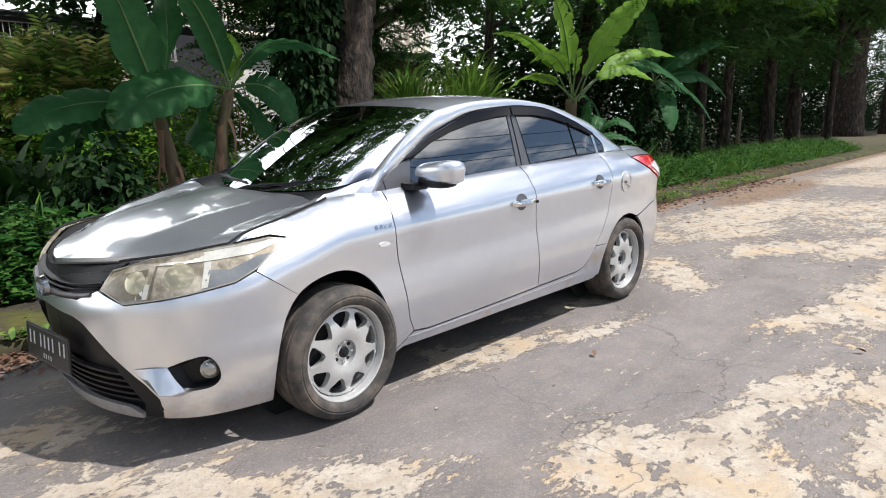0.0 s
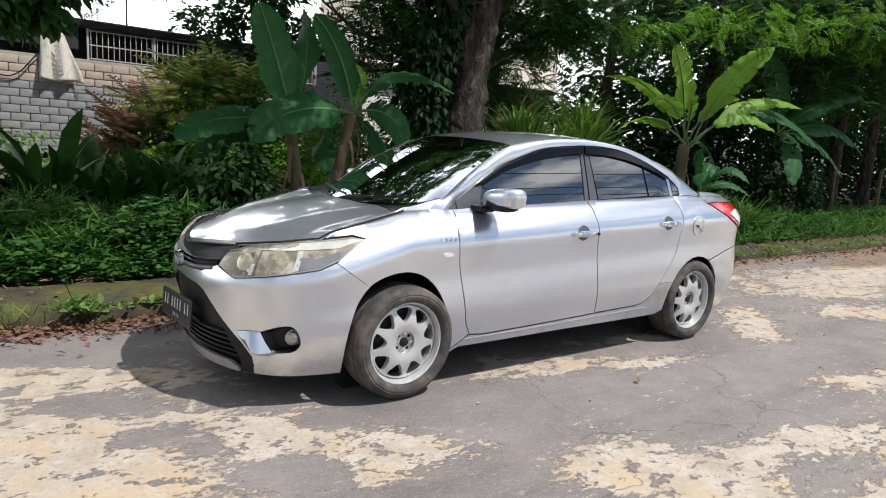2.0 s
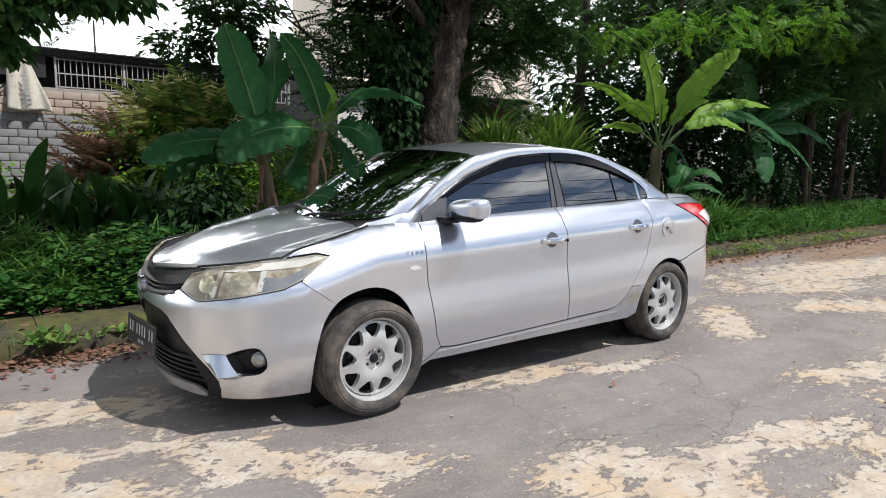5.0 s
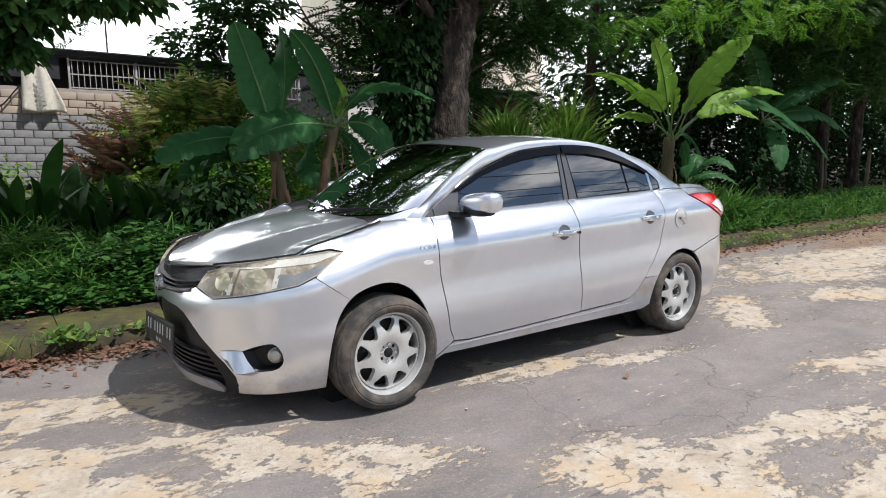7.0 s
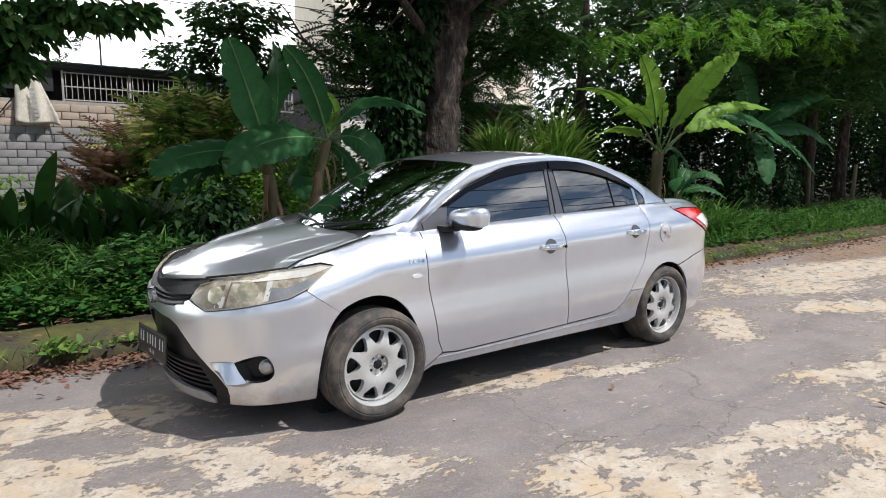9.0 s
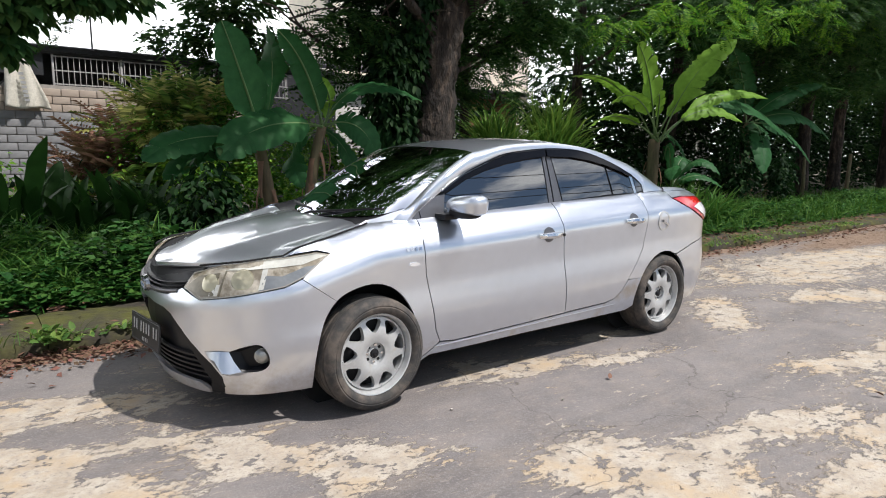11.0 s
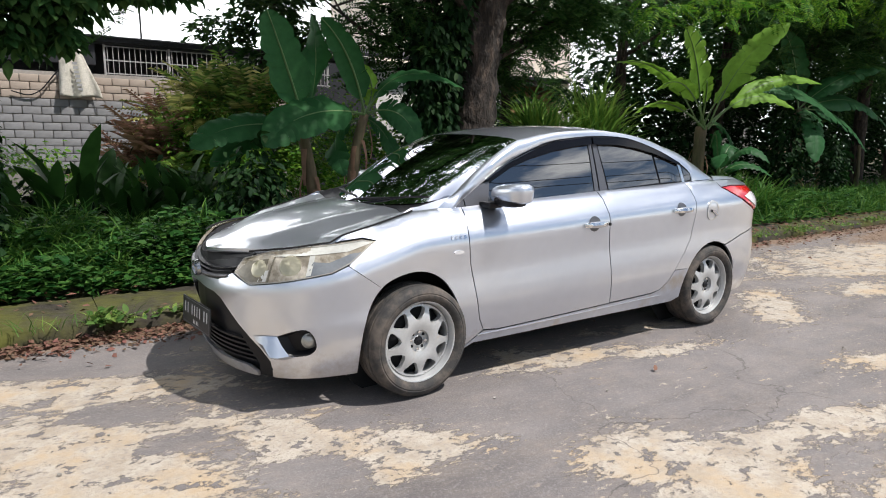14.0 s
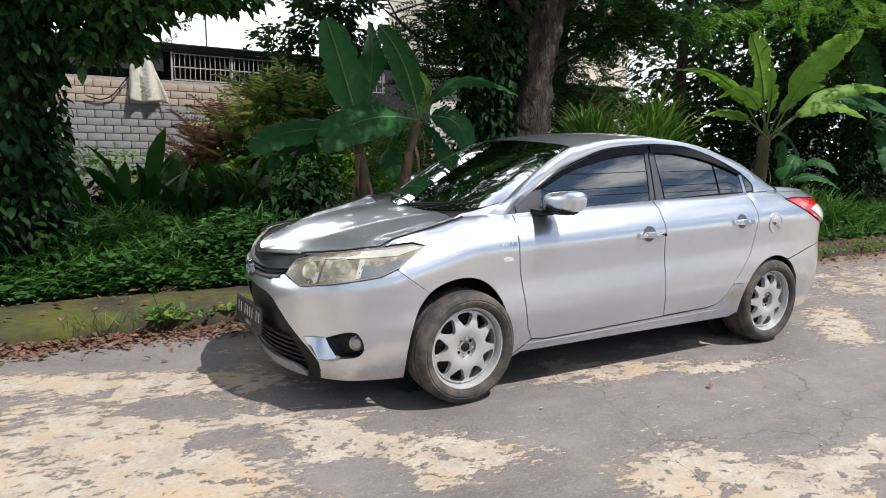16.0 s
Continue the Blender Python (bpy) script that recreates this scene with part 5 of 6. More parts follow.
ZTOP = [(-0.958, 0.765), (-0.7, 0.81), (-0.4, 0.865), (-0.24, 0.907), (0, 0.982), (0.3, 1.002), (0.7, 1.018), (1.4, 1.05), (2.4, 1.085), (2.9, 1.085), (3.3, 1.07), (3.45, 1.06)]
INSET = [(0, 0.15), (0.015, 0.118), (0.03, 0.097), (0.07, 0.063), (0.12, 0.028), (0.150, 0.011), (0.180, 0.005), (0.25, 0.009), (0.36, 0.013), (0.5, 0.0)]
TUCK = [(0.15, 0.075), (0.2, 0.055), (0.26, 0.035), (0.35, 0.015), (0.45, 0)]


def on_contour(s):
    s = max(0.0, min(END - 1e-6, s))
    lo, hi = 0, len(ARC) - 1
    while hi - lo > 1:
        mid = (lo + hi) // 2
        lo, hi = (mid, hi) if ARC[mid] <= s else (lo, mid)
    f = (s - ARC[lo]) / (ARC[hi] - ARC[lo])

    def tan(i):
        u, v = FINE[max(0, i - 1)], FINE[min(len(FINE) - 1, i + 1)]
        d = math.dist(u, v)
        return (v[0] - u[0]) / d, (v[1] - u[1]) / d
    (a, b), (c, d) = tan(lo), tan(hi)
    t = Vector((a + (c - a) * f, b + (d - b) * f)).normalized()
    if s < 0.02 or s > END - 0.02:
        t = Vector((0, 1 if s < 1 else -1))
    return FINE[lo][0] + (FINE[hi][0] - FINE[lo][0]) * f, FINE[lo][1] + (FINE[hi][1] - FINE[lo][1]) * f, -t[1], t[0]


def belt(s, z, out=0.0):
    """The lower body: s runs round it from the nose's middle, along the side, to the tail's middle."""
    x, y, nx, ny = on_contour(s)
    nose = 0.45 + 0.55 * (1 - max(0.0, -nx)) if x < 0 else 1.0
    e = (lerp_table(INSET, lerp_table(ZTOP, x) - z)) * nose + lerp_table(TUCK, z) - out
    return x - nx * e, -(y - ny * e), z


def belt_in(s, z):
    x, y, nx, ny = on_contour(s)
    return -nx, ny, 0


def at_x(x):
    """s on the flank for a station x."""
    lo, hi = 0.9, 4.6
    for _ in range(30):
        mid = (lo + hi) / 2
        lo, hi = (mid, hi) if on_contour(mid)[0] < x else (lo, mid)
    return lo


car = thing("car", None, None, "silver metallic four-door sedan with dark tinted windows, parked on the road", "car")


def pair(name, data, mat, parent=car, label="", sharp=38):
    """The part on the one flank and its mirror image on the other."""
    return part(name, data, mat, parent, label, sharp), part(name, flipped(data), mat, parent, label, sharp)


def panel(outline, holes=(), out=0.0, gap=0.0012, step=0.04, flange=0.02):
    return sheet(shrunk(dense(outline, step), gap), lambda s, z: belt(s, z, out), step, holes, flange, belt_in)


def whole(outline, holes=(), out=0.0, gap=0.0012, step=0.04, flange=0.02):
    """A panel across the nose or tail, made of both halves."""
    d = panel(outline, holes, out, gap, step, flange)
    return join(d, flipped(d))


arch_front = catmull([(1.128, 0.165), (1.133, 0.30), (1.15, 0.42), (1.187, 0.53), (1.25, 0.617), (1.34, 0.664), (1.455, 0.682), (1.56, 0.657), (1.64, 0.595), (1.70, 0.495), (1.735, 0.38), (1.76, 0.27), (1.765, 0.19)], 4)
wheel_s = at_x(2.535)
arch_rear = [(wheel_s - 0.345 * math.cos(a), 0.295 + 0.345 * math.sin(a)) for a in (radians(-18 + 12 * k) for k in range(19))]
split = min(range(len(arch_front)), key=lambda i: abs(arch_front[i][0] - 1.25))
lamp = [(0.432, 0.698), (0.56, 0.650), (0.71, 0.669), (0.99, 0.711), (1.09, 0.752), (1.245, 0.852), (1.18, 0.865), (1.03, 0.848), (0.85, 0.836), (0.64, 0.818), (0.47, 0.776)]

# lower grille, fog lamp recesses, front bumper
mouth = [(-0.02, 0.592), (0.27, 0.580), (0.335, 0.558), (0.42, 0.49), (0.51, 0.41), (0.60, 0.33), (0.650, 0.262), (0.640, 0.215), (0.60, 0.19), (0.545, 0.19), (0.49, 0.222), (0.3, 0.226), (-0.02, 0.226)]
fog_hole = catmull([(0.70, 0.40), (0.78, 0.428), (0.855, 0.437), (0.893, 0.40), (0.905, 0.345), (0.88, 0.31), (0.83, 0.298), (0.75, 0.307), (0.70, 0.40)], 3)[:-1]
# the grille opening reaches the middle line, so it is cut by the outline
bumper_out = [(0, 0.630), (0.30, 0.648), (0.415, 0.692), (0.56, 0.648), (0.71, 0.667), (0.99, 0.709), (1.075, 0.742)] + arch_front[:split + 1][::-1] + [(0.9, 0.165), (0.64, 0.165)] + [(0.650, 0.215)] + mouth[6:0:-1] + [(0, 0.592)]
bumper = whole(bumper_out, [fog_hole], gap=0.0, step=0.033)
front_bumper = part("front_bumper", bumper, PAINT, car)
lip = whole([(0, 0.222), (0.3, 0.222), (0.49, 0.217), (0.545, 0.186), (0.545, 0.163), (0, 0.163)], out=0.004, gap=0.0, step=0.03)
part("bumper_lip", lip, PAINT, front_bumper)
grille_back = whole([(0, 0.60), (0.28, 0.588), (0.345, 0.563), (0.43, 0.49), (0.61, 0.33), (0.66, 0.26), (0.655, 0.17), (0.53, 0.165), (0.49, 0.20), (0, 0.20)], out=-0.035, gap=0, step=0.04)
part("lower_grille", grille_back, BLACK_PLASTIC, front_bumper, "matt black plastic lower grille")
frame_bar = panel([(0.40, 0.50), (0.43, 0.487), (0.52, 0.405), (0.61, 0.33), (0.655, 0.262), (0.645, 0.168), (0.55, 0.168), (0.575, 0.24), (0.50, 0.35)], out=-0.006, gap=0, step=0.03)
pair("grille_surround", frame_bar, BLACK_PLASTIC, front_bumper)
for k in range(5):
    z = 0.245 + 0.027 * k
    edge = lerp_table([(0.22, 0.56), (0.33, 0.52), (0.5, 0.38)], z)
    rows = [[Vector(belt(s, z + dz, o)) for dz, o in ((-0.004, -0.03), (0.0, -0.012), (0.010, -0.012), (0.013, -0.03))] for s in (edge * i / 10 for i in range(11))]
    d = loft(rows)
    part("grille_slat", join(d, flipped(d)), BLACK_PLASTIC, front_bumper)
# recess of each fog lamp
centre = (0.825, 0.365)
deep = [(centre[0] + (s - centre[0]) * 0.72 + 0.01, centre[1] + (z - centre[1]) * 0.74) for s, z in fog_hole]
fog_rows = [[Vector(belt(s, z, 0.002)) for s, z in fog_hole + fog_hole[:1]], [Vector(belt(s, z, -0.045)) for s, z in deep + deep[:1]]]
fog_back = sheet(deep, lambda s, z: belt(s, z, -0.045), 0.03)
for d in (join(loft(fog_rows), fog_back),):
    wells = pair("fog_lamp_recess", d, BLACK_PLASTIC, front_bumper)
fx, fy, fz = belt(0.868, 0.372, -0.024)
fnx, fny = on_contour(0.865)[2:]
dome = [(0.0, -0.016), (0.016, -0.014), (0.028, -0.008), (0.034, 0.0), (0.039, 0.002), (0.039, 0.03)]
turn = Matrix.Translation((fx, fy, fz)) @ Matrix.Rotation(-math.atan2(-fnx, fny), 4, "Z")
lens = moved(lathe(dome, 24), turn)
pair("fog_lamp", lens, material("fog_lamp_glass", (0.36, 0.355, 0.33), 0.12, 0.5, 60, 0.2, coat=1.0), front_bumper, "round clear fog lamp")
# bright ledge that leads into each recess
ledge_rows = [[Vector(belt(s, z, o)) for s, z, o in row] for row in (
    ((0.565, 0.392, 0.002), (0.60, 0.396, 0.006), (0.65, 0.402, 0.006), (0.705, 0.402, 0.002)),
    ((0.60, 0.360, 0.014), (0.635, 0.360, 0.026), (0.685, 0.360, 0.026), (0.730, 0.358, 0.010)),
    ((0.655, 0.305, 0.014), (0.68, 0.302, 0.050), (0.72, 0.302, 0.048), (0.765, 0.303, 0.014)),
    ((0.66, 0.285, 0.002), (0.69, 0.275, 0.006), (0.74, 0.278, 0.006), (0.79, 0.292, 0.002)))]
pair("bumper_ledge", loft(ledge_rows), PAINT, front_bumper)
# upper grille with chrome bar and badge
upper = whole([(0, 0.615), (0.31, 0.635), (0.41, 0.69), (0.50, 0.79), (0.30, 0.745), (0, 0.705)], out=-0.03, gap=0, step=0.04)
grille = part("upper_grille", upper, BLACK_PLASTIC, car)
for z0, z1, o, wide, mat in ((0.640, 0.656, 0.004, 0.38, GREY_LOUVRE), (0.666, 0.674, -0.010, 0.40, BLACK_PLASTIC), (0.684, 0.692, -0.012, 0.42, BLACK_PLASTIC)):
    rows = [[Vector(belt(s, z + 0.03 * (s / 0.4) ** 2, oo)) for z, oo in ((z0, o - 0.02), (z0, o), ((z0 + z1) / 2, o + 0.004), (z1, o), (z1, o - 0.02))] for s in (wide * i / 12 for i in range(13))]
    d = loft(rows)
    part("grille_bar", join(d, flipped(d)), mat, grille)
bx = belt(0, 0.66, 0.022)[0]


def ring(ry, rz, w, cy=0.0, cz=0.0, n=32):
    rows = []
    for a in (2 * math.pi * k / n for k in range(n + 1)):
        c, s_ = math.cos(a), math.sin(a)
        rows.append([(bx + 0.012, cy + c * (ry - w), cz + s_ * (rz - w)), (bx - 0.006, cy + c * (ry - w * 0.6), cz + s_ * (rz - w * 0.6)), (bx - 0.006, cy + c * (ry - w * 0.4), cz + s_ * (rz - w * 0.4)), (bx + 0.012, cy + c * ry, cz + s_ * rz)])
    return loft(rows)


badge = join(ring(0.068, 0.046, 0.013, 0, 0.662), ring(0.024, 0.040, 0.010, 0, 0.662), ring(0.050, 0.018, 0.009, 0, 0.684))
part("badge", badge, DULL_CHROME, grille, "chrome oval badge")

# number plate: dark, with plain light bars
plate_m = pose(-0.972, 0.0, 0.395, 0, 0, 0) @ Matrix.Rotation(radians(6), 4, "Z") @ Matrix.Rotation(radians(4), 4, "Y")
plate = part("number_plate", moved(box((0, 0, 0), (0.008, 0.435, 0.155), 0.003), plate_m), PLATE_BLACK, car, "black number plate with light bars")
rim_bits = [box((-0.005, 0, s * 0.069), (0.003, 0.415, 0.004)) for s in (-1, 1)] + [box((-0.005, s * 0.207, 0), (0.003, 0.004, 0.142)) for s in (-1, 1)]
part("plate_rim", moved(join(*rim_bits), plate_m), GREY_LOUVRE, plate)
for y0 in (0.172, 0.130, 0.062, 0.021, -0.020, -0.061, -0.130, -0.172):
    part("plate_bar", moved(box((-0.005, y0, 0.018), (0.0015, 0.012, 0.058)), plate_m), PLATE_WHITE, plate)
for y0 in (0.036, 0.014, -0.014, -0.036):
    part("plate_bar", moved(box((-0.005, y0, -0.045), (0.0015, 0.007, 0.020)), plate_m), PLATE_WHITE, plate)

LAMP_PROJ = material("projector_bowl", (0.40, 0.365, 0.25), 0.15, 0.5, 30, 0.1, coat=1.0)
# headlights: clouded lens; colour patches on it paint the reflector's highlights and shade
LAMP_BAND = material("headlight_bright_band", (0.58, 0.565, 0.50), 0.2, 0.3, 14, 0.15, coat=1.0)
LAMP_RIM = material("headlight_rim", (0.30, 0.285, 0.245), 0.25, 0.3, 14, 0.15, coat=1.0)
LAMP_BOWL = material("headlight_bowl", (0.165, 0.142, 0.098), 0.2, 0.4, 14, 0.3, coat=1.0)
hl = pair("headlight", panel(lamp, out=0.0, gap=0.004, step=0.03), LAMP_LENS, car, "yellowed headlight lens")
# outlines of the painted dark corner and the painted bright streak
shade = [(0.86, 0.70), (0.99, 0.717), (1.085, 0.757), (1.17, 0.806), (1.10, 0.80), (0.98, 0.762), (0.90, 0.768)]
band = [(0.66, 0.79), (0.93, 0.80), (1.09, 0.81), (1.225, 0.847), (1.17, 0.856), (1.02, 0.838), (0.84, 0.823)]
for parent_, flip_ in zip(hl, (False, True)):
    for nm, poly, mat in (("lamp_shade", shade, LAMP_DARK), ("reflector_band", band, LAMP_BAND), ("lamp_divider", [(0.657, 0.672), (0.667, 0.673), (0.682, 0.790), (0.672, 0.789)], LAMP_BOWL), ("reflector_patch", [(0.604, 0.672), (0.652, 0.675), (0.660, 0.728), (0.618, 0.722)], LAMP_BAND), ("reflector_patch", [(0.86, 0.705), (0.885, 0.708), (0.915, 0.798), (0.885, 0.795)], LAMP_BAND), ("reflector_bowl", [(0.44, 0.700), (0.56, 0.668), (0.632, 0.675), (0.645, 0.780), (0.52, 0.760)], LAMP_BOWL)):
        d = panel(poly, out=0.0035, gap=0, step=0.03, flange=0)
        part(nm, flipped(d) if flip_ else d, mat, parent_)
    for s0, z0, r in ((0.60, 0.728, 0.052), (0.775, 0.748, 0.058)):
        x, y, z = belt(s0, z0, -0.004)
        nx, ny = on_contour(s0)[2:]
        d = moved(lathe([(0, -0.012), (r * 0.6, -0.010), (r * 0.9, -0.004), (r, 0.006)], 28), Matrix.Translation((x, y, z)) @ Matrix.Rotation(-math.atan2(-nx, ny), 4, "Z") @ Matrix.Rotation(radians(-24), 4, "X"))
        part("projector_lamp", flipped(d) if flip_ else d, LAMP_PROJ, parent_)

    rim_poly = shrunk(dense(lamp, 0.03), 0.004)
    d = sheet(rim_poly, lambda s, z: belt(s, z, 0.006), 0.03, [shrunk(dense(lamp, 0.03), 0.009)])
    part("lens_rim", flipped(d) if flip_ else d, LAMP_RIM, parent_)

# wings, doors, sills, quarters, tail
hood_line = [(0.0, 0.706), (0.25, 0.736), (0.51, 0.804), (0.70, 0.824), (0.85, 0.835), (1.0, 0.846), (1.075, 0.88), (1.25, 0.918), (1.42, 0.962), (1.50, 0.984)]
gap_door = [(1.80, 0.994), (1.785, 0.90), (1.778, 0.83), (1.79, 0.70), (1.815, 0.58), (1.838, 0.46), (1.858, 0.37), (1.895, 0.297)]
wing = [(1.08, 0.742), (1.092, 0.757), (1.25, 0.855), (1.185, 0.869), (1.035, 0.852), (1.085, 0.884), (1.25, 0.920), (1.42, 0.964), (1.50, 0.986), (1.66, 0.994)] + gap_door + [(1.80, 0.225), (1.768, 0.195)] + arch_front[split:][::-1]
pair("front_wing", panel(wing), PAINT)
door_top = [(at_x(x), lerp_table(ZTOP, x) - 0.003) for x in (1.392, 1.1, 0.8, 0.5)]
front_door_out = [(s + 0.003, z) for s, z in gap_door] + [(2.0, 0.287), (2.5, 0.303), (2.922, 0.318), (2.898, 0.55), (2.876, 0.78), (2.871, 0.95)] + door_top
front_doors = pair("front_door", panel(front_door_out), PAINT)
gap_rear = [(3.79, 1.08), (3.785, 0.98), (3.768, 0.84), (3.735, 0.69), (3.66, 0.59), (3.575, 0.49), (3.50, 0.395), (3.42, 0.345), (3.34, 0.332)]
top_r = [(at_x(x), lerp_table(ZTOP, x) - 0.003) for x in (1.398, 1.7, 2.0)]
rear_door_out = top_r[::1] + gap_rear + [(2.926, 0.320), (2.902, 0.55), (2.880, 0.78), (2.875, 0.95)]
rear_doors = pair("rear_door", panel(rear_door_out), PAINT)
front_half = [p for p in arch_rear if p[0] < wheel_s and 0.24 < p[1] < 0.47]
joint = (wheel_s - 0.345 * math.cos(math.asin((0.47 - 0.295) / 0.345)), 0.47)
mid_half = [joint] + [p for p in arch_rear if p[0] <= wheel_s + 0.20 and p[1] >= 0.47]
back_half = [p for p in arch_rear if p[0] > wheel_s + 0.20]
pair("sill", panel([(1.80, 0.222), (1.898, 0.290), (2.0, 0.281), (2.5, 0.297), (2.93, 0.312), (3.34, 0.325), (3.42, 0.341), (3.50, 0.391), (3.565, 0.470), joint] + front_half[::-1] + [(3.60, 0.232), (2.6, 0.232), (1.84, 0.222), (1.77, 0.185)], step=0.045), MUD, car, "silver sill with brown road dust")
pair("sill_trim", loft([[Vector(belt(s, lerp_table([(1.9, 0.268), (3.4, 0.30)], s) + dz, o)) for dz, o in ((-0.005, 0.0), (-0.002, 0.002), (0.002, 0.002), (0.005, 0.0))] for s in (1.86 + 1.6 * i / 24 for i in range(25))]), PAINT)
tail = [(4.21, 1.032), (4.36, 1.04), (4.62, 1.03), (4.83, 1.0), (4.87, 0.90), (4.84, 0.838), (4.68, 0.838), (4.50, 0.905)]
quarter = [(3.793, 1.080), (3.788, 0.98), (3.771, 0.84), (3.738, 0.69), (3.663, 0.591), (3.578, 0.492), (3.566, 0.474)] + mid_half + [(4.19, 0.605), (4.45, 0.662), (4.75, 0.705), (4.84, 0.825), (4.68, 0.832), (4.49, 0.90), (4.20, 1.030), (4.21, 1.078), (4.0, 1.082)]
pair("rear_quarter", panel(quarter), PAINT)
back = [(4.22, 1.082), (4.6, 1.075), (END, 1.055), (END, 0.705), (4.76, 0.705), (4.85, 0.825), (4.88, 0.90), (4.84, 1.006), (4.62, 1.034), (4.36, 1.043), (4.212, 1.036), (4.208, 1.080)]
part("boot_panel", whole(back, gap=0.0), PAINT, car)
tl = pair("tail_light", panel(tail, out=0.006, gap=0.002, step=0.03), TAIL_RED, car, "red wraparound tail light")
clear = [(4.47, 0.955), (4.62, 0.985), (4.80, 0.975), (4.82, 0.90), (4.80, 0.855), (4.70, 0.857), (4.56, 0.91)]
for parent_, flip_ in zip(tl, (False, True)):
    d = panel(clear, out=0.012, gap=0, step=0.03)
    part("clear_lens", flipped(d) if flip_ else d, TAIL_WHITE, parent_)
rear_bump = [(4.19, 0.597), (4.45, 0.655), (4.75, 0.698), (END, 0.698), (END, 0.215), (4.9, 0.205), (4.6, 0.20)] + [(wheel_s + 0.325, 0.19)] + back_half[::-1]
part("rear_bumper", whole(rear_bump, gap=0.0), PAINT, car)
# dark liner added as the shade behind the gaps, open at the wheels
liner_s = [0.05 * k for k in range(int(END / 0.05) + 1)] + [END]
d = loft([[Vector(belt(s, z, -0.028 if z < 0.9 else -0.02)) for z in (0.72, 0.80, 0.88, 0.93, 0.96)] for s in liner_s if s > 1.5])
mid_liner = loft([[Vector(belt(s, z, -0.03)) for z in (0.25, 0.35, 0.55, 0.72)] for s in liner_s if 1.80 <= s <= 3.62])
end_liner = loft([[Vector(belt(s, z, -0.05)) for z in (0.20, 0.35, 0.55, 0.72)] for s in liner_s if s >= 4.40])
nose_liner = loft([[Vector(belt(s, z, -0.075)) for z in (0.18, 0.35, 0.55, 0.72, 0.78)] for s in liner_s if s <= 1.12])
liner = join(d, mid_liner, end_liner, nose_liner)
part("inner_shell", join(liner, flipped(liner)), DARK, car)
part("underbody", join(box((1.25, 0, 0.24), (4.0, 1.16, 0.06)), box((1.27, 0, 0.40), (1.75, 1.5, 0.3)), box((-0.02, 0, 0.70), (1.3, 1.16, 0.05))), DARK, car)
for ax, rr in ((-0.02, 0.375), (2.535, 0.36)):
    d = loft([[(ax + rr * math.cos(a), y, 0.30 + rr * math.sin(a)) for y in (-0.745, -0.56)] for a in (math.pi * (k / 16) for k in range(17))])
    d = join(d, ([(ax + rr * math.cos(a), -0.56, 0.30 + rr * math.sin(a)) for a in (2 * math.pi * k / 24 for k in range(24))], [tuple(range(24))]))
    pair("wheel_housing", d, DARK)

# ---- top: hood, glass, roof
HOOD_Z = [(-0.905, 0.766), (-0.80, 0.808), (-0.7, 0.847), (-0.6, 0.884), (-0.5, 0.913), (-0.3, 0.955), (-0.1, 0.982), (0.0, 0.990), (0.2, 1.0)]
HOOD_C = [(-0.86, 0.15), (-0.7, 0.17), (-0.5, 0.20), (-0.3, 0.20), (-0.1, 0.15), (0.0, 0.12), (0.2, 0.08)]
hood_curve = catmull([(x, z) for x, z in HOOD_Z], 6)


def hood_z(x, y):
    crease = 0.006 * max(0.0, 1 - abs(abs(y) - 0.36 - 0.06 * x) / 0.09)
    return lerp_table(hood_curve, x) - lerp_table(HOOD_C, x) * y * y + crease


# the swept front edge stands a little open over the grille, then the edge follows the wing
FRONT_Z = [(0.0, 0.768), (0.2, 0.786), (0.35, 0.795), (0.5, 0.807), (0.6, 0.821), (0.68, 0.845)]
edge = [(-0.905 + 0.25 * (math.sqrt(y * y + 0.0064) - 0.08) + 0.62 * y * y, -y, lerp_table(FRONT_Z, y)) for y in (0.04 * k for k in range(17))]
edge += [p for p in (belt(s, lerp_table(hood_line, s)) for s in (0.9 + 0.6 * k / 24 for k in range(25))) if p[0] > -0.485]
plan = [(x, y) for x, y, z in edge]
plan += [(0.125, -0.642), (0.095, -0.54), (0.045, -0.40), (0.0, -0.2), (-0.022, 0)]


def hood_lift(x, y):
    z = hood_z(x, y)
    best = min(edge, key=lambda e: (e[0] - x) ** 2 + (e[1] + abs(y)) ** 2)
    dist = math.hypot(best[0] - x, best[1] + abs(y))
    w = max(0.0, 1 - dist / 0.16)
    w = w * w * (3 - 2 * w)
    return x, y, z * (1 - w) + (best[2] + 0.002 + dist * 0.22) * w


full = plan + [(x, -y) for x, y in plan[-2:0:-1]]
part("hood", sheet(shrunk(full, 0.009), hood_lift, 0.035, (), 0.02, lambda x, y: (0, 0, -1)), PAINT, car)
# thin black tubes added to draw the dark gap between bonnet and wings
part("hood_seal", tube([Vector(belt(s, lerp_table(hood_line, s))) + Vector((0, 0, 0.004)) for s in (0.5 + 1.0 * k / 30 for k in range(31))], 0.0055, 6), DARK, car)
part("hood_seal", flipped(tube([Vector(belt(s, lerp_table(hood_line, s))) + Vector((0, 0, 0.004)) for s in (0.5 + 1.0 * k / 30 for k in range(31))], 0.0055, 6)), DARK, car)
# shadow-black panel and sheet darken the gap below the bonnet
front = edge[:17]
sill_z = [(0.0, 0.700), (0.3, 0.738), (0.47, 0.770), (0.64, 0.810), (0.85, 0.830), (1.06, 0.850)]
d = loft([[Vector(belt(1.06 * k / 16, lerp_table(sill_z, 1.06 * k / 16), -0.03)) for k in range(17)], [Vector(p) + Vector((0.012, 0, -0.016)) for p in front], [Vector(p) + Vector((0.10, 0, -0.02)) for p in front]])
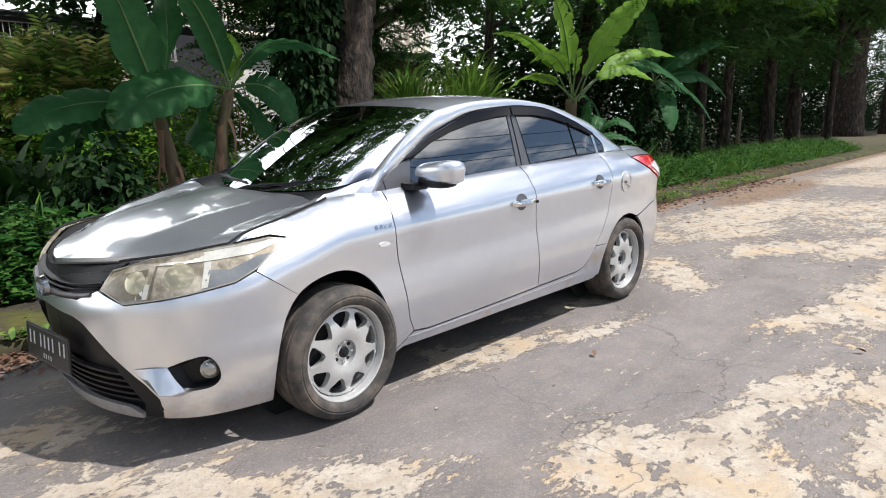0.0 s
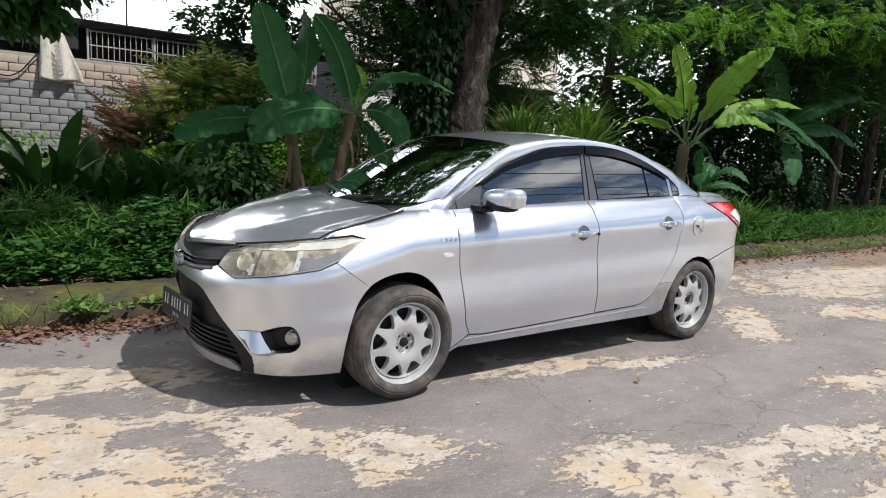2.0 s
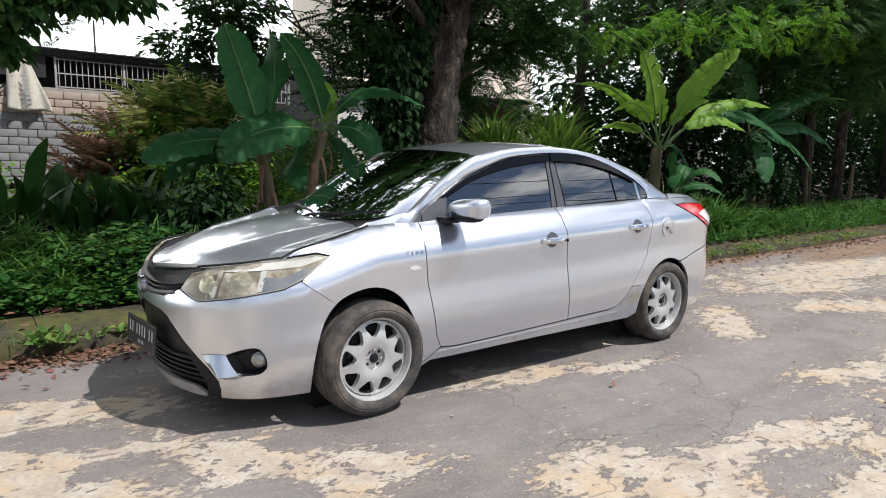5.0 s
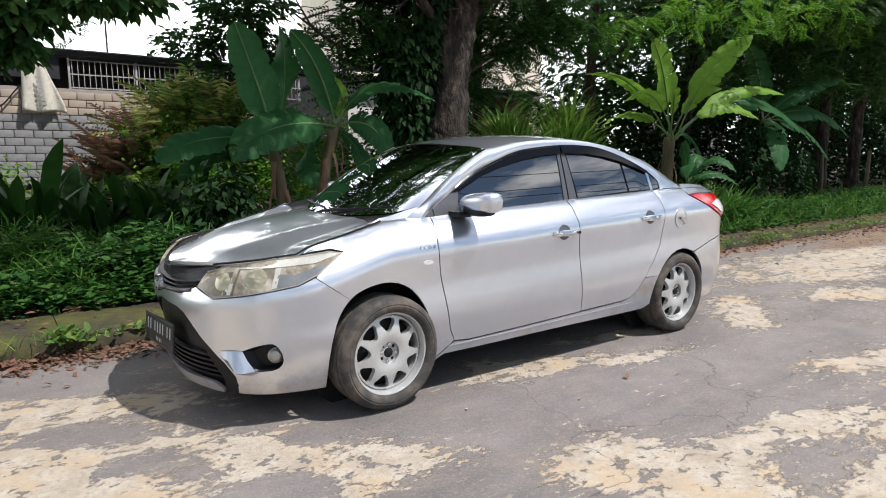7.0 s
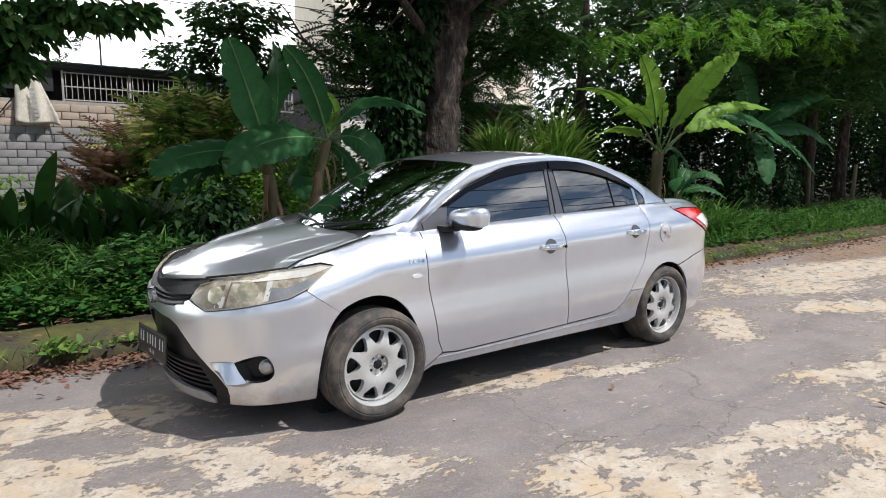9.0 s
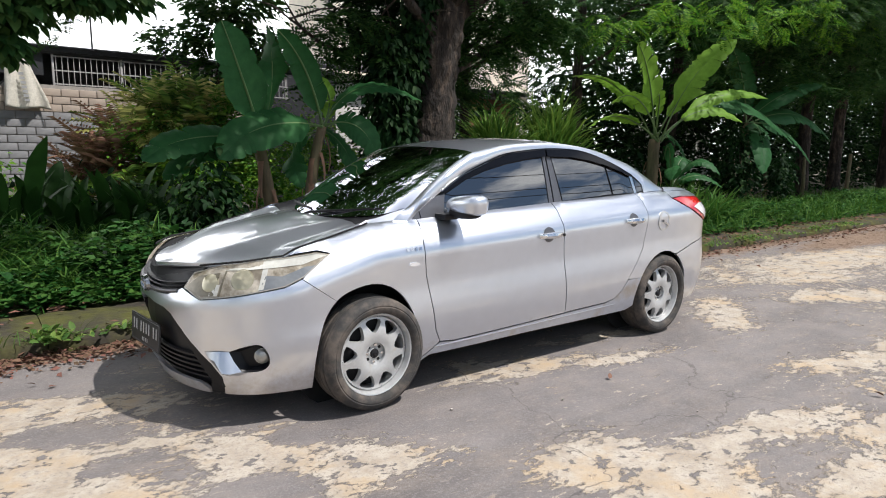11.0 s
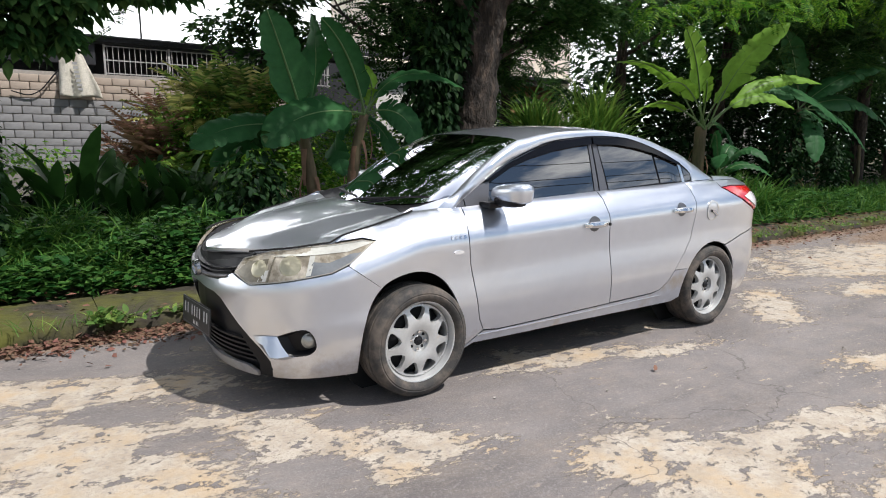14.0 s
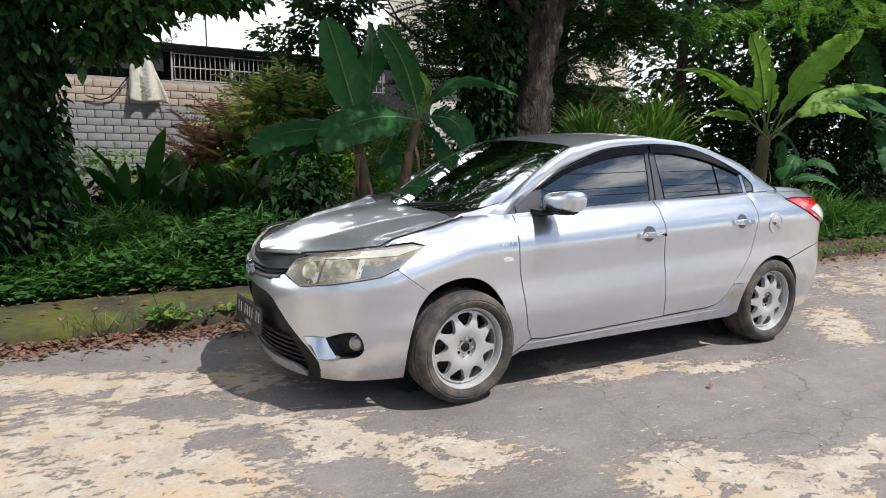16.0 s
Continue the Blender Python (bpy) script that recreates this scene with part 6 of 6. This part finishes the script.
part("slam_panel", join(d, flipped(d)), DARK, car, "panel under the front edge of the bonnet, coloured with the black of its shade")
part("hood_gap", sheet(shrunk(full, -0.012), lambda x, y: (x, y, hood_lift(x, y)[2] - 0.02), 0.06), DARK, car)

base = catmull([(-0.01, 0, 0.980), (0.02, -0.2, 0.985), (0.08, -0.4, 0.996), (0.17, -0.54, 1.014), (0.30, -0.640, 1.052)], 6)
head = catmull([(0.735, 0, 1.405), (0.745, -0.2, 1.402), (0.775, -0.4, 1.393), (0.80, -0.51, 1.383), (0.823, -0.578, 1.370)], 6)


def ruled(a, b, bulge, n=10):
    rows = []
    for k in range(n + 1):
        t = k / n
        rows.append([tuple(p + (q - p) * t + (bulge * 4 * t * (1 - t) if i == 2 else 0) for i, (p, q) in enumerate(zip(u, v))) for u, v in zip(a, b)])
    return rows


wind_rows = ruled(base, head, 0.032)
d = loft([list(reversed(r)) for r in wind_rows])
windscreen = part("windscreen", join(d, flipped(d)), GLASS, car, "dark tinted windscreen")
d = loft([[Vector(p) + Vector((0.0, 0, -0.006)) for p in base], [Vector((min(p[0] - 0.03, 0.06 + 0.0 * p[1]) - 0.015, p[1], p[2] - 0.012 - 0.10 * p[1] ** 2)) for p in base], [Vector((min(p[0] - 0.05, 0.04) - 0.05, p[1], p[2] - 0.06 - 0.12 * p[1] ** 2)) for p in base]])
part("cowl", join(d, flipped(d)), BLACK_PLASTIC, car, "black plastic cowl below the windscreen")


def wind_at(y, t):
    i = min(range(len(base)), key=lambda k: abs(base[k][1] + abs(y)))
    r = wind_rows[max(0, min(10, round(t * 10)))][i]
    return Vector((r[0], y, r[2]))


for y0, y1, t0, t1 in ((0.02, -0.52, 0.02, 0.10), (0.56, 0.04, 0.02, 0.10)):
    pts = [wind_at(y0, 0) + Vector((-0.03, 0, 0.0)), wind_at(y0 * 0.9 + y1 * 0.1, 0) + Vector((-0.005, 0, 0.02)), wind_at((y0 + y1) / 2, 0.0) + Vector((0.03, 0, 0.035)), wind_at(y1, 0.0) + Vector((0.04, 0, 0.036))]
    arm = part("wiper", tube(pts, [0.010, 0.009, 0.006, 0.005], 6), BLACK_PLASTIC, car, "black wiper at rest")
    part("wiper_blade", tube([wind_at(y0 * 0.8 + y1 * 0.2, 0) + Vector((0.03, 0, 0.03)), wind_at((y0 + y1) / 2, 0) + Vector((0.034, 0, 0.032)), wind_at(y1 * 1.04, 0) + Vector((0.04, 0, 0.030))], 0.007, 6), BLACK_PLASTIC, arm)

ROOF_Z = catmull([(0.735, 1.407), (0.9, 1.437), (1.1, 1.462), (1.35, 1.476), (1.6, 1.474), (1.85, 1.452), (2.05, 1.418), (2.2, 1.378)], 5)
ROOF_Y = [(0.735, 0.570), (1.0, 0.560), (1.4, 0.552), (1.8, 0.545), (2.2, 0.535)]
rows = []
for k in range(25):
    x = 0.738 + (2.2 - 0.738) * k / 24
    row = []
    for j in range(13):
        u = j / 12
        y = u * lerp_table(ROOF_Y, x)
        xx = x + 0.083 * (y / 0.57) ** 2 * (1 - k / 24)
        row.append((xx, -y, lerp_table(ROOF_Z, x) - 0.042 * (y / 0.57) ** 2.4))
    rows.append(row)
d = loft(rows)
part("roof", join(d, flipped(d)), PAINT, car)
roof_edge = [r[-1] for r in rows]
rw_top = [(r[0] + 0.004, r[1], r[2]) for r in rows[-1]]
rw_low = [(2.84 - 0.10 * (j / 12) ** 2, -0.60 * j / 12, 1.105 - 0.012 * (j / 12) ** 2) for j in range(13)]
rear_rows = ruled(rw_top, rw_low, 0.035)
d = loft(rear_rows)
part("rear_window", join(d, flipped(d)), GLASS, car, "dark tinted rear window")
boot_edge = [belt(s, lerp_table(ZTOP, on_contour(s)[0]) - 0.002) for s in (4.2 + (END - 4.2) * k / 16 for k in range(17))]
boot_in = [Vector((2.78 + 0.10 * (p[0] - 2.7), p[1] * 0.86, 1.108)) for p in boot_edge]
d = loft([[Vector(p) for p in boot_edge], [Vector(p).lerp(q, 0.12) + Vector((0, 0, 0.012)) for p, q in zip(boot_edge, boot_in)], [Vector(p).lerp(q, 0.4) + Vector((0, 0, 0.016)) for p, q in zip(boot_edge, boot_in)], boot_in])
part("boot_lid", join(d, flipped(d)), PAINT, car)

# ---- side windows
SIDE_Y = [(0.2, 0.682), (0.5, 0.700), (1.4, 0.702), (2.2, 0.697), (2.45, 0.683), (2.9, 0.66)]


def flank(x, z, out=0.0):
    h = z - lerp_table(ZTOP, x)
    return x, -(lerp_table(SIDE_Y, x) - 0.30 * h - 0.12 * max(0.0, h) ** 2 + out), z


def flank_panel(outline, out=0.0, step=0.045, flange=0.012, holes=()):
    return sheet(outline, lambda x, z: flank(x, z, out), step, holes, flange, lambda x, z: (0, 1, 0))


opening = catmull([(0.231, 0.942), (0.358, 1.043), (0.531, 1.147), (0.717, 1.243), (0.906, 1.312), (1.105, 1.368), (1.433, 1.400), (1.687, 1.399), (1.87, 1.377), (2.109, 1.305), (2.3, 1.222), (2.405, 1.155), (2.428, 1.115), (2.413, 1.075)], 4)
sill_line = [(2.413, 1.074), (1.888, 1.045), (1.466, 1.03), (1.108, 1.01), (0.795, 0.985), (0.404, 0.955)]
pair("window_surround", flank_panel(opening + sill_line[1:], -0.004, holes=()), BLACK_PLASTIC)
gl_front = [(0.56, 1.13), (0.82, 1.25), (1.09, 1.315), (1.392, 1.345), (1.382, 1.193), (1.372, 1.046), (1.084, 1.026), (0.81, 1.001), (0.50, 0.975), (0.47, 1.06)]
gl_rear = [(1.487, 1.342), (1.664, 1.342), (1.847, 1.325), (2.01, 1.291), (2.034, 1.081), (1.514, 1.052)]
gl_quarter = [(2.03, 1.285), (2.158, 1.247), (2.270, 1.205), (2.295, 1.085), (2.052, 1.08)]
gl_tip = [(2.325, 1.190), (2.40, 1.145), (2.413, 1.115), (2.402, 1.092), (2.337, 1.087)]
DOOR_GLASS = tinted_glass("door_window_glass", (0.03, 0.03, 0.04), 2.7)
for (poly, doors) in ((gl_front, front_doors), (gl_rear, rear_doors), (gl_quarter, rear_doors), (gl_tip, None)):
    d = flank_panel(poly, 0.003, flange=0)
    for k, dd in enumerate((d, flipped(d))):
        part("window_pane", dd, DOOR_GLASS, doors[k] if doors else car)
pair("window_divider", flank_panel([(2.276, 1.207), (2.309, 1.197), (2.330, 1.082), (2.297, 1.079)], 0.006), CHROME)
pair("pillar_trim", flank_panel([(1.402, 1.352), (1.428, 1.352), (1.418, 1.042), (1.380, 1.040), (1.392, 1.2)], 0.004), GREY_LOUVRE, car)
pair("pillar_trim", flank_panel([(1.440, 1.352), (1.478, 1.352), (1.502, 1.046), (1.430, 1.044)], 0.004), GREY_LOUVRE, car)
# rain visors of smoked acrylic over both doors
low_f = [(0.541, 1.142), (0.707, 1.206), (0.892, 1.263), (1.084, 1.306), (1.283, 1.335), (1.424, 1.347)]
visor_f = [(0.515, 1.14), (0.70, 1.236), (0.90, 1.306), (1.105, 1.362), (1.428, 1.393)] + low_f[::-1]
visor_r = [(1.44, 1.393), (1.687, 1.392), (1.865, 1.371), (2.104, 1.298), (2.295, 1.216), (2.28, 1.203), (2.158, 1.243), (2.01, 1.287), (1.847, 1.321), (1.664, 1.343), (1.44, 1.346)]
for poly, doors in ((visor_f, front_doors), (visor_r, rear_doors)):
    d = flank_panel(poly, 0.022, flange=0.02)
    for k, dd in enumerate((d, flipped(d))):
        part("rain_visor", dd, SMOKE, doors[k], "dark smoked rain visor")
# roof rail and pillars: painted skin between the side openings and the glass and roof
outer_a = [flank(x, z, 0.002) for x, z in opening]
inner_b = [wind_rows[k][-1] for k in range(0, 11, 1)] + roof_edge[1:] + [r[-1] for r in rear_rows[1:]]


def resample(pts, n):
    pts = [Vector(p) for p in pts]
    acc = [0.0]
    for a, b in zip(pts, pts[1:]):
        acc.append(acc[-1] + (b - a).length)
    out, j = [], 0
    for k in range(n):
        d_ = acc[-1] * k / (n - 1)
        while j < len(acc) - 2 and acc[j + 1] < d_:
            j += 1
        f_ = (d_ - acc[j]) / max(1e-9, acc[j + 1] - acc[j])
        out.append(pts[j].lerp(pts[j + 1], min(1, f_)))
    return out


a_line = resample([Vector(belt(1.66, 0.994))] + outer_a + [Vector(flank(2.46, 1.084, 0.0)), Vector(flank(2.75, 1.09, -0.01))], 70)
b_line = resample(inner_b, 70)
rows = []
for a, b in zip(a_line, b_line):
    mid, side = (a + b) / 2, Vector((0, -1, 0.9)).normalized()
    w = (a - b).length
    rows.append([a, a.lerp(b, 0.25) + side * 0.13 * w, mid + side * 0.17 * w, a.lerp(b, 0.75) + side * 0.13 * w, b])
rail = loft([list(r) for r in rows])
# tail end of the shoulder, and the patch between wing and windscreen
shoulder = loft([[Vector(belt(s, lerp_table(ZTOP, on_contour(s)[0]) - 0.004)) for s in (3.79 + 0.43 * k / 8 for k in range(9))], [a_line[-1].lerp(a_line[-9], 1 - k / 8) + Vector((0, 0.0, 0.0)) for k in range(9)]])
cheek = loft([[Vector(belt(s, lerp_table([(1.42, 0.963), (1.5, 0.985), (1.66, 0.994)], s))) for s in (1.42, 1.46, 1.50, 1.55, 1.60, 1.66)],
              [Vector((0.02, -0.655, 1.000)), Vector((0.075, -0.648, 1.006)), Vector((0.11, -0.643, 1.012)), Vector((0.15, -0.64, 1.02)), Vector((0.2, -0.635, 1.032)), Vector(base[-1])]])
pair("roof_rail", join(rail, shoulder, cheek), PAINT)
d = flank_panel([(0.236, 0.945), (0.345, 1.036), (0.352, 0.955)], 0.006, step=0.03)
pair("corner_trim", d, GREY_LOUVRE)
roof_patch = flank_panel([(0.362, 0.958), (0.352, 1.04), (0.47, 1.112), (0.545, 1.13), (0.50, 0.975)], 0.004, step=0.03)
pair("mirror_sail", roof_patch, GREY_LOUVRE)
pair("belt_strip", loft([[Vector(flank(x, lerp_table(sill_line[::-1], x) + dz, o)) for dz, o in ((-0.012, 0.0), (-0.010, 0.014), (0.008, 0.012), (0.012, 0.002))] for x in (0.40 + 2.02 * k / 30 for k in range(31))]), BLACK_PLASTIC)

# ---- mirrors, handles, small fittings
def egg(c, r, p=2.6, n=20, m=12):
    rows_ = []
    for i in range(m + 1):
        f = math.pi * (i / m - 0.5)
        row_ = []
        for k in range(n):
            a = 2 * math.pi * k / n
            v = (math.cos(f) * math.cos(a), math.cos(f) * math.sin(a), math.sin(f))
            g = sum(abs(t) ** p for t in v) ** (-1 / p)
            row_.append((c[0] + r[0] * v[0] * g, c[1] + r[1] * v[1] * g, c[2] + r[2] * v[2] * g))
        rows_.append(row_)
    return loft(rows_, closed=True, cap=True)


shell = [(x + 0.20 * (y + 0.86) * -0.6, y, z - (0.10 * (y + 0.86) if z > 1.06 else -0.12 * (y + 0.86))) for x, y, z in egg((0.545, -0.874, 1.078), (0.072, 0.124, 0.050), 3.1)[0]]
shell = (shell, egg((0, 0, 0), (1, 1, 1), 4.2)[1])
mirrors = pair("side_mirror", shell, PAINT, car, "silver door mirror with a black base")
d = join(moved(egg((0, 0, 0), (0.060, 0.108, 0.032), 3.0), pose(0.548, -0.855, 1.030)), box((0.50, -0.735, 1.005), (0.10, 0.12, 0.035), 0.012))
g = moved(egg((0, 0, 0), (0.006, 0.095, 0.048), 3.5), pose(0.612, -0.872, 1.068, 0, 0, 6))
for parent_, flip_ in zip(mirrors, (False, True)):
    part("mirror_base", flipped(d) if flip_ else d, BLACK_PLASTIC, parent_)
    part("mirror_glass", flipped(g) if flip_ else g, CHROME, parent_)

for s0, z0, doors in ((2.745, 0.852, front_doors), (3.615, 0.897, rear_doors)):
    # flat disc, not hollow: its darker grey paints the recess's shade
    cup_poly = [(s0 - 0.01 + 0.052 * math.cos(a), z0 + 0.004 + 0.048 * math.sin(a)) for a in (2 * math.pi * k / 20 for k in range(20))]
    cup = sheet(cup_poly, lambda s, z: belt(s, z, 0.002 - 0.0 * s), 0.03)
    rows = []
    for k in range(13):
        u = k / 12
        s = s0 - 0.105 + 0.21 * u
        lift_ = 0.012 + 0.030 * math.sin(math.pi * min(1, max(0, u))) ** 0.5
        hh = 0.015 + 0.006 * math.sin(math.pi * u)
        rows.append([Vector(belt(s, z0 + hh * b, lift_ * 0.55 + 0.45 * lift_ * c)) for b, c in ((-1, 0), (-0.8, 0.8), (0, 1.1), (0.8, 0.8), (1, 0), (0.6, -0.9), (-0.6, -0.9))])
    bar = loft(rows, closed=True, cap=True)
    for k, dd in enumerate((False, True)):
        h = part("door_handle", flipped(bar) if dd else bar, CHROME, doors[k], "chrome door handle")
        part("handle_cup", flipped(cup) if dd else cup, GREY_LOUVRE, h, "finger recess drawn as a flat disc in shade grey")
lock = part("key_lock", moved(lathe([(0, -0.004), (0.009, -0.004), (0.011, 0.004)], 16), Matrix.Translation(belt(2.835, 0.852, 0.036))), BLACK_PLASTIC, car)
# fuel flap with a bright cover
cs, cz = 3.985, 0.874
disc = [(cs + 0.075 * math.cos(a), cz + 0.075 * math.sin(a)) for a in (2 * math.pi * k / 32 for k in range(32))]
disc_in = [(cs + 0.060 * math.cos(a), cz + 0.060 * math.sin(a)) for a in (2 * math.pi * k / 32 for k in range(32))]
flap = part("fuel_flap", sheet(disc, lambda s, z: belt(s, z, 0.006), 0.025, [disc_in], 0.008, belt_in), RIM, car, "round pale fuel flap cover")
part("flap_face", sheet(disc_in, lambda s, z: belt(s, z, 0.004), 0.025), PAINT, flap)
part("flap_grip", loft([[Vector(belt(s, cz - 0.012 + (s - cs) * -0.5 + dz, o)) for dz, o in ((-0.010, 0.004), (-0.006, 0.016), (0.006, 0.016), (0.010, 0.004))] for s in (cs - 0.02 + 0.07 * k / 6 for k in range(7))]), CHROME, flap)
mk = [(1.712 + 0.032 * math.cos(a), 0.764 + 0.011 * math.sin(a)) for a in (2 * math.pi * k / 16 for k in range(16))]
pair("side_marker", sheet(mk, lambda s, z: belt(s, z, 0.006), 0.02, (), 0.006, belt_in), TAIL_WHITE, car, "small clear side marker lamp")
for k in range(4):
    s = 1.665 + 0.027 * k
    pair("wing_badge", loft([[Vector(belt(s + ds, z, 0.004)) for z in (0.838, 0.856)] for ds in (0, 0.014)]), CHROME, car)

# ---- wheels
def wheel(x, y_face, yaw, name_group):
    """Built about the origin with its outer face towards -y."""
    w = part("wheel", lathe([(0.200, 0.17), (0.205, 0.02), (0.212, 0.004)], 48), RIM, car, "white-silver alloy wheel with nine rounded windows")
    tyre = lathe([(0.205, 0.175), (0.235, 0.185), (0.275, 0.184), (0.297, 0.172), (0.303, 0.15), (0.3025, 0.122), (0.296, 0.120), (0.296, 0.112), (0.3045, 0.110), (0.305, 0.075), (0.298, 0.073), (0.298, 0.065), (0.305, 0.063), (0.3045, 0.03), (0.297, 0.028), (0.297, 0.02), (0.3025, 0.018), (0.297, -0.012), (0.285, -0.026), (0.268, -0.033), (0.262, -0.031), (0.258, -0.034), (0.243, -0.033), (0.228, -0.022), (0.222, -0.010), (0.215, 0.0)], 64)
    part("tyre", tyre, RUBBER, w, "worn black tyre with brown road dust")
    rim_lip = lathe([(0.206, 0.03), (0.208, 0.004), (0.214, -0.010), (0.220, -0.012), (0.223, -0.008), (0.222, 0.006)], 64)
    part("rim_lip", rim_lip, RIM, w)
    holes = []
    for k in range(9):
        a0 = 2 * math.pi * (k + 0.5) / 9
        pts = []
        for r_, da in ((0.184, -0.25), (0.189, -0.13), (0.190, 0), (0.189, 0.13), (0.184, 0.25), (0.171, 0.272), (0.148, 0.215), (0.125, 0.125), (0.116, 0.0), (0.125, -0.125), (0.148, -0.215), (0.171, -0.272)):
            pts.append((r_ * math.cos(a0 + da), r_ * math.sin(a0 + da)))
        holes.append(pts)
    hub_hole = [(0.060 * math.cos(a), 0.060 * math.sin(a)) for a in (2 * math.pi * k / 24 for k in range(24))]
    disc_ = [(0.199 * math.cos(a), 0.199 * math.sin(a)) for a in (2 * math.pi * k / 60 for k in range(60))]

    def dish(u, v):
        r_ = math.hypot(u, v)
        return u, lerp_table([(0.04, 0.020), (0.062, 0.006), (0.10, -0.002), (0.14, 0.003), (0.185, 0.018), (0.208, 0.026)], r_), v
    face = sheet(disc_, dish, 0.02, holes + [hub_hole], 0.03, lambda u, v: (0, 1, 0))
    part("rim_face", face, RIM, w)
    part("brake_drum", lathe([(0.0, 0.06), (0.12, 0.06), (0.14, 0.065), (0.19, 0.09), (0.19, 0.16)], 36), DARK, w)
    part("hub", lathe([(0.024, 0.020), (0.030, 0.026), (0.034, 0.030), (0.060, 0.030), (0.061, 0.014)], 28), RIM, w)
    part("centre_cap", lathe([(0.0, 0.010), (0.008, 0.008), (0.014, 0.012), (0.022, 0.012), (0.026, 0.018), (0.027, 0.034)], 24), BLACK_PLASTIC, w)
    # the dark discs between the nuts paint the shade of empty bolt holes
    for k in range(8):
        a = 2 * math.pi * k / 8
        nut = k % 2 == 0
        part("wheel_bolt" if nut else "bolt_hole", moved(lathe([(0, -0.006 if nut else 0.0015), (0.0085, -0.005 if nut else 0.0015), (0.010, 0.012)], 10), Matrix.Translation((0.046 * math.cos(a), 0.022, 0.046 * math.sin(a))) if nut else Matrix.Translation((0.046 * math.cos(a), 0.0255, 0.046 * math.sin(a)))), CHROME if nut else DARK, w)
    rivet = mesh_of("rivet", lathe([(0, -0.004), (0.0035, -0.003), (0.005, 0.004)], 8), CHROME)
    for k in range(18):
        a = 2 * math.pi * (k + 0.5) / 18
        o = new("rivet", rivet)
        o.parent = w
        o.location = (0.1955 * math.cos(a), 0.0205, 0.1955 * math.sin(a))
    w.matrix_basis = Matrix.Translation((x, y_face, 0.3045)) @ Matrix.Rotation(radians(yaw), 4, "Z") @ Matrix.Rotation(radians(7), 4, "Y")
    return w


first = wheel(-0.02, -0.826, 1.5, "")


def copy_part(ob, m):
    made = {}
    for o in (ob, *ob.children_recursive):
        made[o] = o.copy()
        scene.collection.objects.link(made[o])
        made[o].parent = made.get(o.parent, o.parent)
    made[ob].matrix_basis = m
    return made[ob]


copy_part(first, Matrix.Translation((2.532, -0.812, 0.3045)) @ Matrix.Rotation(radians(19), 4, "Y"))
copy_part(first, Matrix.Translation((-0.02, 0.826, 0.3045)) @ Matrix.Rotation(radians(181.5), 4, "Z"))
copy_part(first, Matrix.Translation((2.532, 0.812, 0.3045)) @ Matrix.Rotation(radians(180), 4, "Z"))
